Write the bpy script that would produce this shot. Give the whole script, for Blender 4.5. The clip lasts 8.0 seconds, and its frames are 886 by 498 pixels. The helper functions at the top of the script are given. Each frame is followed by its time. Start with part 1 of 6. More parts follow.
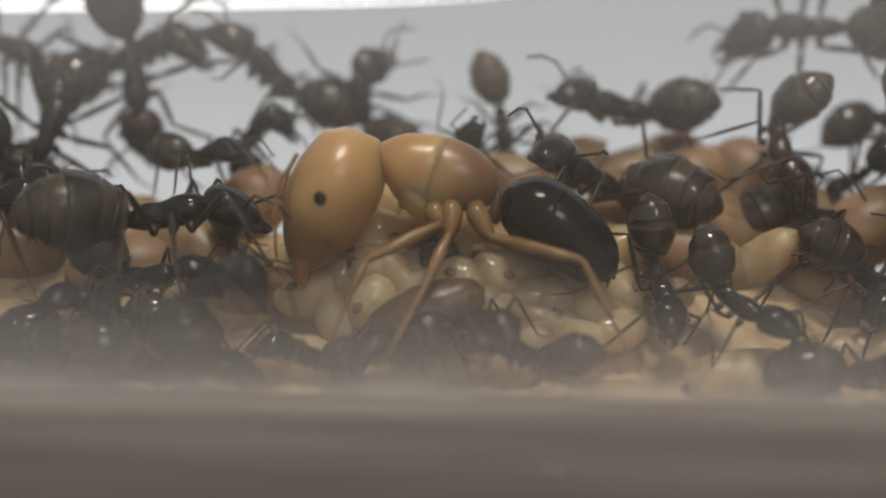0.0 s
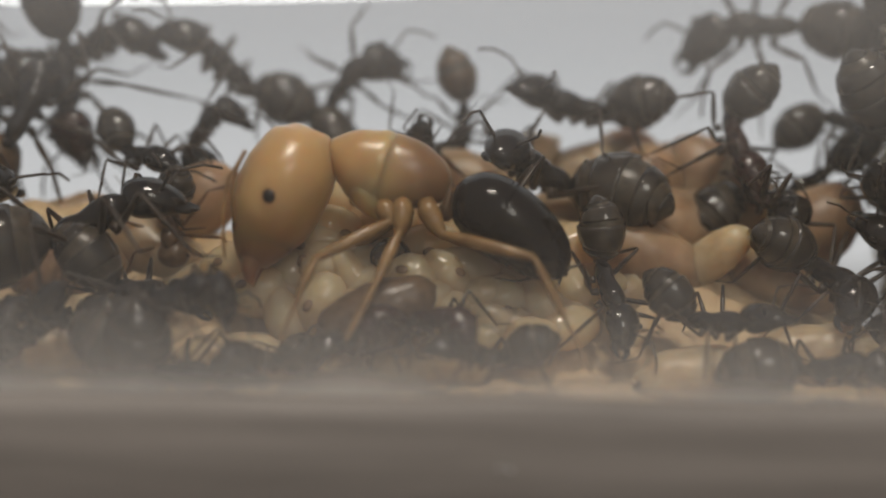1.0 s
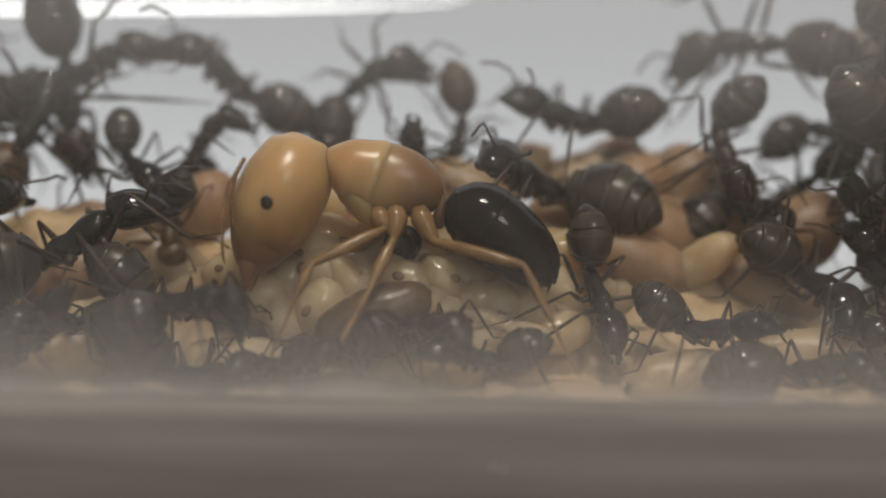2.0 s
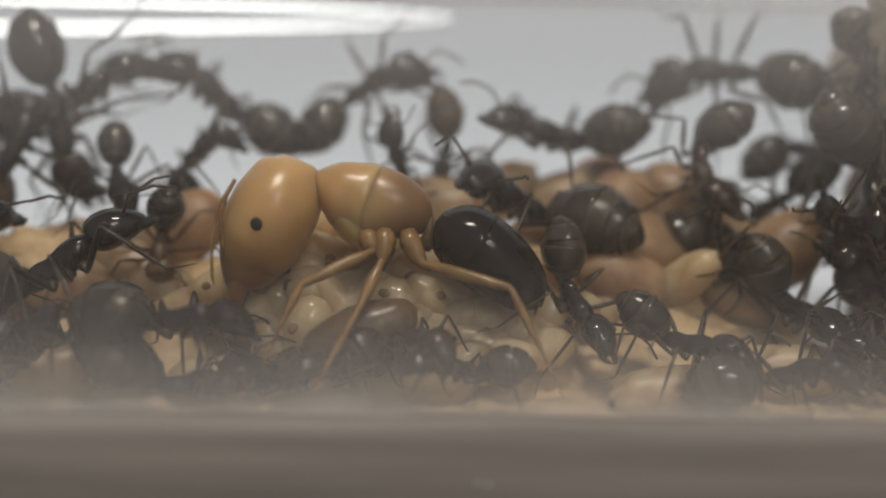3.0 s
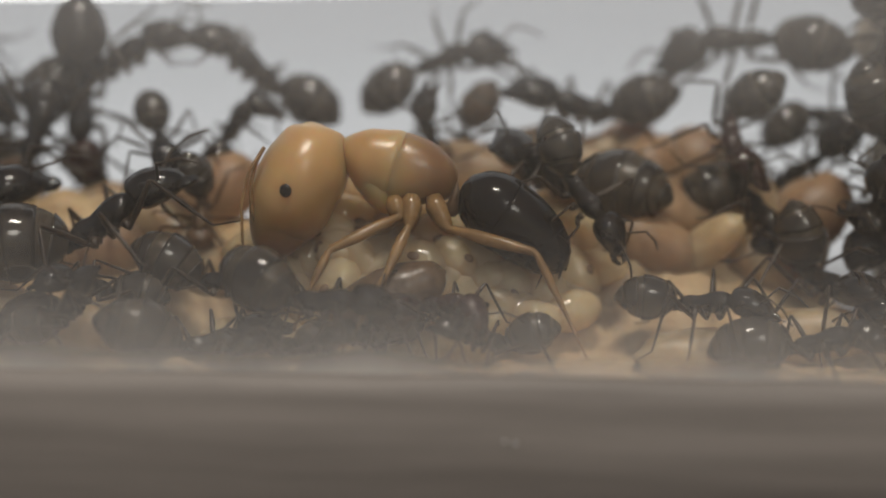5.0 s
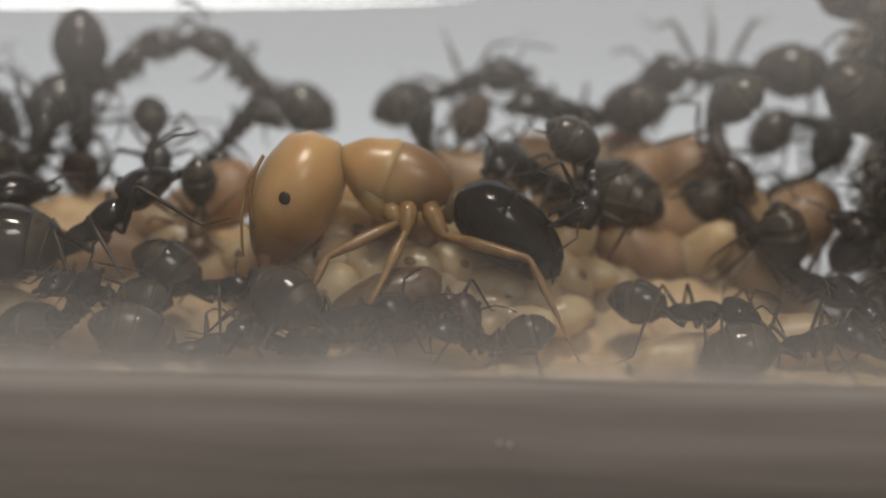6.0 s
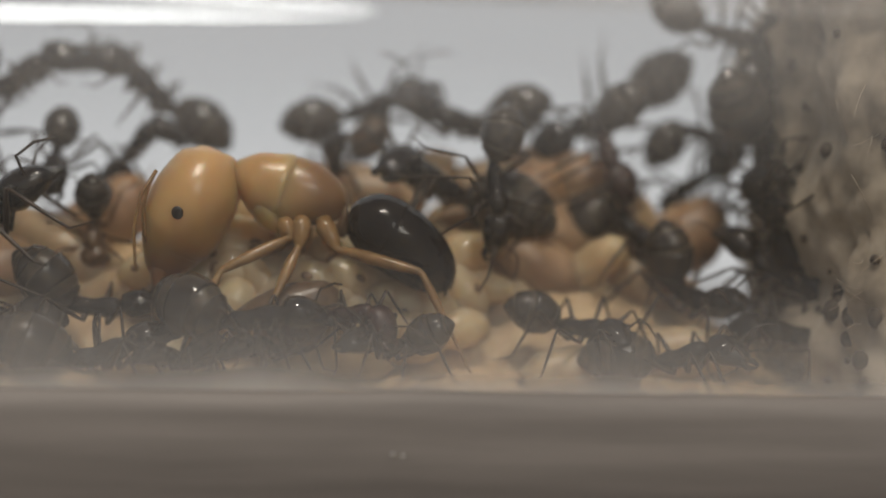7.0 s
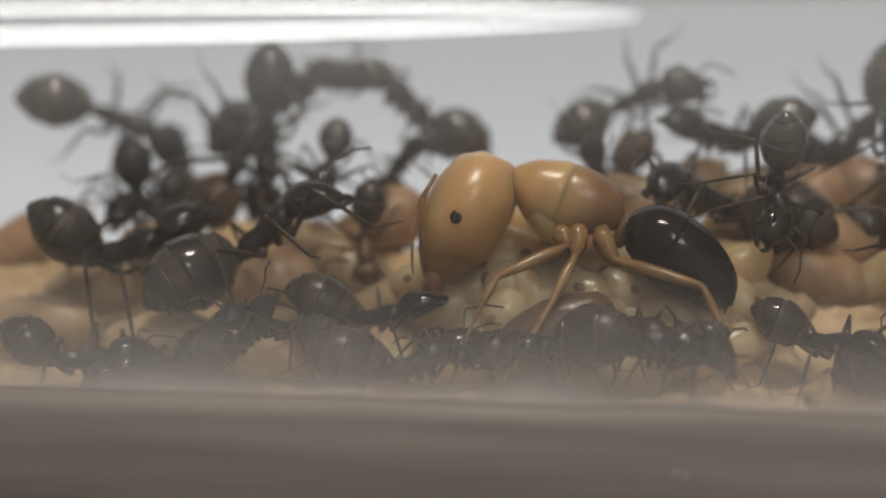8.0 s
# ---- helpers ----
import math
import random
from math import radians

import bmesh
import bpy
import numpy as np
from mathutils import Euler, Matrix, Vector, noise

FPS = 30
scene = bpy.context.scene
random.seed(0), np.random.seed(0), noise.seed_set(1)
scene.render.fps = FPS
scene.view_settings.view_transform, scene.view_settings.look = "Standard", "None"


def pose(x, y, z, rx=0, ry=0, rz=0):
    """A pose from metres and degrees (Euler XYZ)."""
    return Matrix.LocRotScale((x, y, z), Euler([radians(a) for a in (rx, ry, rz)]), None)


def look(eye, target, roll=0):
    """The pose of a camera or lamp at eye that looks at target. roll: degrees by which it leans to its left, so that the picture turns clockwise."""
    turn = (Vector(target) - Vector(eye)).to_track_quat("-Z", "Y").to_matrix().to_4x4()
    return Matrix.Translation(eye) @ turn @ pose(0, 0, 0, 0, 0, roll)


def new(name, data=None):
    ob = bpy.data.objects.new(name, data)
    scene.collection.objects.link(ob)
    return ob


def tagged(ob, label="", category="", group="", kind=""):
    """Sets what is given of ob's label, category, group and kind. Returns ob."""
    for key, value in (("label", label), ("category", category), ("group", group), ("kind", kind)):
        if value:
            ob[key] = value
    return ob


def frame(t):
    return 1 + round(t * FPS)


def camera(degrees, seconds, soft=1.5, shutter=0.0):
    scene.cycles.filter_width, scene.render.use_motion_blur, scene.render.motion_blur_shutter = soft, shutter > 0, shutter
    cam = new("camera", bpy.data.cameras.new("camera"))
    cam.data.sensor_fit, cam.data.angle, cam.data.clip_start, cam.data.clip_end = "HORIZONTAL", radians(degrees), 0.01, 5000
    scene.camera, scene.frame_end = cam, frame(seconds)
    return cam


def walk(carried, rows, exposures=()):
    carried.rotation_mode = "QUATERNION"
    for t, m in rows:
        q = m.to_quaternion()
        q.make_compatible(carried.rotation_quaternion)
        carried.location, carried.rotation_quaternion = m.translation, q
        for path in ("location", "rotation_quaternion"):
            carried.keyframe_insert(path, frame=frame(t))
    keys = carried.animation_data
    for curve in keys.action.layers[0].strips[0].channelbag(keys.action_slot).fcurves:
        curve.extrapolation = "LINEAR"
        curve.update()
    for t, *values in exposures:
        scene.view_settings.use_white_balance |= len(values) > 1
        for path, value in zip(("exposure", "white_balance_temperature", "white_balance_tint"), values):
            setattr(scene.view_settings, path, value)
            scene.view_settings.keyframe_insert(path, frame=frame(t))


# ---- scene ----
MM = 0.001


def mm(x, y, z):
    return Vector((x * MM, y * MM, z * MM))


def at(x, y, z, rx=0, ry=0, rz=0):
    """A pose in millimetres and degrees."""
    return pose(x * MM, y * MM, z * MM, rx, ry, rz)


cam = camera(40, 8.0, soft=1.9)
cam.data.dof.use_dof = True
cam.data.dof.focus_distance = 39.8 * MM
cam.data.dof.aperture_fstop = 23.0
walk(cam, [
    (0, look(mm(-0.239, -41.443, 5.300), mm(-1.762, -1.474, 4.905), 0.85)),
    (0.5, look(mm(-0.122, -41.041, 5.300), mm(-0.901, -1.049, 5.042), 0.94)),
    (1, look(mm(-0.024, -41.142, 5.300), mm(-0.180, -1.145, 4.834), 0.85)),
    (1.5, look(mm(0.074, -42.154, 5.300), mm(0.548, -2.163, 4.577), 0.83)),
    (1.7, look(mm(0.049, -42.154, 5.300), mm(0.361, -2.158, 4.837), 0.83)),
    (2.8, look(mm(-0.072, -42.593, 5.300), mm(-0.528, -2.595, 5.352), 0.70)),
    (3, look(mm(0.060, -42.593, 5.300), mm(0.444, -2.596, 5.649), 0.70)),
    (3.5, look(mm(0.000, -41.992, 5.300), mm(0.001, -1.994, 4.874), 0.65)),
    (4, look(mm(-0.070, -42.791, 5.300), mm(-0.518, -2.794, 5.050), 0.71)),
    (4.5, look(mm(-0.030, -43.056, 5.300), mm(-0.218, -3.063, 4.597), 0.79)),
    (4.7, look(mm(-0.065, -43.056, 5.300), mm(-0.479, -3.070, 4.319), 0.79)),
    (5.8, look(mm(-0.046, -44.077, 5.300), mm(-0.340, -4.079, 4.937), 1.08)),
    (6, look(mm(-0.046, -44.077, 5.300), mm(-0.340, -4.083, 4.639), 1.08)),
    (6.5, look(mm(0.093, -44.309, 5.300), mm(0.682, -4.323, 4.439), 1.13)),
    (7, look(mm(0.416, -44.730, 5.300), mm(3.063, -4.818, 5.185), 1.10)),
    (7.2, look(mm(0.459, -44.730, 5.300), mm(3.380, -4.837, 5.147), 1.10)),
    (7.5, look(mm(-0.121, -44.297, 5.300), mm(-0.893, -4.306, 4.926), 0.96)),
    (8, look(mm(-0.807, -43.897, 5.300), mm(-5.911, -4.224, 5.367), 0.99)),
])

# ---- world, lamps ----
world = bpy.data.worlds.new("overcast_daylight")
scene.world = world
world.use_nodes = True
wn = world.node_tree.nodes
sky = wn.new("ShaderNodeTexSky")
sky.sky_type = "NISHITA"
sky.sun_disc = False
sky.sun_elevation = radians(29)
sky.sun_rotation = radians(160)
wn["Background"].inputs["Strength"].default_value = 0.041
world.node_tree.links.new(sky.outputs["Color"], wn["Background"].inputs["Color"])

sun = new("sun", bpy.data.lights.new("sun", "SUN"))
sun.data.energy, sun.data.angle, sun.data.color = 0.48, radians(16), (1.0, 0.92, 0.82)
sun.matrix_world = look((0.22, -0.62, 0.36), (0, 0, 0))

desk_lamp = new("desk_lamp_light", bpy.data.lights.new("desk_lamp_light", "AREA"))
desk_lamp.data.shape, desk_lamp.data.size, desk_lamp.data.size_y = "RECTANGLE", 0.022, 0.01
desk_lamp.data.energy, desk_lamp.data.color = 0.06, (1.0, 0.89, 0.76)
desk_lamp.matrix_world = look(mm(2, -47, 93), mm(0, 0, 4))
scene.view_settings.exposure = 0.0


# ---- materials ----
def base_mat(name):
    m = bpy.data.materials.new(name)
    m.use_nodes = True
    nt = m.node_tree
    return m, nt, nt.nodes["Principled BSDF"]


def put(nt, kind, **values):
    n = nt.nodes.new(kind)
    for k, v in values.items():
        n.inputs[k].default_value = v
    return n


def surface(name, a, b, rough=0.4, scale=3000, fine=14000, bump=0.15, subsurface=0.0, radius=(0.5, 0.25, 0.1), coat=0.0, transmission=0.0, spread=0.35, rough_var=0.15, depth=0.001):
    """A noisy two-colour surface with fine relief; scales are per metre."""
    m, nt, p = base_mat(name)
    co = nt.nodes.new("ShaderNodeTexCoord")
    big = put(nt, "ShaderNodeTexNoise", Scale=scale, Detail=5.0, Roughness=0.6)
    small = put(nt, "ShaderNodeTexNoise", Scale=fine, Detail=3.0, Roughness=0.6)
    info = nt.nodes.new("ShaderNodeObjectInfo")
    shift = nt.nodes.new("ShaderNodeVectorMath")
    shift.operation = "ADD"
    link = nt.links.new
    link(co.outputs["Object"], shift.inputs[0])
    link(info.outputs["Random"], shift.inputs[1])
    link(shift.outputs[0], big.inputs["Vector"])
    link(shift.outputs[0], small.inputs["Vector"])
    ramp = nt.nodes.new("ShaderNodeValToRGB")
    ramp.color_ramp.elements[0].position, ramp.color_ramp.elements[1].position = 0.5 - spread / 2, 0.5 + spread / 2
    ramp.color_ramp.elements[0].color, ramp.color_ramp.elements[1].color = (*a, 1), (*b, 1)
    link(big.outputs["Fac"], ramp.inputs["Fac"])
    link(ramp.outputs["Color"], p.inputs["Base Color"])
    rr = put(nt, "ShaderNodeMapRange")
    rr.inputs["To Min"].default_value, rr.inputs["To Max"].default_value = max(rough - rough_var, 0.02), min(rough + rough_var, 1)
    link(small.outputs["Fac"], rr.inputs["Value"])
    link(rr.outputs["Result"], p.inputs["Roughness"])
    if bump:
        bp = put(nt, "ShaderNodeBump", Strength=bump, Distance=0.00003)
        link(small.outputs["Fac"], bp.inputs["Height"])
        link(bp.outputs["Normal"], p.inputs["Normal"])
    if subsurface:
        p.inputs["Subsurface Weight"].default_value = subsurface
        p.inputs["Subsurface Radius"].default_value = radius
        p.inputs["Subsurface Scale"].default_value = depth
    p.inputs["Coat Weight"].default_value = coat
    p.inputs["Transmission Weight"].default_value = transmission
    return m


BLACK = surface("black_cuticle", (0.006, 0.0045, 0.004), (0.022, 0.015, 0.01), rough=0.075, bump=0.07, rough_var=0.05)
SMOKE = surface("smoky_gaster_cuticle", (0.016, 0.0135, 0.0115), (0.068, 0.054, 0.042), rough=0.08, scale=1300, bump=0.06, rough_var=0.05, spread=0.5)
BLACK_LEG = surface("dark_leg_cuticle", (0.02, 0.012, 0.007), (0.06, 0.036, 0.02), rough=0.36, bump=0.1)
RED_BROWN = surface("red_brown_cuticle", (0.014, 0.007, 0.005), (0.05, 0.02, 0.014), rough=0.1, bump=0.3)
BAND = surface("pale_gaster_skin", (0.065, 0.051, 0.038), (0.13, 0.102, 0.076), rough=0.3, subsurface=0.3)
AMBER = surface("amber_cuticle", (0.335, 0.196, 0.0759), (0.508, 0.333, 0.15), rough=0.3, scale=420, bump=0.05, subsurface=0.9, spread=0.5, radius=(1.0, 0.5, 0.18), rough_var=0.06, depth=0.0026)
AMBER_HEAD = surface("amber_head_cuticle", (0.346, 0.204, 0.0784), (0.519, 0.344, 0.154), rough=0.3, scale=420, bump=0.05, subsurface=0.9, spread=0.5, radius=(1.0, 0.5, 0.18), rough_var=0.06, depth=0.0026)
AMBER_REAR = surface("smoky_amber_cuticle", (0.324, 0.19, 0.0759), (0.485, 0.314, 0.143), rough=0.32, scale=420, bump=0.05, subsurface=0.9, spread=0.5, radius=(1.0, 0.5, 0.18), rough_var=0.06, depth=0.0026)
AMBER_LEG = surface("amber_leg_cuticle", (0.202, 0.116, 0.0483), (0.356, 0.215, 0.092), rough=0.25, scale=1500, bump=0.1, subsurface=0.3)
JET = surface("jet_gaster_cuticle", (0.004, 0.003, 0.0025), (0.011, 0.007, 0.005), rough=0.12, scale=1500, bump=0.015, rough_var=0.02)
EYE = surface("dark_eye", (0.008, 0.006, 0.005), (0.02, 0.014, 0.01), rough=0.3, bump=0.3)
LARVA = surface("larva_skin", (0.7, 0.494, 0.297), (0.86, 0.643, 0.405), rough=0.08, scale=1100, fine=4000, bump=0.4, subsurface=0.8, radius=(0.9, 0.66, 0.42), spread=0.5, depth=0.003)
GUT = surface("larva_gut", (0.13, 0.075, 0.04), (0.24, 0.145, 0.08), rough=0.4)
COCOON = surface("cocoon_silk", (0.228, 0.152, 0.0858), (0.428, 0.308, 0.19), rough=0.42, scale=900, fine=3500, bump=0.4, subsurface=0.7, radius=(0.9, 0.55, 0.3), depth=0.0035, spread=0.45)
COCOON_PALE = surface("pale_cocoon_silk", (0.328, 0.23, 0.126), (0.528, 0.396, 0.244), rough=0.4, scale=1100, fine=4000, bump=0.4, subsurface=0.7, radius=(0.9, 0.6, 0.34), depth=0.0035, spread=0.45)
COCOON_RED = surface("russet_cocoon_silk", (0.2, 0.118, 0.0632), (0.382, 0.247, 0.145), rough=0.45, scale=900, fine=3000, bump=0.4, subsurface=0.7, radius=(0.9, 0.55, 0.3), depth=0.0035, spread=0.45)
CALLOW = surface("callow_cuticle", (0.1, 0.06, 0.035), (0.2, 0.13, 0.08), rough=0.3, subsurface=0.25)
COTTON = surface("stained_cotton", (0.16, 0.12, 0.08), (0.56, 0.48, 0.38), rough=0.95, scale=420, fine=3000, bump=0.8, spread=0.42)
SPECK = surface("frass_speck", (0.03, 0.02, 0.014), (0.08, 0.055, 0.035), rough=0.8)
TABLE = surface("grey_wood_laminate", (0.34, 0.31, 0.28), (0.42, 0.39, 0.36), rough=0.6, scale=260, fine=1500, bump=0.2)
FROSTED = surface("frosted_grey_base", (0.165, 0.149, 0.136), (0.24, 0.218, 0.2), rough=0.66, scale=640, fine=1900, bump=0.15, spread=0.35)


def pigment(material, axis, start, stop, colour):
    """Natural pigment that deepens along the body, from start to stop in mm."""
    nt = material.node_tree
    p = nt.nodes["Principled BSDF"]
    src = p.inputs["Base Color"].links[0].from_socket
    co = nt.nodes.new("ShaderNodeTexCoord")
    sep = nt.nodes.new("ShaderNodeSeparateXYZ")
    rng = put(nt, "ShaderNodeMapRange")
    rng.interpolation_type = "SMOOTHSTEP"
    rng.inputs["From Min"].default_value, rng.inputs["From Max"].default_value = start * MM, stop * MM
    mix = nt.nodes.new("ShaderNodeMix")
    mix.data_type = "RGBA"
    mix.inputs[7].default_value = (*colour, 1)
    nt.links.new(co.outputs["Object"], sep.inputs[0])
    nt.links.new(sep.outputs[axis], rng.inputs["Value"])
    nt.links.new(rng.outputs["Result"], mix.inputs[0])
    nt.links.new(src, mix.inputs[6])
    nt.links.new(mix.outputs[2], p.inputs["Base Color"])


pigment(AMBER_HEAD, "Z", -0.5, -2.5, (0.21, 0.085, 0.032))
pigment(AMBER_REAR, "X", 0.7, -1.1, (0.17, 0.095, 0.043))
JET.node_tree.nodes["Principled BSDF"].inputs["Specular IOR Level"].default_value = 0.3


def see_through(material, clear, glow_through):
    """Thin wet skin: part of the light passes straight on, part is scattered through."""
    nt = material.node_tree
    out = nt.nodes["Material Output"]
    p = nt.nodes["Principled BSDF"]
    tl = nt.nodes.new("ShaderNodeBsdfTranslucent")
    nt.links.new(p.inputs["Base Color"].links[0].from_socket, tl.inputs["Color"])
    m1 = put(nt, "ShaderNodeMixShader", Fac=glow_through)
    nt.links.new(p.outputs[0], m1.inputs[1])
    nt.links.new(tl.outputs[0], m1.inputs[2])
    tr = put(nt, "ShaderNodeBsdfTransparent", Color=(1.0, 0.93, 0.82, 1))
    m2 = put(nt, "ShaderNodeMixShader", Fac=clear)
    nt.links.new(m1.outputs[0], m2.inputs[1])
    nt.links.new(tr.outputs[0], m2.inputs[2])
    nt.links.new(m2.outputs[0], out.inputs["Surface"])


see_through(LARVA, 0.16, 0.3)
see_through(BLACK_LEG, 0.06, 0.18)
see_through(CALLOW, 0.12, 0.3)
see_through(AMBER_LEG, 0.15, 0.15)
see_through(BAND, 0.1, 0.3)


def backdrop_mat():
    """Plain distance with its light painted in as glow: whiter low down, greyer above."""
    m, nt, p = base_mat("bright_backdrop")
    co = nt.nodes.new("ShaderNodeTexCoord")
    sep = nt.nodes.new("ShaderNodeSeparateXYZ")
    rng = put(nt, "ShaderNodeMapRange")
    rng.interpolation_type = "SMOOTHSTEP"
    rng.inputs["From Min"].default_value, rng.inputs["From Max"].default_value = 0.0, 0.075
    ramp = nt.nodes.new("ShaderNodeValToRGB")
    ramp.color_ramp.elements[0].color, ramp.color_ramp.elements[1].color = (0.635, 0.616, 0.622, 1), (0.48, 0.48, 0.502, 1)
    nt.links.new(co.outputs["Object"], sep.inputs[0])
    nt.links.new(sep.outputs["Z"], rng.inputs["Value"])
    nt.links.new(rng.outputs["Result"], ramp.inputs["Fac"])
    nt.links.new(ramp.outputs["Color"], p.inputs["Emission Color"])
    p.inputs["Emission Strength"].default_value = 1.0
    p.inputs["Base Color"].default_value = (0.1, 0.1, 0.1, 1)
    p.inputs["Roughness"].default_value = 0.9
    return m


BACKDROP = backdrop_mat()


def glow(name, colour, strength):
    m, nt, p = base_mat(name)
    p.inputs["Emission Color"].default_value = (*colour, 1)
    p.inputs["Emission Strength"].default_value = strength
    return m


# self-glowing white for the loop that imitates the reflection in the glass
HIGHLIGHT_GLOW = glow("lamp_glow", (1.0, 0.98, 0.95), 4.6)
LITTER = surface("silk_litter", (0.382, 0.249, 0.126), (0.601, 0.442, 0.261), rough=0.6, scale=900, fine=5000, bump=0.8, subsurface=0.25)
MENISCUS = surface("pale_grain", (0.6, 0.6, 0.58), (0.75, 0.75, 0.72), rough=0.3, scale=700, bump=0.3, subsurface=0.2)


def streaks(material):
    nt = material.node_tree
    mp = put(nt, "ShaderNodeMapping", Scale=(0.09, 1.3, 1.6))
    for n in nt.nodes:
        if n.type == "TEX_NOISE":
            src = n.inputs["Vector"].links[0].from_socket
            nt.links.new(src, mp.inputs["Vector"])
            nt.links.new(mp.outputs["Vector"], n.inputs["Vector"])


streaks(TABLE)
streaks(FROSTED)


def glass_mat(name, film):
    """Clear thin glass with a faint gloss; film adds a grey coat: mist thickening downwards, veiling glare painted in
    upwards.
    """
    m, nt, p = base_mat(name)
    out = nt.nodes["Material Output"]
    nt.nodes.remove(p)
    link = nt.links.new
    clear = put(nt, "ShaderNodeBsdfTransparent", Color=(0.97, 0.98, 0.98, 1))
    gloss = put(nt, "ShaderNodeBsdfGlossy", Roughness=0.08)
    fres = put(nt, "ShaderNodeFresnel", IOR=1.3)
    mix = nt.nodes.new("ShaderNodeMixShader")
    weak = put(nt, "ShaderNodeMath")
    weak.operation = "MULTIPLY"
    weak.inputs[1].default_value = 0.3
    link(fres.outputs["Fac"], weak.inputs[0])
    link(weak.outputs[0], mix.inputs["Fac"])
    link(clear.outputs[0], mix.inputs[1])
    link(gloss.outputs[0], mix.inputs[2])
    last = mix
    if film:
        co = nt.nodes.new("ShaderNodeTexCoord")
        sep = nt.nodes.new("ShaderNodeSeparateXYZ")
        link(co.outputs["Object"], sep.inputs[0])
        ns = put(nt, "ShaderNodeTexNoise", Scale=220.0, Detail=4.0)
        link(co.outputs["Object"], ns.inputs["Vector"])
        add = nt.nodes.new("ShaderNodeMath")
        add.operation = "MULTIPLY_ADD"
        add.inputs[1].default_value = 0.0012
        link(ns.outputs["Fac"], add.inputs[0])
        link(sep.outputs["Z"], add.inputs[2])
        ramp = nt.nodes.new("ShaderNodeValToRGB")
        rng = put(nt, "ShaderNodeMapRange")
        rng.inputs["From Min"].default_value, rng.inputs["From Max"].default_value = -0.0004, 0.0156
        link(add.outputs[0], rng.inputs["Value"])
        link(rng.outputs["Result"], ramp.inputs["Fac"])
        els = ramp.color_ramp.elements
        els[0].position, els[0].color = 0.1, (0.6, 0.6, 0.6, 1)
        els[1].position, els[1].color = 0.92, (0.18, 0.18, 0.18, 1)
        # coat by height: mist at the foot, painted glare haze from the middle up
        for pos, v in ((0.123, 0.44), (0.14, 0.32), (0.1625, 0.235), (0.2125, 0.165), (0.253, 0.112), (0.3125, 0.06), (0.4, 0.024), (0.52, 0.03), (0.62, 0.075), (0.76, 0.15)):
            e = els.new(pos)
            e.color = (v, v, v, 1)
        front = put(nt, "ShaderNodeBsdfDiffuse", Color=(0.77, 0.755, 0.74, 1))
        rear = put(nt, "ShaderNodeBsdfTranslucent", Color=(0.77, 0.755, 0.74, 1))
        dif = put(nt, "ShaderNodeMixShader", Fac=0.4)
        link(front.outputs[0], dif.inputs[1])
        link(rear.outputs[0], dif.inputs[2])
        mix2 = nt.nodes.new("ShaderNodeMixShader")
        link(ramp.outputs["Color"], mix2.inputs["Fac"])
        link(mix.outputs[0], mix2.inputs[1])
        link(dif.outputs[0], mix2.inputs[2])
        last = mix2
    link(last.outputs[0], out.inputs["Surface"])
    return m


GLASS = glass_mat("tube_glass", False)
MIST_AND_GLARE = glass_mat("misted_tube_glass", True)


# ---- shape helpers ----
def mesh_of(name, bm, material):
    me = bpy.data.meshes.new(name)
    bmesh.ops.recalc_face_normals(bm, faces=bm.faces)
    bm.to_mesh(me)
    bm.free()
    me.polygons.foreach_set("use_smooth", [True] * len(me.polygons))
    me.materials.append(material)
    return me


def part(name, bm, material, parent, label=""):
    data = bm if isinstance(bm, bpy.types.Mesh) else mesh_of(name, bm, material)
    ob = new(name, data)
    if parent is not None:
        ob.parent = parent
    return tagged(ob, label)


def smooth_path(pts, steps):
    """Catmull-Rom through rows of numbers."""
    p = [np.array(q, float) for q in pts]
    p = [2 * p[0] - p[1]] + p + [2 * p[-1] - p[-2]]
    out = []
    for i in range(1, len(p) - 2):
        for k in range(steps):
            u = k / steps
            out.append(0.5 * (2 * p[i] + (p[i + 1] - p[i - 1]) * u + (2 * p[i - 1] - 5 * p[i] + 4 * p[i + 1] - p[i + 2]) * u * u
                              + (3 * p[i] - p[i - 1] - 3 * p[i + 1] + p[i + 2]) * u ** 3))
    out.append(p[-2])
    return out


def loft(sections, sides=18, steps=3, bm=None, square=0.0):
    """A closed rounded body: rows of x, z, half width across, half height, in mm along a spine in the xz plane."""
    bm = bm or bmesh.new()
    rows = smooth_path(sections, steps)
    rings = []
    for i, (x, z, ry, rz) in enumerate(rows):
        a, b = rows[max(i - 1, 0)], rows[min(i + 1, len(rows) - 1)]
        d = np.array([b[0] - a[0], b[1] - a[1]])
        d = d / (np.linalg.norm(d) + 1e-9)
        nx, nz = -d[1], d[0]
        ring = []
        for k in range(sides):
            th = 2 * math.pi * k / sides
            c, s = math.cos(th), math.sin(th)
            f = 1 + square * (abs(c * s) * 2) ** 2 * 0.18
            ring.append(bm.verts.new(mm(x + nx * s * max(rz, 0.01) * f, c * max(ry, 0.01) * f, z + nz * s * max(rz, 0.01) * f)))
        rings.append(ring)
    for r, q in zip(rings, rings[1:]):
        for k in range(sides):
            bm.faces.new((r[k], r[(k + 1) % sides], q[(k + 1) % sides], q[k]))
    bm.faces.new(rings[0])
    bm.faces.new(rings[-1])
    return bm


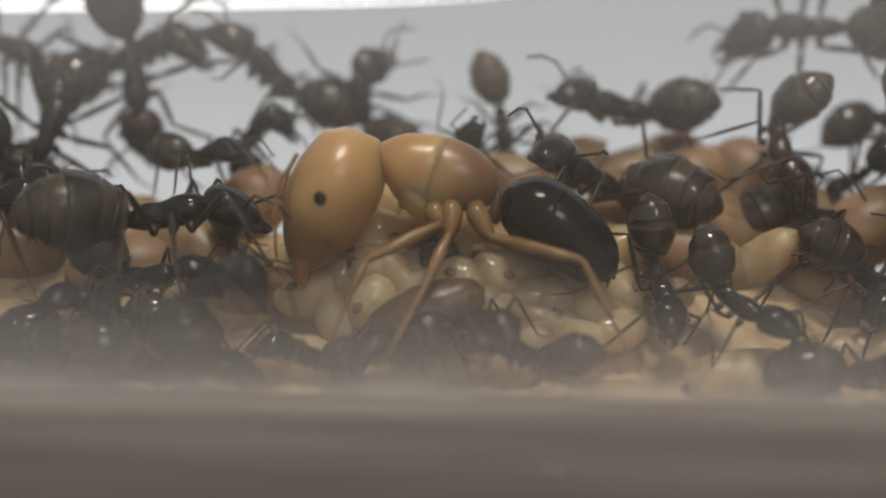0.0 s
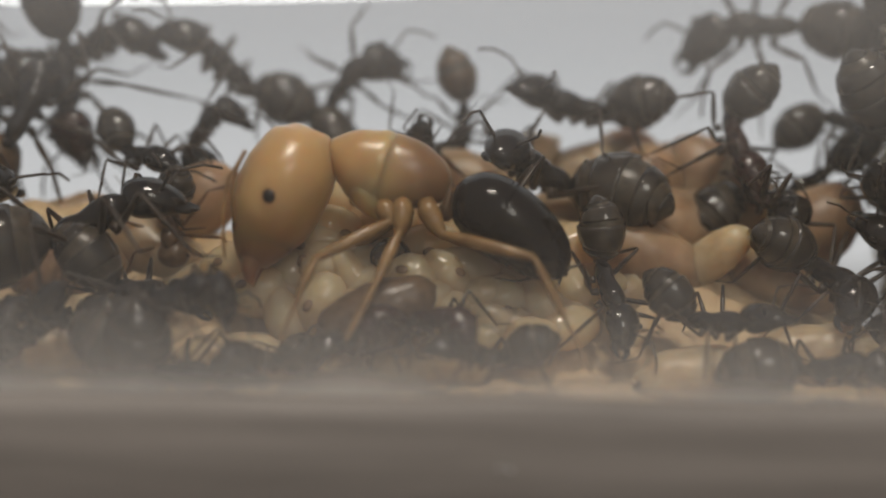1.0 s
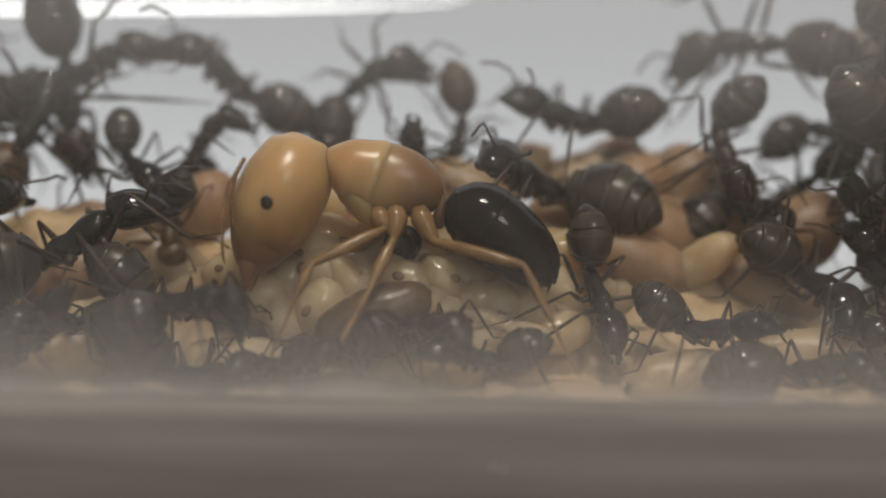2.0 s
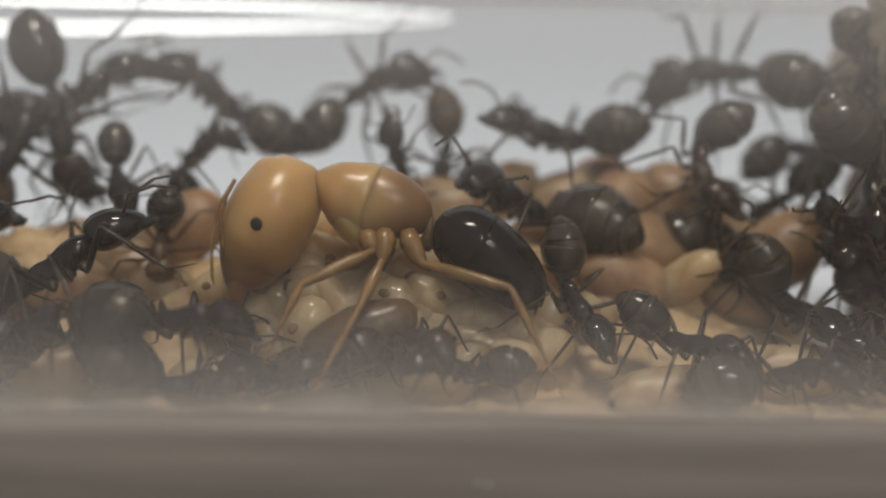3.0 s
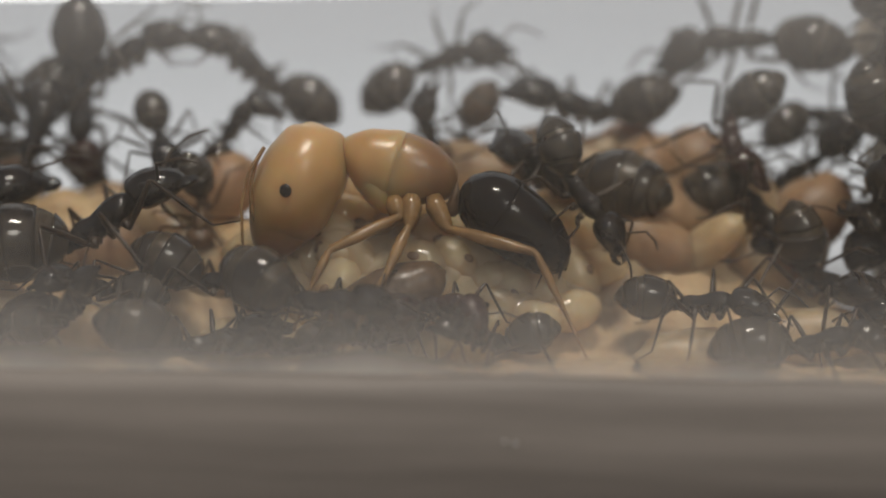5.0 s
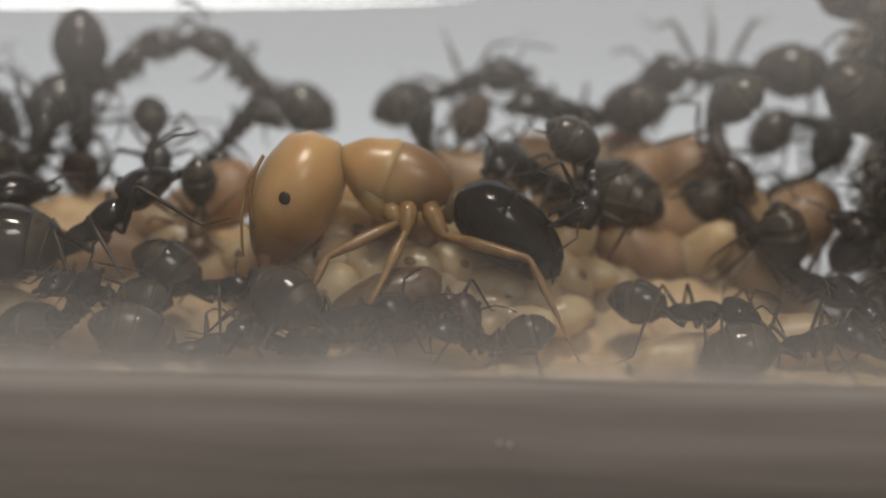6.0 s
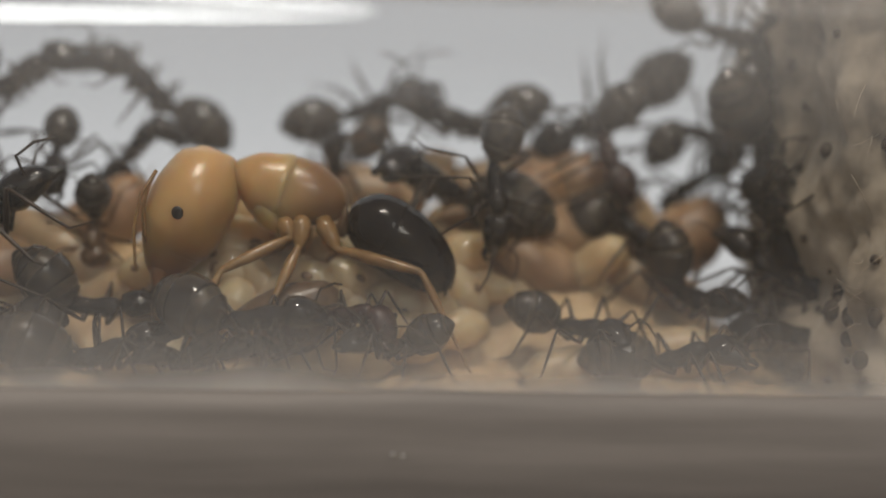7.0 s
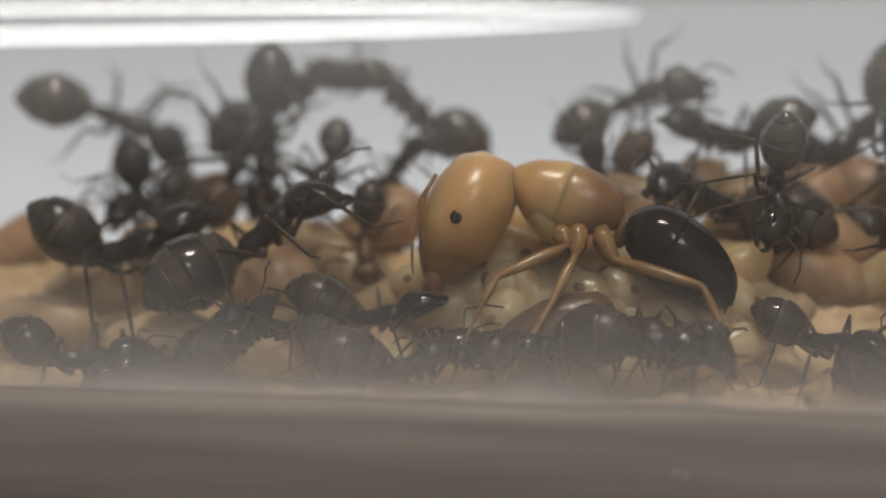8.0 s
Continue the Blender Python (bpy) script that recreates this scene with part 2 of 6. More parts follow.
def limb(points, sides=7, bm=None):
    """A tapered jointed tube: rows of x, y, z, radius in mm."""
    bm = bm or bmesh.new()
    rings = []
    n = len(points)
    for i, (x, y, z, r) in enumerate(points):
        a, b = Vector(points[max(i - 1, 0)][:3]), Vector(points[min(i + 1, n - 1)][:3])
        d = (b - a).normalized()
        side = d.cross(Vector((0.31, 0.2, 0.93))).normalized()
        up = side.cross(d)
        rings.append([bm.verts.new((Vector((x, y, z)) + (side * math.cos(2 * math.pi * k / sides) + up * math.sin(2 * math.pi * k / sides)) * r) * MM) for k in range(sides)])
    for r, q in zip(rings, rings[1:]):
        for k in range(sides):
            bm.faces.new((r[k], r[(k + 1) % sides], q[(k + 1) % sides], q[k]))
    bm.faces.new(rings[0])
    bm.faces.new(rings[-1])
    return bm


def ball(c, r, sides=14, rings=9, bm=None, squash=(1, 1, 1)):
    bm = bm or bmesh.new()
    res = bmesh.ops.create_uvsphere(bm, u_segments=sides, v_segments=rings, radius=1.0)
    bmesh.ops.transform(bm, matrix=Matrix.Translation(mm(*c)) @ Matrix.Diagonal((r * squash[0] * MM, r * squash[1] * MM, r * squash[2] * MM, 1)), verts=res["verts"])
    return bm


def leg_points(hip, knee, ankle, toe, r):
    """Femur, tibia and tarsus with swollen middles and narrow joints."""
    hip, knee, ankle, toe = (Vector(p) for p in (hip, knee, ankle, toe))
    rows = []
    for a, b, prof in ((hip, knee, (0.75, 1.25, 1.2, 0.75)), (knee, ankle, (0.6, 0.85, 0.8, 0.5)), (ankle, toe, (0.4, 0.36, 0.32, 0.22))):
        for u, w in zip((0.04, 0.32, 0.62, 0.97), prof):
            q = a.lerp(b, u)
            rows.append((q.x, q.y, q.z, r * w))
    end = rows[-1]
    rows.append((end[0] + (toe - ankle).x * 0.06, end[1] + (toe - ankle).y * 0.06, end[2] - 0.03, r * 0.12))
    return rows


# ---- structure ----
def rounded_section(hy, top, low, high, grow, n=7):
    """Outline of the tube's cross-section in y, z (mm): front bottom, front top, back top, back bottom corner."""
    pts = []
    y0, y1, z0, z1 = -hy - grow, hy + grow, -grow, top + grow
    for sy, sz, r, a0 in ((1, 1, low, 270), (1, -1, high, 180), (-1, -1, high, 90), (-1, 1, low, 0)):
        r += grow
        cy, cz = (y0 + r if sy > 0 else y1 - r), (z0 + r if sz > 0 else z1 - r)
        for k in range(-1, n + 2):
            a = radians(a0 - 90 * min(max(k, 0), n) / n)
            py, pz = cy + r * math.cos(a), cz + r * math.sin(a)
            if k < 0 or k > n:
                step = 0.25 if k > n else -0.25
                py, pz = py + step * math.sin(a), pz - step * math.cos(a)
            pts.append((py, pz))
    return pts


def tube_piece(pts_in, pts_out, x0, x1, name, material, nx=40):
    bm = bmesh.new()
    grid = []
    for i in range(nx + 1):
        x = x0 + (x1 - x0) * i / nx
        grid.append(([bm.verts.new(mm(x, y, z)) for y, z in pts_in], [bm.verts.new(mm(x, y, z)) for y, z in pts_out]))
    m = len(pts_in)
    for (a, b), (c, d) in zip(grid, grid[1:]):
        for k in range(m - 1):
            bm.faces.new((a[k], a[k + 1], c[k + 1], c[k]))
            bm.faces.new((b[k], d[k], d[k + 1], b[k + 1]))
        bm.faces.new((a[0], c[0], d[0], b[0]))
        bm.faces.new((a[-1], b[-1], d[-1], c[-1]))
    for a, b in (grid[0], grid[-1]):
        for k in range(m - 1):
            bm.faces.new((a[k], b[k], b[k + 1], a[k + 1]))
    return mesh_of(name, bm, material)


def build_structure():
    bm = bmesh.new()
    bmesh.ops.create_grid(bm, x_segments=60, y_segments=60, size=0.9)
    for v in bm.verts:
        v.co.z = -5.0 * MM + 0.00005 * noise.noise(v.co * 90)
    tagged(part("ground", bm, TABLE, None), "grey wood laminate table top under the tube", "table top", kind="structure")
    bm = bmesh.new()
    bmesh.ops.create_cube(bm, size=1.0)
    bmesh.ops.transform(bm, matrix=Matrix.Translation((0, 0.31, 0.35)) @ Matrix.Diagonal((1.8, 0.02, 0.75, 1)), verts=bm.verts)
    tagged(part("backdrop", bm, BACKDROP, None), "plain bluish white distance behind the tube, glowing by itself", "backdrop", kind="structure")
    inner, outer = rounded_section(7.6, 15.2, 0.7, 2.8, 0), rounded_section(7.6, 15.2, 0.7, 2.8, 0.8)
    tube = tagged(new("glass_tube"), "clear glass nest tube lying on the table, misted along its foot", "glass tube")
    q = len(inner) // 4
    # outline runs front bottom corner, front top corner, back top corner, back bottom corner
    f = part("front_wall", tube_piece(inner[:2 * q], outer[:2 * q], -40, 40, "front_wall", MIST_AND_GLARE), None, tube, "front glass, misted grey towards the foot, veiling glare painted above")
    u = part("roof_wall", tube_piece(inner[2 * q - 1:3 * q + 1], outer[2 * q - 1:3 * q + 1], -40, 40, "roof_wall", GLASS), None, tube)
    d = part("floor_wall", tube_piece(inner[3 * q:] + inner[:1], outer[3 * q:] + outer[:1], -40, 40, "floor_wall", GLASS), None, tube)
    for ob in (f, u, d):
        ob.visible_shadow = False
    # thick frosted base under the tube, its upper front edge rounded and catching the light
    bm = bmesh.new()
    ring = [(-8.95, -5.0), (-8.95, 0.2), (-8.93, 0.42), (-8.86, 0.62), (-8.74, 0.78), (-8.58, 0.88), (-8.45, 0.92), (-8.44, -0.85), (8.4, -0.85), (8.4, -5.0)]
    nx = 70
    rows = []
    for i in range(nx + 1):
        x = -42 + 84 * i / nx
        rows.append([bm.verts.new(mm(x, y + (0.06 * noise.noise(Vector((x * 0.25, y, 0))) if y < -8.6 else 0), z + (0.05 * noise.noise(Vector((x * 0.16, z, 4))) if 0 < z else 0))) for y, z in ring])
    for a, b in zip(rows, rows[1:]):
        for k in range(len(ring)):
            bm.faces.new((a[k], a[(k + 1) % len(ring)], b[(k + 1) % len(ring)], b[k]))
    bm.faces.new(rows[0])
    bm.faces.new(rows[-1])
    part("base", bm, FROSTED, tube, "thick frosted grey foot with faint streaks")


build_structure()


# ---- ants ----
GASTER_PROFILE = tuple((x * 0.87, z * 0.95, a * 1.0, b * 1.0) for x, z, a, b in ((0.12, 0.0, 0.16, 0.16), (0.0, 0.04, 0.4, 0.42), (-0.35, 0.12, 0.74, 0.8), (-0.95, 0.2, 1.0, 1.06), (-1.75, 0.18, 1.06, 1.1), (-2.45, 0.08, 0.84, 0.85), (-2.95, -0.06, 0.45, 0.44), (-3.2, -0.14, 0.14, 0.13)))


def gaster_meshes(swell, plate_mat=None, size=1.0):
    """Pale skin and four dark plates; swell > 0 shows pale bands between the plates."""
    prof = [(x * size * (1 + 0.12 * swell), z * size, ry * size * (1 + 0.1 * swell), rz * size * (1 + 0.1 * swell)) for x, z, ry, rz in GASTER_PROFILE]
    rows = smooth_path(prof, 6)
    n = len(rows)
    skin = mesh_of("gaster", loft([(x, z, ry * 0.93, rz * 0.93) for x, z, ry, rz in prof], 20, 3), BAND if swell > 0.2 else BLACK)
    plates = []
    cuts = (0.0, 0.33, 0.58, 0.78, 1.0)
    gap = 0.012 + 0.11 * swell
    for k in range(4):
        i0, i1 = int((cuts[k] + (gap if k else 0)) * (n - 1)), int(cuts[k + 1] * (n - 1))
        seg = rows[i0:i1 + 1]
        m = len(seg)
        seg = [(x, z, ry * (0.965 + 0.045 * j / max(m - 1, 1)), rz * (0.965 + 0.045 * j / max(m - 1, 1))) for j, (x, z, ry, rz) in enumerate(seg)]
        seg = seg + [(seg[-1][0] + 0.01, seg[-1][1], seg[-1][2] * 0.93, seg[-1][3] * 0.93)]
        plates.append(mesh_of("tergite", loft(seg, 20, 1), plate_mat or (SMOKE if swell > 0.2 else BLACK)))
    return skin, plates


def worker_head(material):
    bm = loft([(x * 1.12, z * 1.12, a * 0.97, b * 1.02) for x, z, a, b in ((-0.08, 0.02, 0.2, 0.2), (0.02, 0.02, 0.56, 0.5), (0.3, 0.03, 0.82, 0.66), (0.75, -0.02, 0.86, 0.68), (1.2, -0.14, 0.72, 0.55), (1.55, -0.27, 0.5, 0.36), (1.72, -0.34, 0.3, 0.2))], 18, 3)
    return mesh_of("head", bm, material)


def worker_thorax(material):
    bm = loft([(x, z, a * 0.86, b * 0.9) for x, z, a, b in ((1.32, 0.22, 0.16, 0.16), (1.15, 0.2, 0.36, 0.34), (0.85, 0.18, 0.56, 0.52), (0.45, 0.1, 0.6, 0.6), (0.05, 0.02, 0.48, 0.56), (-0.35, -0.03, 0.4, 0.5), (-0.75, -0.02, 0.42, 0.52), (-1.1, -0.1, 0.36, 0.44), (-1.38, -0.22, 0.2, 0.22))], 16, 3)
    return mesh_of("thorax", bm, material)


def petiole_mesh(material):
    bm = loft([(-1.3, -0.25, 0.12, 0.12), (-1.42, -0.2, 0.16, 0.18), (-1.52, -0.08, 0.2, 0.36), (-1.6, -0.1, 0.16, 0.22), (-1.68, -0.12, 0.13, 0.13)], 12, 3)
    return mesh_of("petiole", bm, material)


def mandible_mesh(material, side):
    return mesh_of("mandible", limb([(1.7, 0.36 * side, -0.4, 0.16), (2.02, 0.39 * side, -0.48, 0.15), (2.27, 0.23 * side, -0.53, 0.1), (2.38, 0.05 * side, -0.54, 0.03)], 8), material)


SHARED = {}
for tone, mat in (("black", BLACK), ("red", RED_BROWN), ("callow", CALLOW)):
    SHARED[tone] = (worker_head(mat), worker_thorax(mat), petiole_mesh(mat), mandible_mesh(mat, 1), mandible_mesh(mat, -1))
GASTERS = {"slim": gaster_meshes(0.0), "fed": gaster_meshes(0.26), "banded": gaster_meshes(0.8), "replete": gaster_meshes(0.7, None, 1.2), "ruddy": gaster_meshes(0.1, RED_BROWN), "pale": gaster_meshes(0.5, CALLOW)}
EYE_MESH = mesh_of("eye", ball((0, 0, 0), 0.17, 12, 8, None, (1.0, 0.5, 1.0)), EYE)
SPREADS = ((1.0, 1.9, 38), (0.1, 2.3, 5), (-0.9, 2.0, -40))


def turn_at(pivot, p, y):
    return Matrix.Translation(mm(*pivot)) @ Euler((0, radians(p), radians(y))).to_matrix().to_4x4()


def worker_ant(label, scale=1.0, bend=(15, 0, 0, 0), tone="black", abdomen="fed", seed=0, reach=1.0, crouch=0.0, head_tone=""):
    """A worker ant, about 8 mm long at scale 1: head along +x, back along +z."""
    rng = random.Random(seed * 77 + 5)
    ant = tagged(new("ant"), label, "ant", group="worker ants in the nest tube")
    ant.scale = (scale, scale, scale)
    head_m, thorax_m, pet_m, mand_l, mand_r = SHARED[tone]
    head_m = SHARED[head_tone or tone][0]
    legs_mat = BLACK_LEG if tone != "callow" else CALLOW
    part("thorax", thorax_m, None, ant, "ruddy brown shiny thorax" if tone == "red" else "")
    part("petiole", pet_m, None, ant)
    head = part("head", head_m, None, ant, "ruddy brown head" if head_tone == "red" else "")
    head.matrix_basis = turn_at((1.25, 0, 0.25), bend[0], bend[1])
    for side, md in ((1, mand_l), (-1, mand_r)):
        part("mandible", md, None, head)
        e = part("eye", EYE_MESH, None, head)
        e.matrix_basis = Matrix.Translation(mm(0.74, 0.81 * side, 0.2)) @ Euler((radians(-20 * side), 0, radians(10 * side))).to_matrix().to_4x4()
        a = rng.uniform(-25, 35)
        el = Vector((1.15 + 0.75 * math.cos(radians(a)), side * rng.uniform(1.0, 1.3), 0.45 + 0.5 * math.sin(radians(a + 30))))
        tip = el + Vector((rng.uniform(0.9, 1.5), side * rng.uniform(-0.3, 0.7), rng.uniform(-1.2, 0.2)))
        mid = el.lerp(tip, 0.5) + Vector((0.1, 0, 0.12))
        pts = [(1.3, 0.34 * side, 0.2, 0.08), (1.4, 0.5 * side, 0.3, 0.06), (el.x, el.y, el.z, 0.05), (el.x + 0.06, el.y, el.z - 0.04, 0.05), (mid.x, mid.y, mid.z, 0.058), (tip.x, tip.y, tip.z, 0.05), (tip.x + 0.04, tip.y, tip.z - 0.04, 0.015)]
        part("antenna", limb(pts, 6), legs_mat, head)
    skin, plates = GASTERS[abdomen]
    gaster = part("gaster", skin, None, ant, {"slim": "", "ruddy": "wet red-brown gaster", "pale": "pale translucent gaster", "fed": "black gaster with thin pale bands", "banded": "swollen black gaster with wide pale bands", "replete": "huge swollen gaster with wide pale bands"}[abdomen])
    gaster.matrix_basis = turn_at((-1.6, 0, -0.1), bend[2], bend[3])
    for pl in plates:
        part("tergite", pl, None, gaster)
    for side in (1, -1):
        for x, out, fan in SPREADS:
            fan_r = radians(fan + rng.uniform(-16, 16))
            o = out * 1.3 * reach * rng.uniform(0.85, 1.2)
            drop = -1.75 + crouch + rng.uniform(-0.25, 0.25)
            coxa = Vector((x * 0.62, 0.36 * side, -0.32))
            hip = coxa + Vector((0.08 * x, 0.2 * side, -0.25))
            knee = hip + Vector((math.sin(fan_r) * o * 0.65, side * math.cos(fan_r) * o * 0.62, rng.uniform(0.8, 1.7)))
            ankle = hip + Vector((math.sin(fan_r) * o * 1.15, side * math.cos(fan_r) * o * 1.0, (drop - hip.z) * 0.8))
            toe = hip + Vector((math.sin(fan_r) * o * 1.6, side * math.cos(fan_r) * o * 1.3, drop - hip.z))
            rows = [(coxa.x, coxa.y, coxa.z, 0.2), (hip.x, hip.y, hip.z, 0.13)] + leg_points(hip, knee, ankle, toe, 0.098)
            rows = [(a - coxa.x, b - coxa.y, c - coxa.z, r) for a, b, c, r in rows]
            lg = part("leg", limb(rows, 7), legs_mat, ant)
            lg.matrix_basis = Matrix.Translation(coxa * MM)
    return ant


def queen_ant():
    """The big amber major: built in side view, head along +x, left side to +y."""
    q = tagged(new("ant"), "large amber ant with a glossy black gaster, standing over the brood", "ant")
    part("pronotum", loft([(2.24, 0.93, 0.16, 0.14), (2.1, 0.94, 0.4, 0.37), (1.85, 0.91, 0.66, 0.64), (1.36, 0.76, 0.95, 1.0), (0.85, 0.52, 1.06, 1.22), (0.4, 0.34, 1.05, 1.29), (0.1, 0.22, 0.8, 0.95)], 28, 6), AMBER, q)
    part("mesothorax", loft([(0.75, 0.5, 0.5, 0.7), (0.5, 0.4, 0.92, 1.14), (0.15, 0.28, 1.06, 1.28), (-0.37, 0.16, 1.06, 1.2), (-0.8, -0.03, 0.98, 1.06), (-1.1, -0.22, 0.8, 0.86), (-1.35, -0.46, 0.5, 0.56), (-1.5, -0.64, 0.2, 0.2)], 28, 6), AMBER_REAR, q)
    part("propleuron", loft([(1.3, 0.5, 0.5, 0.36), (1.14, 0.1, 0.8, 0.56), (0.9, -0.35, 0.84, 0.58), (0.66, -0.76, 0.66, 0.46), (0.48, -1.05, 0.4, 0.28), (0.4, -1.18, 0.2, 0.1)], 20, 4), AMBER, q)
    part("petiole", loft([(-1.44, -1.3, 0.16, 0.16), (-1.5, -1.12, 0.3, 0.27), (-1.6, -0.78, 0.44, 0.19), (-1.68, -0.42, 0.42, 0.11), (-1.73, -0.14, 0.2, 0.04)], 16, 4), CALLOW, q, "upright thin smoky waist scale")
    prof = [(-1.72, -0.98, 0.14, 0.14), (-1.8, -0.98, 0.5, 0.48), (-2.05, -0.97, 0.9, 0.87), (-2.4, -0.99, 1.15, 1.13), (-2.9, -1.1, 1.32, 1.27), (-3.55, -1.52, 1.34, 1.25), (-4.19, -2.07, 1.2, 1.12), (-4.72, -2.63, 0.93, 0.9), (-5.02, -2.96, 0.6, 0.58), (-5.18, -3.13, 0.3, 0.28), (-5.22, -3.18, 0.1, 0.1)]
    gaster = part("gaster", loft([(x, z, a * 0.94, b * 0.94) for x, z, a, b in prof], 28, 4), JET, q, "glossy black egg-shaped gaster")
    rows = smooth_path(prof, 8)
    n = len(rows)
    for c0, c1 in ((0.0, 0.46), (0.455, 0.66), (0.655, 0.8), (0.795, 1.0)):
        i0, i1 = int(c0 * (n - 1)), int(c1 * (n - 1))
        seg = rows[i0:i1 + 1]
        m = len(seg)
        seg = [(x, z, a * (0.99 + 0.01 * j / (m - 1)), b * (0.99 + 0.01 * j / (m - 1))) for j, (x, z, a, b) in enumerate(seg)]
        seg.append((seg[-1][0] + 0.004, seg[-1][1], seg[-1][2] * 0.99, seg[-1][3] * 0.99))
        part("tergite", loft(seg, 28, 1), JET, gaster)
    head = part("head", loft([(2.7, 1.84, 0.14, 0.16), (2.73, 1.77, 0.55, 0.58), (2.8, 1.55, 0.98, 0.93), (2.98, 1.14, 1.4, 1.2), (3.28, 0.45, 1.74, 1.43), (3.68, -0.3, 1.8, 1.44), (4.0, -1.02, 1.58, 1.34), (4.3, -1.62, 1.18, 1.02), (4.48, -2.12, 0.8, 0.68), (4.58, -2.46, 0.45, 0.38)], 34, 6), AMBER_HEAD, q, "huge smooth amber head")
    part("clypeus", loft([(4.2, -1.35, 0.9, 0.8), (4.25, -1.55, 1.15, 0.98), (4.34, -1.75, 1.1, 0.965), (4.5, -2.16, 0.82, 0.7), (4.6, -2.5, 0.48, 0.41)], 30, 4), AMBER_HEAD, head, "ruddier lower face")
    for side in (1, -1):
        part("mandible", limb([(4.46, 0.36 * side, -1.8, 0.34), (4.58, 0.4 * side, -2.25, 0.36), (4.66, 0.36 * side, -2.6, 0.28), (4.68, 0.26 * side, -2.9, 0.17), (4.66, 0.12 * side, -3.15, 0.03)], 14), AMBER_HEAD, head)
        e = part("eye", ball((0, 0, 0), 0.205, 16, 10, None, (1.0, 0.38, 1.1)), EYE, head, "small oval dark eye")
        e.matrix_basis = Matrix.Translation(mm(3.79, 1.79 * side, -0.43)) @ Euler((radians(-12 * side), 0, radians(-10 * side))).to_matrix().to_4x4()
        part("antenna", limb([(4.9, 0.75 * side, -1.35, 0.1), (5.02, 0.85 * side, -1.0, 0.085), (5.02, 1.05 * side, -0.2, 0.065), (4.8, 1.3 * side, 0.5, 0.06), (4.5, 1.42 * side, 1.0, 0.065), (4.48, 1.5 * side, 1.02, 0.06), (5.0, 1.55 * side, 0.2, 0.055), (5.26, 1.5 * side, -0.9, 0.055), (5.26, 1.4 * side, -2.0, 0.05), (5.22, 1.36 * side, -2.3, 0.02)], 8), AMBER_LEG, head)
    legs = (
        ((0.35, 0.55, -0.95), (0.2, 0.85, -1.3), (2.45, 1.6, -2.36), (3.0, 1.9, -3.45), (3.6, 2.1, -4.9), 0.17),
        ((-0.2, 0.6, -0.9), (-0.1, 0.9, -1.6), (0.66, 1.7, -3.2), (1.63, 2.1, -4.9), (2.3, 2.3, -5.9), 0.16),
        ((-0.9, 0.5, -0.95), (-1.4, 0.85, -1.75), (-4.15, 1.75, -2.62), (-5.0, 1.8, -4.5), (-5.7, 2.0, -6.1), 0.17))
    for side in (1, -1):
        for i, (cx, hip, knee, ankle, toe, r) in enumerate(legs):
            dx = 0 if side > 0 else (-0.5, 0.7, 0.35)[i]
            pts = [(cx[0], cx[1] * side, cx[2] + 0.3, 0.26), (0.8 * cx[0] + 0.2 * hip[0], (0.8 * cx[1] + 0.2 * hip[1]) * side, 0.8 * cx[2] + 0.2 * hip[2] + 0.1, 0.36), (0.4 * cx[0] + 0.6 * hip[0], (0.4 * cx[1] + 0.6 * hip[1]) * side, 0.4 * cx[2] + 0.6 * hip[2], 0.3), (0.1 * cx[0] + 0.9 * hip[0], (0.1 * cx[1] + 0.9 * hip[1]) * side, 0.1 * cx[2] + 0.9 * hip[2], 0.2), (hip[0], hip[1] * side, hip[2] - 0.04, 0.13)]
            far = [(p[0] + dx * (k + 1) / 2, p[1] * side, p[2]) for k, p in enumerate((knee, ankle, toe))]
            pts += leg_points((hip[0], hip[1] * side, hip[2]), *far, r)
            pts = [(a - cx[0], b - cx[1] * side, c - cx[2], w) for a, b, c, w in pts]
            lg = part("leg", limb(pts, 10), AMBER_LEG, q)
            lg.matrix_basis = Matrix.Translation(mm(cx[0], cx[1] * side, cx[2]))
    return q


# ---- brood, floor litter and plug ----
def cocoon(x, y, z, length, thick, tilt, turn, material, label):
    rng = random.Random(int((x * 31 + z * 57 + y * 13) * 100))
    prof = [(-0.5, 0.06), (-0.485, 0.35), (-0.4, 0.74), (-0.22, 0.96), (0.02, 1.0), (0.24, 0.93), (0.4, 0.7), (0.485, 0.34), (0.5, 0.06)]
    bm = loft([(u * length, rng.uniform(-0.03, 0.03) * thick, w * thick, w * thick * rng.uniform(0.94, 1.06)) for u, w in prof], 24, 5)
    for v in bm.verts:
        v.co += v.co.normalized() * (0.00012 * noise.noise(v.co * 600 + Vector((x, y, z))) + 0.00005 * noise.noise(v.co * 1800))
    ob = part("cocoon", bm, material, None)
    part("end_spot", ball((-0.49 * length, 0, 0), 0.22 * thick, 12, 7, None, (0.35, 1, 1)), SPECK, ob, "dark waste spot at the blunt end")
    ob.matrix_basis = at(x, y, z, 0, -tilt, turn)
    return tagged(ob, label, "cocoon", group="ant cocoons in the brood heap")


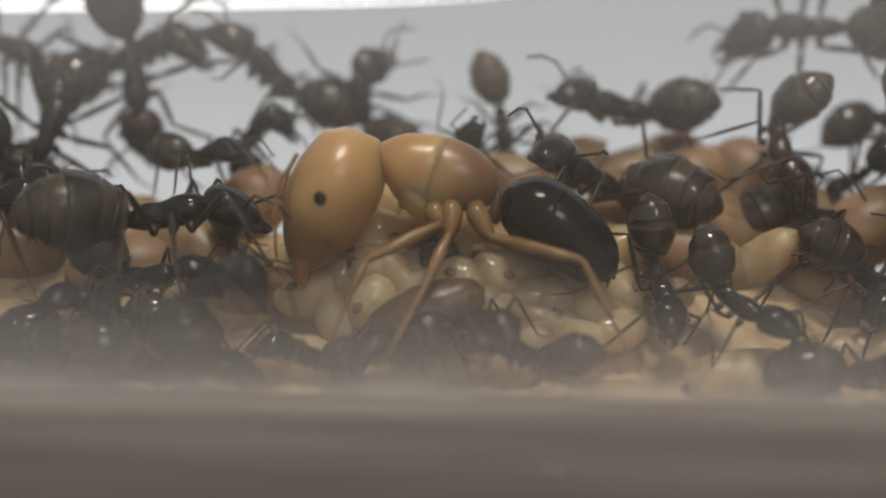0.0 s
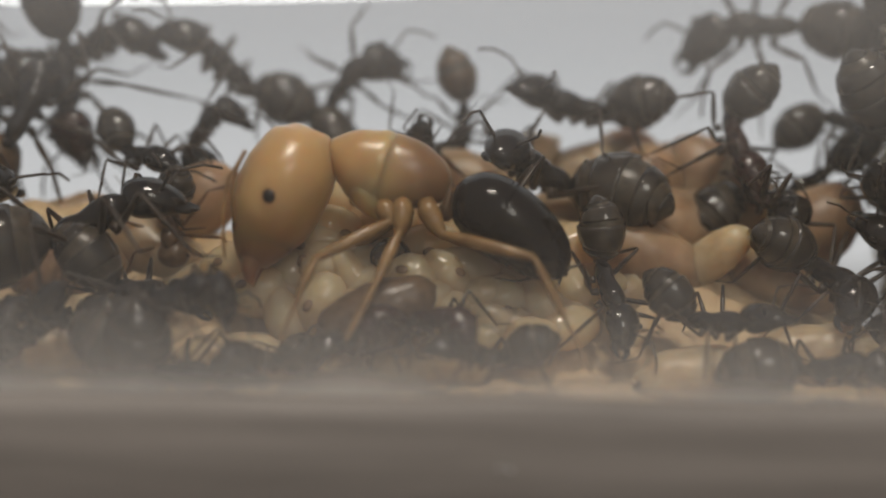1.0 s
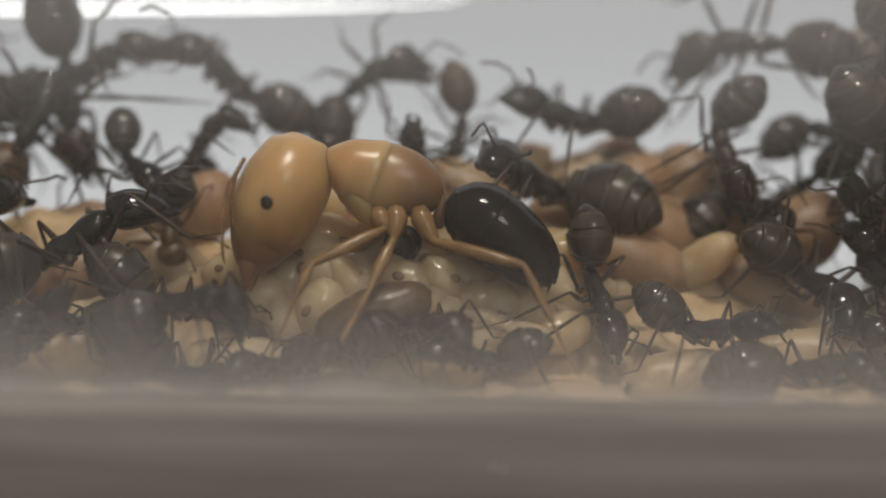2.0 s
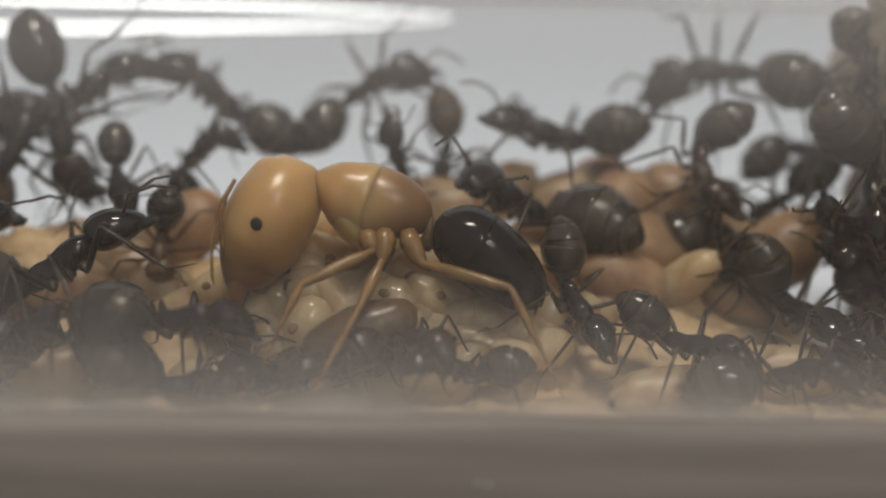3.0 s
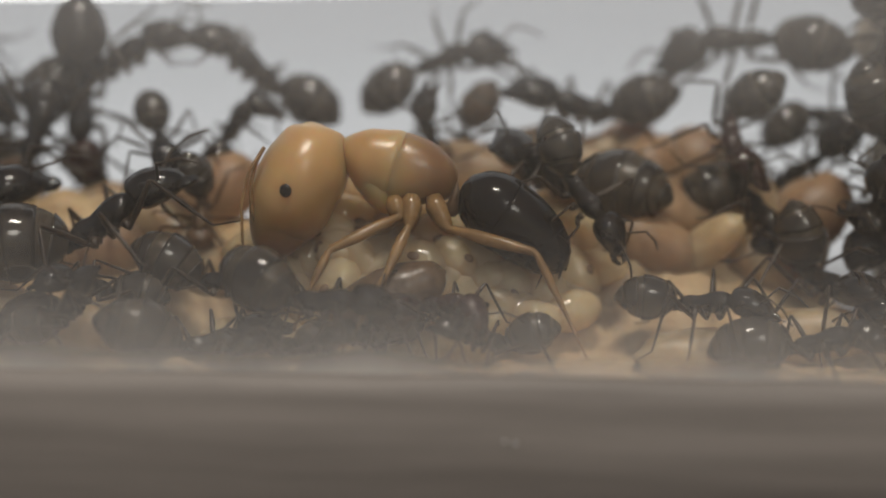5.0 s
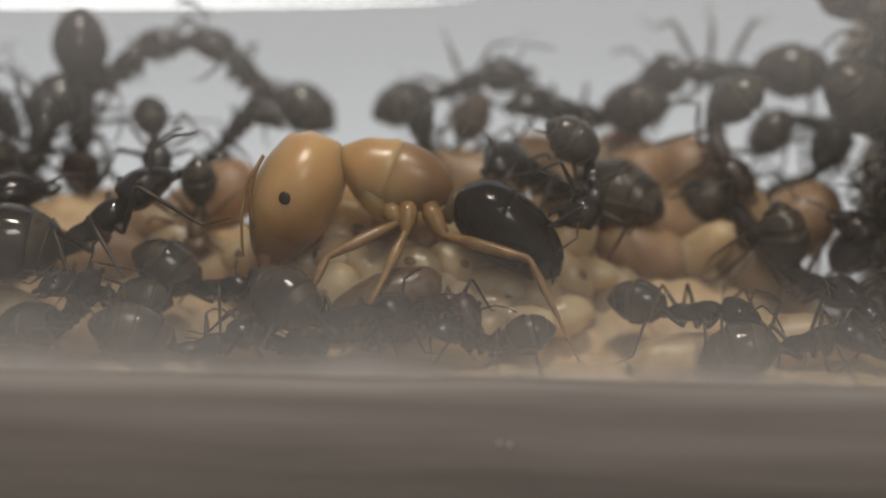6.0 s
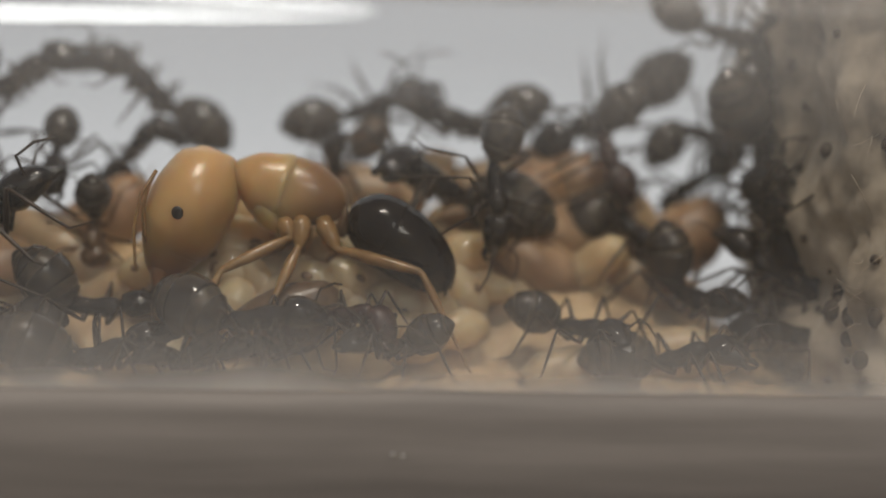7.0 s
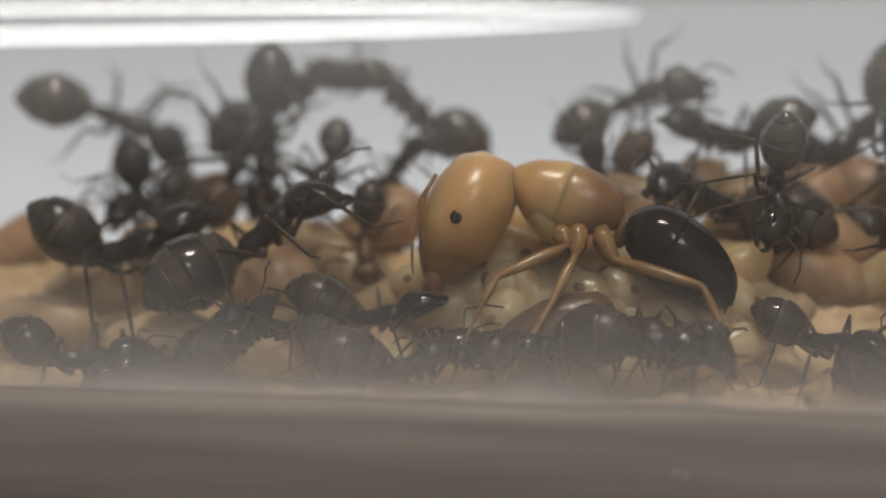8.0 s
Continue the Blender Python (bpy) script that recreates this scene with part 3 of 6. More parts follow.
def larva(x, y, z, length, thick, tilt, turn, seed):
    rng = random.Random(seed)
    secs = []
    for k in range(11):
        u = k / 10
        r = thick * max(0.12, math.sin(math.pi * (0.06 + u * 0.9)) ** 0.6) * (1.04 - 0.22 * u) * (1 + (0.014 if k % 2 else -0.014))
        a = (u - 0.5) * 1.1
        secs.append((length * 0.95 * math.sin(a), length * 0.3 * (1 - math.cos(a)), r, r))
    bm = loft(secs, 16, 3)
    ob = part("larva", bm, LARVA, None)
    if seed % 2 == 0:
        part("gut", ball((0.05, thick * 0.96 * (1 if seed % 4 else -1), 0.1), thick * 0.2, 12, 8, None, (1.2, 0.26, 0.85)), GUT, ob, "brown gut showing through the skin")
    ob.matrix_basis = at(x, y, z, rng.uniform(-20, 20), -tilt, turn)
    return tagged(ob, "glossy cream ant larva lying in the brood heap", "larva", group="ant larvae in the brood heap")


def litter_floor():
    bm = bmesh.new()
    nx, ny = 330, 84
    grid = []
    for i in range(nx + 1):
        x = -38 + 55 * i / nx
        row = []
        for j in range(ny + 1):
            y = -6.4 + 13.8 * j / ny
            hump = math.exp(-((y - 2.6) / 3.3) ** 2) * (5.5 + 0.6 * math.sin(x * 0.4 + 1))
            z = 0.12 + hump * max(0, 1 - max(0, x - 9) / 9) + 0.3 * noise.noise(Vector((x * 0.7, y * 0.7, 1))) * min(1, (y + 6.4)) + 0.16 * noise.noise(Vector((x * 2.2, y * 2.2, 5))) + 0.08 * noise.noise(Vector((x * 6, y * 6, 9)))
            row.append(bm.verts.new(mm(x, y, max(z, 0.03))))
        grid.append(row)
    for a, b in zip(grid, grid[1:]):
        for j in range(ny):
            bm.faces.new((a[j], b[j], b[j + 1], a[j + 1]))
    tagged(part("brood_litter", bm, LITTER, None), "tan crust of old silk and grit under the brood", "nest litter", kind="stuff")


def cotton_plug():
    bm = bmesh.new()
    ny, nz = 46, 46
    def px(y, z):
        p = Vector((y * 0.35, z * 0.35, 2.0))
        lump = noise.noise(p) * 0.9 + noise.noise(p * 2.7) * 0.45 + noise.noise(p * 7) * 0.16
        return 16.3 + 0.4 * abs(y) * 0.3 + lump - 0.03 * (z - 7) ** 2 * 0.3
    grid = [[None] * (nz + 1) for _ in range(ny + 1)]
    for i in range(ny + 1):
        for j in range(nz + 1):
            y, z = -7.3 + 14.6 * i / ny, 0.1 + 14.9 * j / nz
            grid[i][j] = bm.verts.new(mm(px(y, z), y, z))
    back = [[bm.verts.new(mm(32, -7.3 + 14.6 * i, 0.1 + 14.9 * j)) for j in (0, 1)] for i in (0, 1)]
    for i in range(ny):
        for j in range(nz):
            bm.faces.new((grid[i][j], grid[i + 1][j], grid[i + 1][j + 1], grid[i][j + 1]))
    bm.faces.new([grid[0][j] for j in range(nz + 1)] + [back[0][1], back[0][0]])
    bm.faces.new([grid[ny][j] for j in range(nz, -1, -1)] + [back[1][0], back[1][1]])
    bm.faces.new([grid[i][nz] for i in range(ny + 1)] + [back[1][1], back[0][1]])
    bm.faces.new([grid[i][0] for i in range(ny, -1, -1)] + [back[0][0], back[1][0]])
    plug = tagged(part("cotton_plug", bm, COTTON, None), "stained tan cotton plug closing the tube", "cotton plug")
    rng = random.Random(8)
    fib = bmesh.new()
    for _ in range(110):
        y, z = rng.uniform(-7, 7), rng.uniform(0.4, 14.6)
        p = Vector((px(y, z) - 0.02, y, z))
        d = Vector((rng.uniform(-0.7, 0.1), rng.uniform(-1, 1), rng.uniform(-1, 1))).normalized()
        c = Vector((rng.uniform(-0.5, 0.1), rng.uniform(-1, 1), rng.uniform(-1, 1)))
        limb([(*(p + d * s + c * s * s * 0.5), 0.013) for s in (0, 0.35, 0.7, 1.05)], 4, fib)
    part("fibres", fib, COTTON, plug)
    # the first 24 lie anywhere; the rest are massed low to darken the foot
    for k in range(90):
        y, z = rng.uniform(-6.8, 6), (rng.uniform(0.8, 14) if k < 24 else 0.3 + 5.2 * rng.random() ** 1.6)
        part("frass", ball((px(y, z), y, z), rng.uniform(0.12, 0.42), 9, 6, None, (0.6, 1, rng.uniform(0.6, 1))), SPECK, plug)


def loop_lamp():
    """A slim glowing loop behind the top of the tube, added in place of the glass's highlight band."""
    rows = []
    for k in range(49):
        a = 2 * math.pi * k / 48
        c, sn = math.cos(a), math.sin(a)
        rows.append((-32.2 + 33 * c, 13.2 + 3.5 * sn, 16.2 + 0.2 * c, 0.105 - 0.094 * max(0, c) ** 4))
    tagged(part("loop_lamp", limb(rows, 10), HIGHLIGHT_GLOW, None), "slim white glowing loop added for the highlight along the glass", "lamp")


litter_floor()
cotton_plug()
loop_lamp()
cocoon(7.15, 4.00, 6.83, 4.06, 1.44, 70, 10, COCOON_RED, "russet silk cocoon half buried in the brood heap")
cocoon(8.94, 5.00, 7.32, 4.15, 1.46, 50, -15, COCOON_RED, "russet silk cocoon half buried in the brood heap")
cocoon(8.44, 3.40, 5.57, 4.64, 1.63, -10, 20, COCOON_RED, "russet silk cocoon half buried in the brood heap")
cocoon(10.01, 4.40, 6.66, 3.66, 1.07, 80, 0, COCOON, "tan silk cocoon in the brood heap")
cocoon(7.14, 1.20, 4.54, 4.01, 1.16, -20, 10, COCOON_RED, "russet silk cocoon half buried in the brood heap")
cocoon(9.06, 0.80, 4.67, 2.98, 0.72, 35, -30, COCOON_PALE, "pale tan silk cocoon lying on the nest floor")
cocoon(5.51, 5.60, 7.86, 3.76, 1.10, 20, 10, COCOON, "tan silk cocoon in the brood heap")
cocoon(7.30, 6.20, 8.20, 3.36, 1.18, -30, 0, COCOON_RED, "russet silk cocoon half buried in the brood heap")
cocoon(2.53, 5.60, 7.94, 3.76, 1.10, 30, 10, COCOON_PALE, "pale tan silk cocoon lying on the nest floor")
cocoon(11.12, 3.60, 6.23, 3.81, 1.11, -50, 15, COCOON, "tan silk cocoon in the brood heap")
cocoon(8.12, -2.60, 0.90, 4.21, 1.01, 3, 6, COCOON_PALE, "pale tan silk cocoon lying on the nest floor")
cocoon(2.82, -0.80, 2.62, 4.59, 1.10, -8, 8, COCOON, "tan silk cocoon in the brood heap")
cocoon(5.48, 0.50, 2.56, 3.55, 0.85, 55, 0, COCOON, "tan silk cocoon in the brood heap")
cocoon(4.41, 1.80, 3.68, 4.27, 1.02, -30, 20, COCOON_PALE, "pale tan silk cocoon lying on the nest floor")
cocoon(-13.90, 3.40, 5.84, 3.16, 0.76, 15, 10, COCOON, "tan silk cocoon in the brood heap")
cocoon(-10.58, 1.50, 4.74, 5.05, 1.21, -28, -10, COCOON, "tan silk cocoon in the brood heap")
cocoon(-12.65, 1.00, 3.92, 4.79, 1.39, 8, 25, COCOON_RED, "russet silk cocoon half buried in the brood heap")
cocoon(-8.55, 0.50, 3.19, 4.34, 1.04, 20, -20, COCOON, "tan silk cocoon in the brood heap")
cocoon(-2.11, -3.40, 2.88, 3.85, 0.92, 22, 5, CALLOW, "dark brown cocoon lying under the amber ant")
cocoon(-6.50, -2.20, 1.12, 4.06, 0.98, -4, 15, COCOON_PALE, "pale tan silk cocoon lying on the nest floor")
cocoon(-0.40, -2.00, 1.17, 4.27, 1.03, 5, -10, COCOON_PALE, "pale tan silk cocoon lying on the nest floor")
cocoon(-12.42, -2.20, 1.42, 3.70, 0.89, 0, 12, COCOON_PALE, "pale tan silk cocoon lying on the nest floor")
cocoon(-16.84, 1.00, 4.67, 4.59, 1.33, -20, 15, COCOON_RED, "russet silk cocoon half buried in the brood heap")
cocoon(-19.80, 0.50, 3.46, 4.74, 1.14, 12, -15, COCOON, "tan silk cocoon in the brood heap")
cocoon(-16.29, -1.80, 1.90, 4.29, 1.03, 4, 10, COCOON_PALE, "pale tan silk cocoon lying on the nest floor")
cocoon(-20.93, -1.50, 2.39, 4.32, 1.04, -5, 0, COCOON, "tan silk cocoon in the brood heap")
cocoon(-23.01, 2.50, 5.41, 4.54, 1.32, 30, 10, COCOON_RED, "russet silk cocoon half buried in the brood heap")
cocoon(11.85, 1.50, 3.78, 4.04, 0.97, -20, 10, COCOON, "tan silk cocoon in the brood heap")
cocoon(12.01, -1.50, 1.64, 4.14, 0.99, 5, -10, COCOON_PALE, "pale tan silk cocoon lying on the nest floor")
cocoon(13.42, 3.50, 5.83, 3.80, 1.34, 40, 0, COCOON_RED, "russet silk cocoon half buried in the brood heap")
cocoon(-4.81, 4.00, 7.12, 5.13, 1.23, 10, 20, COCOON, "tan silk cocoon in the brood heap")
cocoon(0.32, 4.20, 7.19, 5.15, 1.24, -12, -10, COCOON, "tan silk cocoon in the brood heap")
cocoon(-9.49, 3.00, 5.99, 4.60, 1.33, 40, 0, COCOON_RED, "russet silk cocoon half buried in the brood heap")
cocoon(4.77, 3.60, 6.16, 4.66, 1.37, 30, 0, COCOON, "tan silk cocoon in the brood heap")
larva(-4.55, -1.00, 4.98, 2.28, 0.83, 1, -23, 0)
larva(-5.20, -0.65, 4.90, 2.07, 0.70, 67, -13, 1)
larva(-3.61, -1.40, 4.13, 2.57, 0.75, -3, 19, 2)
larva(-4.25, -1.05, 4.22, 1.87, 0.92, 10, 163, 3)
larva(-2.97, -1.60, 3.77, 2.52, 0.78, 47, 196, 4)
larva(-2.39, -1.25, 3.66, 2.49, 0.87, -44, 182, 5)
larva(-1.32, -2.00, 3.91, 2.31, 0.88, 7, 171, 6)
larva(-1.94, -1.65, 3.81, 2.22, 0.83, -68, 192, 7)
larva(0.03, -1.90, 3.96, 2.07, 0.78, -36, 15, 8)
larva(0.63, -1.55, 4.16, 2.31, 0.81, 20, 202, 9)
larva(-5.27, -1.20, 3.69, 2.20, 0.85, -65, 171, 10)
larva(-5.93, -0.85, 3.93, 2.31, 0.77, 11, -2, 11)
larva(0.88, -1.80, 3.31, 2.08, 0.77, -13, 165, 16)
larva(0.28, -1.45, 3.51, 1.90, 0.88, -15, 172, 17)
larva(-2.46, -0.90, 4.76, 2.01, 0.72, 65, -5, 18)
larva(-3.09, -0.55, 4.44, 2.44, 0.91, -24, 176, 19)
larva(-0.74, -0.80, 4.87, 2.45, 0.86, 18, 1, 20)
larva(-0.13, -0.45, 4.67, 2.05, 0.90, -1, 177, 21)
larva(-5.03, -0.20, 5.88, 2.31, 0.75, 34, 1, 22)
larva(-5.71, 0.15, 6.17, 1.95, 0.68, 60, 190, 23)
larva(-3.74, -0.50, 5.32, 2.56, 0.94, -14, 22, 24)
larva(-4.40, -0.15, 5.48, 2.18, 0.90, 62, 189, 25)
larva(-1.53, -2.10, 2.93, 2.10, 0.74, -53, 162, 26)
larva(-2.14, -1.75, 2.64, 2.45, 0.69, 61, 2, 27)
larva(-6.00, -0.80, 4.53, 2.27, 0.68, -40, 7, 28)
larva(-5.43, -0.45, 4.55, 2.06, 0.87, 64, 158, 29)
larva(1.27, -0.80, 4.32, 2.55, 0.85, 17, -9, 30)
larva(1.90, -0.45, 4.14, 2.57, 0.83, -55, 169, 31)
larva(-2.64, -2.20, 2.65, 1.99, 0.83, -40, -10, 32)
larva(-2.06, -1.85, 2.72, 2.43, 0.94, -38, 6, 33)
larva(-4.15, -1.90, 2.98, 2.31, 0.92, -58, 170, 34)
larva(-3.58, -1.55, 2.58, 2.04, 0.83, 38, 5, 35)
larva(0.14, -2.10, 2.67, 2.08, 0.91, -56, -23, 36)
larva(-0.46, -1.75, 2.33, 1.93, 0.70, -62, 7, 37)
larva(-2.03, -0.20, 5.63, 2.21, 0.77, 10, -3, 38)
larva(-2.67, 0.15, 6.02, 2.13, 0.79, 7, 171, 39)
larva(-3.43, 0.30, 6.30, 1.98, 0.77, -39, 10, 40)
larva(-2.83, 0.65, 6.56, 1.84, 0.88, -50, -23, 41)
larva(-0.48, 0.00, 5.94, 2.12, 0.85, 68, 195, 42)
larva(0.15, 0.35, 5.71, 2.44, 0.86, 40, -2, 43)
larva(0.70, -0.30, 5.08, 2.31, 0.90, 10, 199, 44)
larva(1.33, 0.05, 5.15, 2.15, 0.68, -15, 199, 45)
larva(-6.25, -1.60, 3.32, 2.28, 0.91, -13, 163, 46)
larva(-5.70, -1.25, 3.24, 2.51, 0.95, 25, 162, 47)
larva(-5.25, -2.00, 2.60, 2.18, 0.72, 65, 197, 48)
larva(-4.69, -1.65, 2.52, 1.92, 0.77, 66, 12, 49)
larva(-7.13, -0.90, 4.23, 2.38, 0.81, -10, 157, 50)
larva(-6.57, -0.55, 4.07, 2.24, 0.83, 26, -24, 51)
larva(1.82, -1.70, 3.04, 2.10, 0.92, -64, 18, 52)
larva(1.23, -1.35, 2.72, 2.20, 0.87, 2, 160, 53)
larva(2.31, -1.10, 3.77, 1.87, 0.90, 60, -19, 54)
larva(1.72, -0.75, 3.58, 2.26, 0.70, -55, 191, 55)
larva(3.42, -0.20, 4.33, 1.98, 0.70, -24, 4, 56)
larva(4.08, 0.15, 3.93, 2.30, 0.90, 30, 178, 57)
larva(4.23, 0.20, 4.92, 2.29, 0.95, 37, -1, 58)
larva(3.64, 0.55, 4.72, 2.21, 0.95, 35, 1, 59)
larva(2.96, -1.50, 3.04, 2.35, 0.90, 62, 164, 60)
larva(2.38, -1.15, 2.90, 2.32, 0.94, -32, -19, 61)
larva(4.17, -0.60, 3.58, 2.21, 0.82, 62, 192, 62)
larva(4.82, -0.25, 3.76, 2.38, 0.73, -2, -16, 63)
larva(3.77, -2.00, 2.33, 2.28, 0.77, -11, 197, 64)
larva(3.20, -1.65, 2.32, 2.37, 0.79, -2, -6, 65)
larva(-0.70, -2.20, 3.22, 1.86, 0.82, 27, -14, 66)
larva(-0.11, -1.85, 3.55, 2.27, 0.74, 53, 1, 67)
larva(-2.21, -1.70, 3.74, 2.58, 0.82, -18, 192, 68)
larva(-2.84, -1.35, 3.80, 2.46, 0.91, -63, 201, 69)
larva(-4.23, -1.20, 4.27, 1.89, 0.95, -59, 169, 70)
larva(-4.89, -0.85, 4.66, 2.51, 0.86, -53, -9, 71)
larva(-3.32, -0.90, 4.75, 2.02, 0.73, -4, -14, 72)
larva(-2.73, -0.55, 4.52, 2.31, 0.87, -61, 165, 73)
larva(1.43, -2.40, 2.25, 2.49, 0.77, 38, 21, 74)
larva(0.84, -2.05, 2.58, 2.44, 0.72, -3, 157, 75)
larva(2.52, -2.60, 2.00, 2.11, 0.85, 16, -24, 76)
larva(1.95, -2.25, 2.06, 2.08, 0.81, 54, -12, 77)


queen = queen_ant()
a1 = worker_ant("glossy black worker ant with slim gaster, on the back glass", 1.03, (10, 0, 0, 0), "black", "slim", 0, 1.1, head_tone="red")
a2 = worker_ant("glossy black worker ant with banded gaster, on the back glass", 0.92, (30, 0, 10, 0), "black", "fed", 1, 0.75, crouch=0.75)
a3 = worker_ant("glossy black worker ant with banded gaster, on the back glass", 0.94, (30, 0, 20, 0), "black", "fed", 2, 0.72, crouch=0.75)
a4 = worker_ant("glossy black worker ant with banded gaster, on the back glass", 0.87, (0, 0, 0, 0), "black", "fed", 3, 0.85, crouch=0.75)
a5 = worker_ant("glossy black worker ant with banded gaster, on the back glass", 1.03, (0, 0, 0, 0), "black", "fed", 4, 0.85, crouch=0.75)
a6 = worker_ant("glossy black worker ant with banded gaster, on the back glass", 0.91, (25, 0, -10, 0), "black", "fed", 5, 1.1, crouch=0.75)
a8 = worker_ant("glossy black worker ant with huge banded gaster, on the brood heap", 1.00, (20, 0, -10, 0), "black", "replete", 7, 1.1)
a9 = worker_ant("glossy black worker ant with banded gaster, on the brood heap", 0.72, (10, 0, 0, 0), "black", "fed", 8, 1.0)
a11 = worker_ant("worker ant with wet red-brown head and smoky gaster, on the brood", 0.80, (20, 0, 0, 0), "red", "fed", 9, 1.0)
a12 = worker_ant("glossy black worker ant with swollen banded gaster, on the brood heap", 0.82, (10, 0, 0, 0), "black", "banded", 10, 1.1)
a13 = worker_ant("glossy black worker ant with banded gaster, on the back glass", 0.76, (10, 0, 0, 0), "black", "fed", 11, 1.1, crouch=0.75)
a14 = worker_ant("glossy black worker ant with slim gaster, on the brood heap", 0.68, (0, 0, 0, 0), "black", "slim", 12, 1.1)
a15 = worker_ant("glossy black worker ant with smoky translucent gaster, beside the plug", 0.84, (0, 0, 0, 0), "black", "fed", 13, 1.0)
a16 = worker_ant("glossy black worker ant with slim gaster, beside the cotton plug", 0.75, (10, 0, 0, 0), "black", "slim", 14, 1.0)
a17 = worker_ant("glossy black worker ant with banded gaster, beside the cotton plug", 0.80, (0, 0, 0, 0), "black", "fed", 15, 0.8, crouch=0.75)
a18 = worker_ant("glossy black worker ant with slim gaster, on the back glass", 0.66, (20, 0, 0, 0), "black", "slim", 16, 1.1)
a19 = worker_ant("glossy black worker ant with huge banded gaster, on the brood heap", 0.96, (15, 0, 0, 0), "black", "replete", 17, 1.0)
a20 = worker_ant("glossy black worker ant with banded gaster, on the brood heap", 0.64, (25, 0, 0, 0), "black", "fed", 18, 1.1)
a21 = worker_ant("pale young worker ant with banded gaster, on the brood heap", 0.62, (10, 0, 0, 0), "callow", "fed", 19, 1.1)
a23 = worker_ant("glossy black worker ant with pale translucent gaster, on the back glass", 0.70, (10, 0, 0, 0), "black", "pale", 20, 0.8)
a24 = worker_ant("glossy black worker ant with slim gaster, on the back glass", 0.62, (10, 0, 0, 0), "black", "slim", 21, 1.1)
m1 = worker_ant("glossy black worker ant with swollen banded gaster, on the brood heap", 0.56, (10, 0, 0, 0), "black", "banded", 22, 1.0)
f1 = worker_ant("glossy black worker ant with huge banded gaster, behind misted glass", 0.74, (10, 0, -5, 0), "black", "replete", 23, 0.85, crouch=0.6)
f2 = worker_ant("glossy black worker ant with swollen banded gaster, behind misted glass", 0.58, (30, 0, 0, 0), "black", "banded", 24, 1.0, crouch=0.6)
f3 = worker_ant("glossy black worker ant with huge banded gaster, behind misted glass", 0.74, (10, 0, 0, 0), "black", "replete", 25, 0.6)
f4 = worker_ant("glossy black worker ant with thin pale bands, behind misted glass", 0.60, (0, 0, 0, 0), "black", "fed", 26, 1.0, crouch=0.6)
r1 = worker_ant("wet red-brown young worker ant beneath the amber ant", 0.62, (0, 0, 0, 0), "red", "ruddy", 45, 0.8)
f5 = worker_ant("glossy black worker ant with banded gaster, behind misted glass", 0.58, (10, 0, 0, 0), "black", "fed", 27, 1.0, crouch=0.6)
f6 = worker_ant("glossy black worker ant with huge banded gaster, behind misted glass", 0.70, (15, 0, 0, 0), "black", "replete", 29, 0.85, crouch=0.6)
f7 = worker_ant("glossy black worker ant with banded gaster, behind misted glass", 0.68, (45, 0, -5, 0), "black", "fed", 30, 1.0)
f8 = worker_ant("glossy black worker ant with slim gaster, beside the cotton plug", 0.75, (15, 0, 0, 0), "black", "slim", 31, 1.0, crouch=0.6)
f9 = worker_ant("glossy black worker ant with slim gaster, behind misted glass", 0.80, (15, 0, 0, 0), "black", "slim", 32, 0.8, crouch=0.6)
c1 = worker_ant("glossy black worker ant with huge banded gaster, beside the cotton plug", 0.90, (15, 0, 0, 0), "black", "replete", 33, 1.0)
c2 = worker_ant("glossy black worker ant with slim gaster, beside the cotton plug", 0.72, (10, 0, 0, 0), "black", "slim", 34, 1.1)
c3 = worker_ant("glossy black worker ant with slim gaster, beside the cotton plug", 0.68, (10, 0, 0, 0), "black", "slim", 35, 0.8, crouch=0.75)
h1 = worker_ant("glossy black worker ant with huge banded gaster, behind misted glass", 0.68, (10, 0, 0, 0), "black", "replete", 36, 1.0)
e1 = worker_ant("glossy black worker ant with banded gaster, on the back glass", 1.02, (15, 0, 0, 0), "black", "fed", 37, 0.8, crouch=0.75)
e2 = worker_ant("glossy black worker ant with thinly banded gaster, on the brood heap", 1.00, (0, 0, 0, 0), "black", "fed", 38, 1.0)
e3 = worker_ant("glossy black worker ant with slim gaster, on the brood heap", 0.70, (0, 0, 0, 0), "black", "slim", 39, 1.1)
e5 = worker_ant("glossy black worker ant with banded gaster, on the brood heap", 0.62, (10, 0, 0, 0), "black", "fed", 40, 1.0)
e6 = worker_ant("glossy black worker ant with banded gaster, behind misted glass", 0.72, (35, 0, 0, 0), "black", "fed", 41, 0.75, crouch=0.6)
e7 = worker_ant("glossy black worker ant with banded gaster, behind misted glass", 0.62, (10, 0, 0, 0), "black", "fed", 42, 1.0, crouch=0.6)
e8 = worker_ant("glossy black worker ant with pale translucent gaster, on the brood heap", 1.00, (10, 0, 0, 0), "black", "pale", 43, 1.1)
e9 = worker_ant("glossy black worker ant with banded gaster, on the brood heap", 0.80, (10, 0, 0, 0), "black", "fed", 44, 1.1)


def grime():
    """Two bright grains on the outside of the glass foot."""
    for x, z in ((1.42, -0.85), (1.72, -0.9)):
        ob = part("grain", ball((x, -8.97, z), 0.045, 8, 6), MENISCUS, None)
        tagged(ob, "tiny pale grain stuck to the glass foot", "grain")


grime()


def joint(ant, name):
    """The part of an ant of that name."""
    return [c for c in ant.children if c.name.split(".")[0] == name][0]


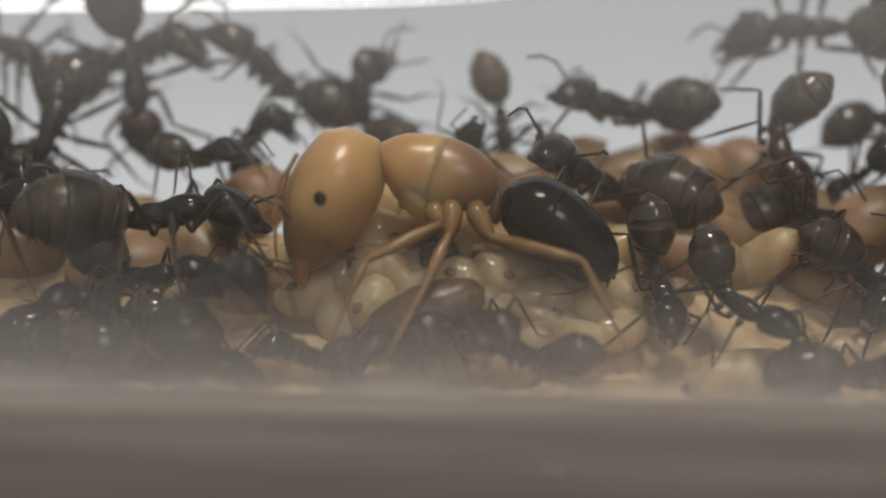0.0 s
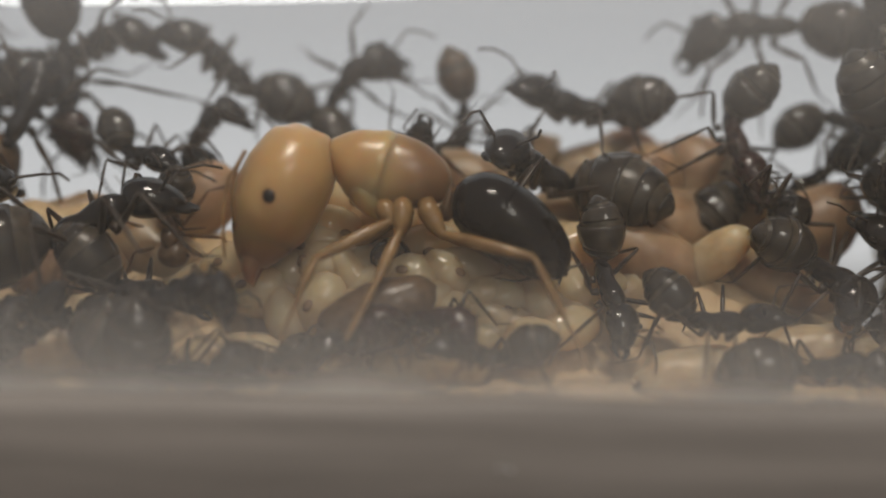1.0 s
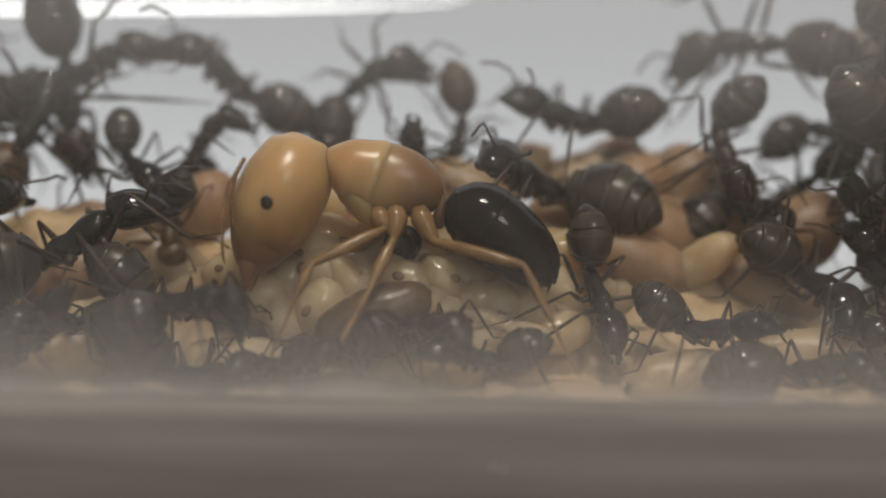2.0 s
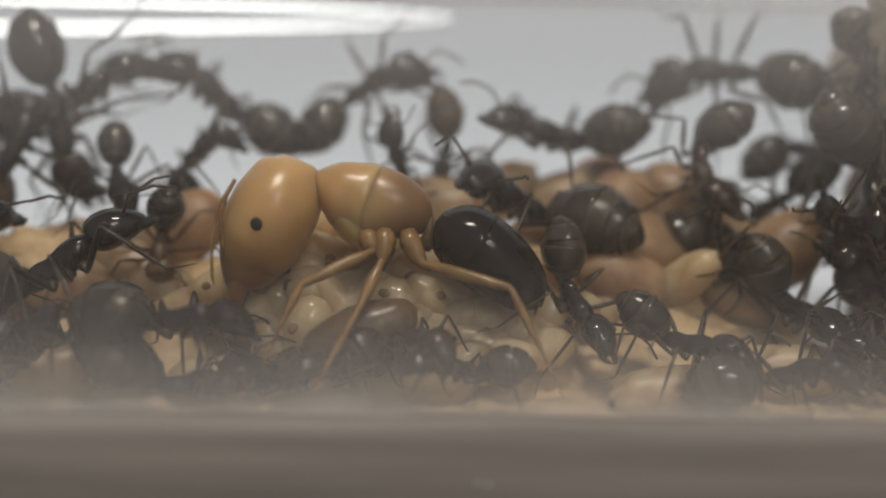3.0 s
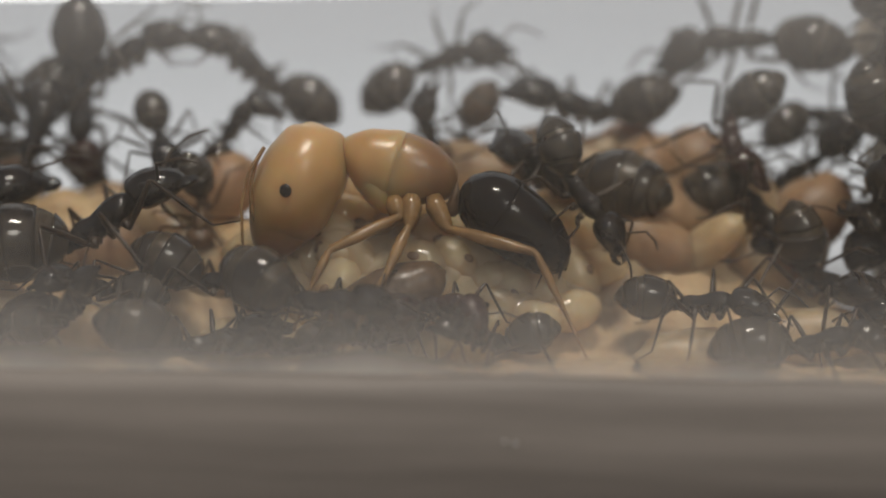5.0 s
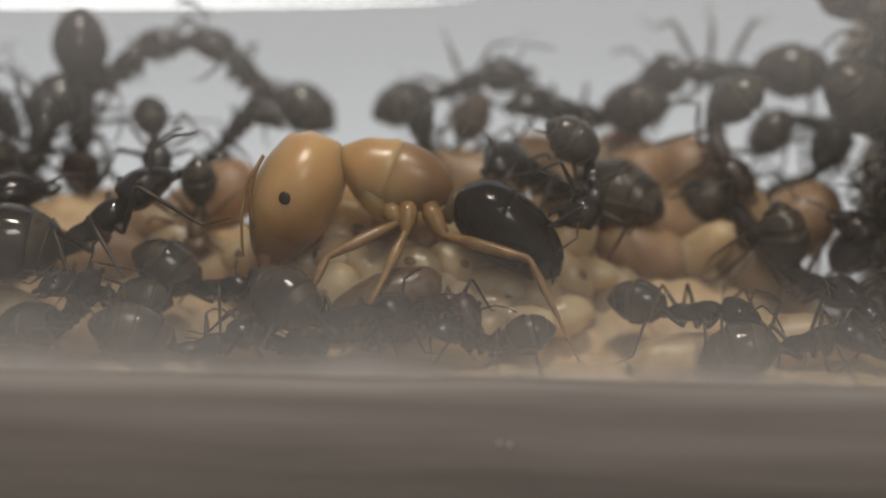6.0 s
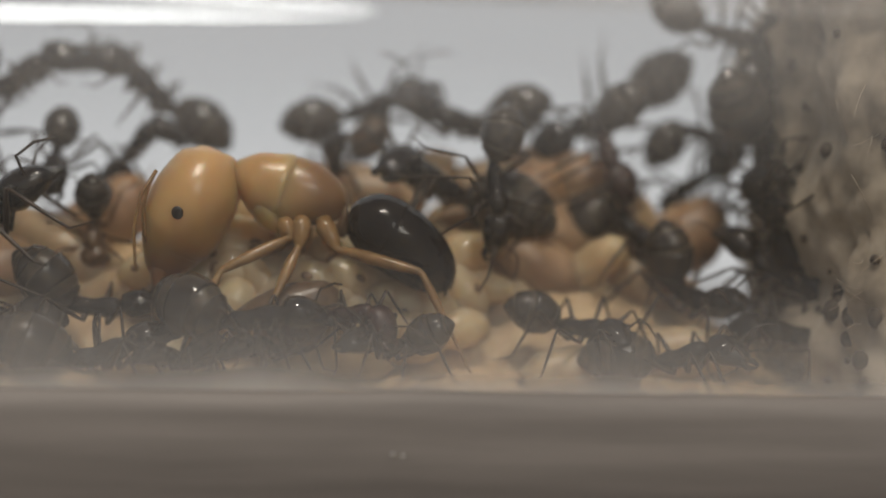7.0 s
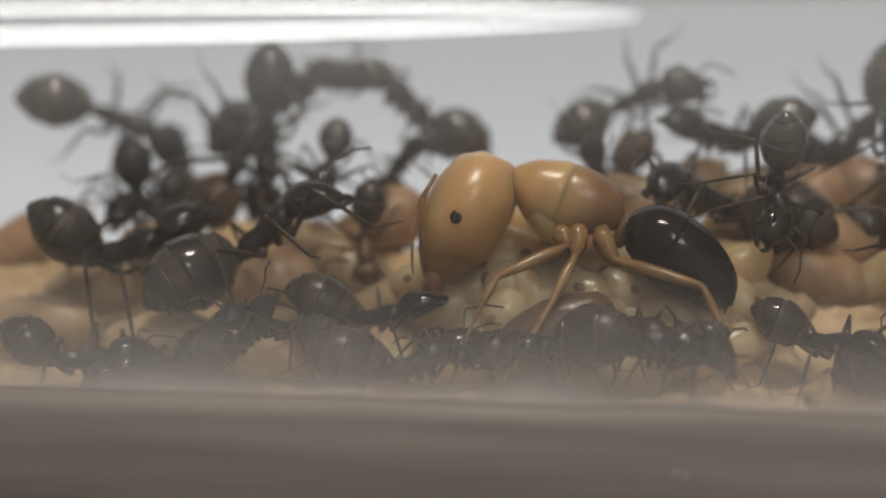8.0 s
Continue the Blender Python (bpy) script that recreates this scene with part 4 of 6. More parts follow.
def motions():
    walk(queen, [
        (0, at(-1.69, -2.56, 6.98, 2.2, 3.0, -179.6)),
        (0.5, at(-1.65, -2.57, 6.99, 2.0, 3.7, -179.7)),
        (1, at(-1.70, -2.57, 6.97, 2.1, 3.2, -179.9)),
        (1.5, at(-1.79, -2.56, 7.02, 2.2, 2.8, -179.8)),
        (3, at(-1.67, -2.56, 6.83, 2.4, 2.0, -179.7)),
        (3.5, at(-1.81, -2.56, 6.82, 2.5, 1.6, -179.5)),
        (4, at(-1.59, -2.56, 6.89, 2.5, 1.4, -179.8)),
        (4.5, at(-1.74, -2.56, 6.80, 2.4, 2.0, -179.6)),
        (6, at(-1.79, -2.56, 6.73, 2.3, 2.6, -179.3)),
        (6.5, at(-1.86, -2.56, 6.70, 2.3, 2.3, -179.5)),
        (7, at(-1.89, -2.56, 6.75, 2.2, 2.8, -179.7)),
        (7.5, at(-1.83, -2.56, 6.64, 2.4, 1.9, -179.5)),
        (8, at(-1.73, -2.55, 6.80, 2.7, 0.7, -179.0))])
    walk(a1, [
        (0, at(-13.79, 4.43, 11.18, 127.1, 79.3, 23.1)),
        (1.5, at(-14.47, 4.42, 10.82, 93.4, 83.7, -13.9)),
        (3.5, at(-14.27, 4.41, 10.17, 118.3, 73.4, 12.7)),
        (4.5, at(-14.68, 4.40, 9.71, 99.5, 86.5, -6.9)),
        (6, at(-14.81, 4.41, 9.37, -13.6, 89.4, -119.9)),
        (7, at(-14.92, 4.41, 9.50, 25.7, 87.6, -84.9)),
        (8, at(-14.26, 4.41, 9.21, -78.4, 85.9, -177.7))])
    walk(joint(a1, "head"), [
        (0, at(1.25, 0, 0.25, -0.6, 15.8, -4.2)),
        (1.5, at(1.25, 0, 0.25, 0.3, 18.8, 1.9)),
        (3.5, at(1.25, 0, 0.25, 0.4, 14.6, 3.2)),
        (4.5, at(1.25, 0, 0.25, 1.5, 11.8, 14.6)),
        (6, at(1.25, 0, 0.25, -0.3, 13.1, -2.4)),
        (7, at(1.25, 0, 0.25, 0.1, 11.9, 1.1)),
        (8, at(1.25, 0, 0.25, -0.7, 15.8, -4.9))])
    walk(joint(a1, "gaster"), [
        (0, at(-1.6, 0, -0.1, 0.4, 9.0, 5.4)),
        (1.5, at(-1.6, 0, -0.1, -0.3, 19.1, -1.6)),
        (3.5, at(-1.6, 0, -0.1, -0.2, 9.3, -3.0)),
        (4.5, at(-1.6, 0, -0.1, -1.1, 13.6, -9.5)),
        (6, at(-1.6, 0, -0.1, 0.2, 8.2, 2.2)),
        (7, at(-1.6, 0, -0.1, -0.1, 11.4, -0.9)),
        (8, at(-1.6, 0, -0.1, 0.2, 4.9, 4.7))])
    walk(a2, [
        (0, at(-8.75, 5.20, 11.54, -28.8, -34.6, -153.3)),
        (1.5, at(-8.54, 5.21, 11.61, -29.5, -32.2, -152.9)),
        (3.5, at(-8.45, 5.22, 11.73, -30.3, -34.6, -152.2)),
        (4.5, at(-8.18, 5.22, 11.44, -27.3, -32.8, -157.5)),
        (6, at(-8.38, 5.22, 11.36, -29.3, -35.3, -153.1)),
        (7, at(-8.35, 5.22, 11.48, -29.6, -35.9, -158.4)),
        (8, at(-8.74, 5.20, 11.39, -26.8, -34.5, -154.2))])
    walk(joint(a2, "head"), [
        (0, at(1.25, 0, 0.25, 0.1, 7.6, 2.0)),
        (1.5, at(1.25, 0, 0.25, 1.2, 15.2, 8.6)),
        (3.5, at(1.25, 0, 0.25, 4.2, 25.9, 18.0)),
        (4.5, at(1.25, 0, 0.25, 3.2, 16.6, 21.8)),
        (6, at(1.25, 0, 0.25, 0.7, 9.6, 8.8)),
        (7, at(1.25, 0, 0.25, 3.1, 13.9, 25.1)),
        (8, at(1.25, 0, 0.25, 0.8, 17.5, 5.3))])
    walk(joint(a2, "gaster"), [
        (0, at(-1.6, 0, -0.1, -0.4, 20.5, -2.0)),
        (1.5, at(-1.6, 0, -0.1, -0.9, 14.3, -7.0)),
        (3.5, at(-1.6, 0, -0.1, -0.8, 9.7, -9.8)),
        (4.5, at(-1.6, 0, -0.1, -1.3, 10.5, -13.8)),
        (6, at(-1.6, 0, -0.1, -1.0, 17.3, -6.3)),
        (7, at(-1.6, 0, -0.1, -1.7, 11.6, -16.2)),
        (8, at(-1.6, 0, -0.1, -0.6, 12.4, -5.3))])
    walk(a3, [
        (0, at(-13.73, 5.21, 12.32, 15.2, -24.6, 6.1)),
        (1.5, at(-13.68, 5.21, 12.14, 14.8, -27.7, 3.0)),
        (3.5, at(-13.64, 5.20, 11.54, 13.2, -30.2, 7.1)),
        (4.5, at(-13.41, 5.21, 11.70, 15.4, -26.1, 3.1)),
        (6, at(-13.60, 5.20, 11.49, 13.2, -34.3, 7.0)),
        (7, at(-13.36, 5.21, 11.78, 15.1, -31.1, 0.6)),
        (8, at(-13.50, 5.21, 11.71, 19.9, -33.8, 3.3))])
    walk(joint(a3, "head"), [
        (0, at(1.25, 0, 0.25, -16.2, 40.5, -42.1)),
        (1.5, at(1.25, 0, 0.25, -6.2, 35.4, -19.3)),
        (3.5, at(1.25, 0, 0.25, 0.0, 0.1, 5.1)),
        (4.5, at(1.25, 0, 0.25, -0.6, 12.0, -5.7)),
        (6, at(1.25, 0, 0.25, -1.7, 12.2, -15.8)),
        (7, at(1.25, 0, 0.25, -3.4, 26.2, -14.5)),
        (8, at(1.25, 0, 0.25, -7.8, 28.6, -30.1))])
    walk(joint(a3, "gaster"), [
        (0, at(-1.6, 0, -0.1, -0.3, -1.7, 19.9)),
        (1.5, at(-1.6, 0, -0.1, -0.5, -4.6, 12.6)),
        (3.5, at(-1.6, 0, -0.1, -1.0, 21.1, -5.2)),
        (4.5, at(-1.6, 0, -0.1, 0.5, 12.0, 4.8)),
        (6, at(-1.6, 0, -0.1, 1.0, 9.4, 12.6)),
        (7, at(-1.6, 0, -0.1, 0.3, 3.2, 10.0)),
        (8, at(-1.6, 0, -0.1, 0.3, 1.7, 18.4))])
    walk(a4, [
        (0, at(-5.27, 5.60, 10.60, -157.1, -65.0, -106.1)),
        (1.5, at(-3.45, 5.60, 11.43, 84.9, -36.6, -17.7)),
        (3.5, at(-2.12, 5.61, 12.24, 79.7, -31.1, -9.9)),
        (4.5, at(-1.13, 5.61, 12.11, 75.5, -22.0, -6.0)),
        (6, at(0.22, 5.61, 11.12, 75.5, -18.0, -8.8)),
        (7, at(0.67, 5.61, 10.92, 75.2, -16.3, -9.9)),
        (8, at(0.63, 5.62, 11.62, 81.2, -23.3, -11.7))])
    walk(joint(a4, "head"), [
        (0, at(1.25, 0, 0.25, -26.1, 31.9, -78.2)),
        (1.5, at(1.25, 0, 0.25, -15.6, 33.0, -49.6)),
        (3.5, at(1.25, 0, 0.25, -3.8, 10.8, -38.3)),
        (4.5, at(1.25, 0, 0.25, -5.3, 27.4, -21.3)),
        (6, at(1.25, 0, 0.25, -0.3, 2.1, -15.3)),
        (7, at(1.25, 0, 0.25, 0.1, 8.1, 2.0)),
        (8, at(1.25, 0, 0.25, -1.2, 4.9, -28.0))])
    walk(joint(a4, "gaster"), [
        (0, at(-1.6, 0, -0.1, 17.9, 23.8, 73.6)),
        (1.5, at(-1.6, 0, -0.1, -2.6, -5.0, 55.1)),
        (3.5, at(-1.6, 0, -0.1, 2.8, 16.6, 19.3)),
        (4.5, at(-1.6, 0, -0.1, -1.5, -8.5, 20.5)),
        (6, at(-1.6, 0, -0.1, 1.6, 20.4, 8.6)),
        (7, at(-1.6, 0, -0.1, -0.2, 15.4, -1.4)),
        (8, at(-1.6, 0, -0.1, 2.2, 20.9, 12.0))])
    walk(a5, [
        (0, at(11.62, 5.51, 13.48, -72.7, 0.9, 173.0)),
        (1.5, at(11.76, 5.49, 13.38, -72.1, 0.4, 171.0)),
        (3.5, at(11.19, 5.50, 12.81, -72.3, -2.0, 171.5)),
        (4.5, at(11.08, 5.50, 12.88, -72.4, 2.0, 171.6)),
        (6, at(10.51, 5.51, 11.88, -72.5, 2.2, 175.1)),
        (7, at(10.10, 5.53, 10.69, -76.4, 29.5, 173.4)),
        (8, at(8.90, 5.50, 9.99, -83.4, 44.8, 179.1))])
    walk(joint(a5, "head"), [
        (0, at(1.25, 0, 0.25, 3.0, 19.2, 17.6)),
        (1.5, at(1.25, 0, 0.25, 5.3, 14.8, 39.3)),
        (3.5, at(1.25, 0, 0.25, 4.8, 13.8, 38.4)),
        (4.5, at(1.25, 0, 0.25, 4.9, 14.4, 37.4)),
        (6, at(1.25, 0, 0.25, 1.4, 16.4, 10.0)),
        (7, at(1.25, 0, 0.25, -0.6, 15.0, -4.5)),
        (8, at(1.25, 0, 0.25, -15.7, 30.1, -54.1))])
    walk(joint(a5, "gaster"), [
        (0, at(-1.6, 0, -0.1, -0.6, 4.6, -14.8)),
        (1.5, at(-1.6, 0, -0.1, -2.5, 13.6, -21.0)),
        (3.5, at(-1.6, 0, -0.1, -2.5, 11.8, -23.9)),
        (4.5, at(-1.6, 0, -0.1, -2.4, 11.3, -23.4)),
        (6, at(-1.6, 0, -0.1, -0.6, 8.0, -8.6)),
        (7, at(-1.6, 0, -0.1, 0.5, 10.7, 5.4)),
        (8, at(-1.6, 0, -0.1, 6.0, 22.2, 30.0))])
    walk(a6, [
        (0, at(4.46, 4.38, 10.25, -21.2, -6.5, -169.3)),
        (1.5, at(4.67, 4.38, 10.12, -20.6, -7.3, -169.6)),
        (3.5, at(4.65, 4.40, 10.20, -21.2, -7.0, -171.7)),
        (4.5, at(4.72, 4.41, 9.89, -20.9, -7.3, -173.7)),
        (6, at(4.63, 4.39, 10.00, -20.3, -3.4, -167.0)),
        (7, at(4.30, 4.38, 10.31, -21.2, -3.8, -172.0)),
        (8, at(3.80, 4.41, 9.95, -21.5, -2.8, -161.8))])
    walk(joint(a6, "head"), [
        (0, at(1.25, 0, 0.25, -4.6, -12.6, 39.7)),
        (1.5, at(1.25, 0, 0.25, -7.1, -20.8, 37.3)),
        (3.5, at(1.25, 0, 0.25, -2.8, -14.7, 21.7)),
        (4.5, at(1.25, 0, 0.25, -0.5, -13.2, 4.7)),
        (6, at(1.25, 0, 0.25, -3.5, -11.4, 33.7)),
        (7, at(1.25, 0, 0.25, -7.7, -31.3, 27.1)),
        (8, at(1.25, 0, 0.25, -7.1, -23.2, 33.9))])
    walk(joint(a6, "gaster"), [
        (0, at(-1.6, 0, -0.1, -8.8, 27.0, -35.5)),
        (1.5, at(-1.6, 0, -0.1, -10.3, 33.6, -33.1)),
        (3.5, at(-1.6, 0, -0.1, -5.3, 30.2, -19.6)),
        (4.5, at(-1.6, 0, -0.1, -1.4, 33.2, -4.8)),
        (6, at(-1.6, 0, -0.1, -7.5, 27.0, -30.7)),
        (7, at(-1.6, 0, -0.1, -9.1, 41.7, -23.6)),
        (8, at(-1.6, 0, -0.1, -12.5, 40.2, -33.4))])
    walk(a8, [
        (0, at(3.11, 1.50, 7.50, -17.2, -22.1, -162.9)),
        (1.5, at(3.13, 1.50, 7.56, -16.5, -22.9, -162.1)),
        (3.5, at(3.04, 1.50, 7.36, -17.2, -23.5, -163.0)),
        (4.5, at(3.10, 1.50, 7.22, -16.8, -23.9, -162.5)),
        (6, at(3.09, 1.50, 7.29, -16.3, -19.6, -163.1)),
        (7, at(3.12, 1.49, 7.66, -17.2, -22.6, -163.6)),
        (8, at(2.95, 1.50, 7.38, -17.8, -19.3, -164.5))])
    walk(joint(a8, "head"), [
        (0, at(1.25, 0, 0.25, -3.2, -5.3, 62.3)),
        (1.5, at(1.25, 0, 0.25, -0.9, -1.4, 64.0)),
        (3.5, at(1.25, 0, 0.25, -1.1, -2.0, 59.1)),
        (4.5, at(1.25, 0, 0.25, -7.6, -12.8, 61.2)),
        (6, at(1.25, 0, 0.25, 1.9, 3.0, 63.2)),
        (7, at(1.25, 0, 0.25, 2.3, 4.4, 54.5)),
        (8, at(1.25, 0, 0.25, 1.4, 2.5, 60.2))])
    walk(joint(a8, "gaster"), [
        (0, at(-1.6, 0, -0.1, -9.1, 22.2, -44.3)),
        (1.5, at(-1.6, 0, -0.1, -8.1, 19.4, -45.0)),
        (3.5, at(-1.6, 0, -0.1, -7.8, 19.5, -43.4)),
        (4.5, at(-1.6, 0, -0.1, -11.3, 27.4, -44.3)),
        (6, at(-1.6, 0, -0.1, -6.7, 16.1, -44.6)),
        (7, at(-1.6, 0, -0.1, -5.5, 14.2, -42.0)),
        (8, at(-1.6, 0, -0.1, -6.6, 16.3, -43.6))])
    walk(a9, [
        (0, at(5.25, -1.58, 3.90, -21.5, 57.6, -68.6)),
        (1.5, at(5.20, -1.59, 3.61, -13.8, 61.2, -63.7)),
        (3.5, at(4.69, -1.59, 4.24, 8.6, 51.8, -40.5)),
        (4.5, at(4.20, -1.60, 5.65, 34.4, 47.3, -14.5)),
        (6, at(4.78, -1.63, 6.81, -39.9, 62.7, -90.6)),
        (7, at(5.09, -1.60, 7.30, -27.3, 81.6, -81.0)),
        (8, at(5.07, -1.55, 7.53, -53.8, 64.4, -98.9))])
    walk(joint(a9, "head"), [
        (0, at(1.25, 0, 0.25, 2.7, -13.5, -22.9)),
        (1.5, at(1.25, 0, 0.25, 1.2, -9.5, -14.8)),
        (3.5, at(1.25, 0, 0.25, -0.7, -23.6, 3.4)),
        (4.5, at(1.25, 0, 0.25, -2.0, -7.2, 31.7)),
        (6, at(1.25, 0, 0.25, -11.6, 17.5, -66.8)),
        (7, at(1.25, 0, 0.25, 0.8, 14.1, 6.8)),
        (8, at(1.25, 0, 0.25, 1.3, -5.8, -25.5))])
    walk(joint(a9, "gaster"), [
        (0, at(-1.6, 0, -0.1, 11.7, 40.3, 31.2)),
        (1.5, at(-1.6, 0, -0.1, 5.2, 33.3, 17.4)),
        (3.5, at(-1.6, 0, -0.1, -1.6, 44.2, -3.9)),
        (4.5, at(-1.6, 0, -0.1, -8.7, 27.6, -34.3)),
        (6, at(-1.6, 0, -0.1, -2.3, -3.5, 65.0)),
        (7, at(-1.6, 0, -0.1, -1.2, 13.1, -10.8)),
        (8, at(-1.6, 0, -0.1, 25.1, 44.6, 56.9))])
    walk(a11, [
        (0, at(9.98, 2.42, 8.92, -38.1, 66.8, -95.5)),
        (1.5, at(10.18, 2.44, 8.95, -23.4, 63.8, -80.4)),
        (3.5, at(9.94, 2.39, 8.90, -44.7, 68.5, -105.2)),
        (4.5, at(10.17, 2.41, 8.77, -46.6, 64.3, -109.0)),
        (6, at(9.93, 2.42, 8.81, -18.8, 73.0, -72.4)),
        (7, at(9.83, 2.44, 9.28, -10.0, 70.8, -66.6)),
        (8, at(9.83, 2.44, 9.28, -10.0, 70.8, -66.6))])
    walk(joint(a11, "head"), [
        (0, at(1.25, 0, 0.25, -7.0, -35.0, 21.8)),
        (1.5, at(1.25, 0, 0.25, -1.6, -22.3, 8.0)),
        (3.5, at(1.25, 0, 0.25, -21.5, -44.8, 49.5)),
        (4.5, at(1.25, 0, 0.25, -14.5, -44.4, 34.6)),
        (6, at(1.25, 0, 0.25, -8.0, -32.8, 26.7)),
        (7, at(1.25, 0, 0.25, -2.6, -18.3, 15.9)),
        (8, at(1.25, 0, 0.25, -2.6, -18.3, 15.9))])
    walk(joint(a11, "gaster"), [
        (0, at(-1.6, 0, -0.1, -32.7, 67.5, -47.5)),
        (1.5, at(-1.6, 0, -0.1, -21.6, 72.8, -29.0)),
        (3.5, at(-1.6, 0, -0.1, -36.1, 58.8, -60.0)),
        (4.5, at(-1.6, 0, -0.1, -35.0, 64.5, -53.1)),
        (6, at(-1.6, 0, -0.1, -32.2, 62.3, -51.1)),
        (7, at(-1.6, 0, -0.1, -34.2, 65.7, -51.0)),
        (8, at(-1.6, 0, -0.1, -34.2, 65.7, -51.0))])
    walk(a12, [
        (0, at(11.21, 1.52, 6.15, -37.9, 26.5, -57.9)),
        (1.5, at(11.30, 1.53, 6.78, -35.6, 12.3, -51.0)),
        (3.5, at(10.99, 1.52, 5.92, -40.4, 34.7, -66.0)),
        (4.5, at(11.17, 1.55, 5.87, -30.8, 46.0, -57.6)),
        (6, at(10.99, 1.59, 5.61, -15.5, 58.2, -42.4)),
        (7, at(10.91, 1.60, 5.92, -3.9, 45.5, -34.3)),
        (8, at(9.87, 1.55, 5.39, -34.5, 60.2, -56.6))])
    walk(joint(a12, "head"), [
        (0, at(1.25, 0, 0.25, -25.1, 71.2, -34.5)),
        (1.5, at(1.25, 0, 0.25, -5.8, 74.9, -7.6)),
        (3.5, at(1.25, 0, 0.25, -41.6, 72.4, -54.9)),
        (4.5, at(1.25, 0, 0.25, -26.4, 62.9, -41.9)),
        (6, at(1.25, 0, 0.25, 3.0, 80.0, 3.6)),
        (7, at(1.25, 0, 0.25, -18.4, 79.2, -22.1)),
        (8, at(1.25, 0, 0.25, 34.6, 76.2, 43.3))])
    walk(joint(a12, "gaster"), [
        (0, at(-1.6, 0, -0.1, -31.9, -68.2, 45.8)),
        (1.5, at(-1.6, 0, -0.1, -8.1, -74.7, 10.5)),
        (3.5, at(-1.6, 0, -0.1, -33.8, -66.3, 50.0)),
        (4.5, at(-1.6, 0, -0.1, -36.0, -60.8, 57.9)),
        (6, at(-1.6, 0, -0.1, 2.3, -75.0, -2.9)),
        (7, at(-1.6, 0, -0.1, -13.7, -74.2, 18.0)),
        (8, at(-1.6, 0, -0.1, 28.2, -70.5, -39.2))])
    walk(a13, [
        (0, at(14.90, 4.56, 9.75, 32.0, 23.0, -56.1)),
        (1.5, at(14.86, 4.56, 9.75, 38.2, 17.0, -53.1)),
        (3.5, at(14.77, 4.56, 9.61, 33.7, 19.5, -57.4)),
        (4.5, at(14.67, 4.57, 9.62, 36.0, 15.9, -55.5)),
        (6, at(14.40, 4.57, 9.71, 43.0, 20.1, -43.7)),
        (7, at(14.56, 4.58, 10.00, 48.7, 22.9, -38.2)),
        (8, at(14.56, 4.58, 10.00, 48.7, 22.9, -38.2))])
    walk(joint(a13, "head"), [
        (0, at(1.25, 0, 0.25, -16.9, 25.5, -66.8)),
        (1.5, at(1.25, 0, 0.25, -13.3, 23.3, -59.0)),
        (3.5, at(1.25, 0, 0.25, -21.8, 26.7, -78.1)),
        (4.5, at(1.25, 0, 0.25, -19.6, 23.9, -78.5)),
        (6, at(1.25, 0, 0.25, -20.6, 32.0, -64.7)),
        (7, at(1.25, 0, 0.25, -25.1, 35.5, -69.6)),
        (8, at(1.25, 0, 0.25, -25.1, 35.5, -69.6))])
    walk(joint(a13, "gaster"), [
        (0, at(-1.6, 0, -0.1, -6.9, -9.0, 74.8)),
        (1.5, at(-1.6, 0, -0.1, -3.9, -5.1, 74.9)),
        (3.5, at(-1.6, 0, -0.1, -10.1, -13.3, 74.6)),
        (4.5, at(-1.6, 0, -0.1, -7.2, -9.4, 74.8)),
        (6, at(-1.6, 0, -0.1, -14.4, -19.0, 74.1)),
        (7, at(-1.6, 0, -0.1, -17.7, -23.5, 73.6)),
        (8, at(-1.6, 0, -0.1, -17.7, -23.5, 73.6))])
    walk(a14, [
        (0, at(13.08, 4.62, 7.57, -40.3, 32.4, -175.8)),
        (1.5, at(13.57, 4.63, 7.46, -39.3, 33.5, -175.7)),
        (3.5, at(13.14, 4.61, 7.58, -39.4, 31.4, -175.4)),
        (4.5, at(13.31, 4.62, 7.67, -39.1, 32.6, -174.5)),
        (6, at(13.76, 4.59, 7.41, -38.9, 31.7, -174.5)),
        (7, at(13.88, 4.62, 7.97, -39.2, 34.8, -174.8)),
        (8, at(13.88, 4.62, 7.97, -39.2, 34.8, -174.8))])
    walk(joint(a14, "head"), [
        (0, at(1.25, 0, 0.25, 25.8, 61.0, 42.5)),
        (1.5, at(1.25, 0, 0.25, 12.6, 51.9, 25.6)),
        (3.5, at(1.25, 0, 0.25, 27.6, 67.5, 40.4)),
        (4.5, at(1.25, 0, 0.25, 42.6, 71.5, 56.8)),
        (6, at(1.25, 0, 0.25, -14.1, 53.5, -27.6)),
        (7, at(1.25, 0, 0.25, 8.6, 53.2, 17.0)),
        (8, at(1.25, 0, 0.25, 8.6, 53.2, 17.0))])
    walk(joint(a14, "gaster"), [
        (0, at(-1.6, 0, -0.1, -3.8, 23.0, -18.5)),
        (1.5, at(-1.6, 0, -0.1, -4.0, 21.0, -21.5)),
        (3.5, at(-1.6, 0, -0.1, -2.8, 29.2, -10.6)),
        (4.5, at(-1.6, 0, -0.1, -3.8, 31.3, -13.4)),
        (6, at(-1.6, 0, -0.1, 5.6, 47.3, 12.8)),
        (7, at(-1.6, 0, -0.1, -2.8, 28.4, -11.0)),
        (8, at(-1.6, 0, -0.1, -2.8, 28.4, -11.0))])
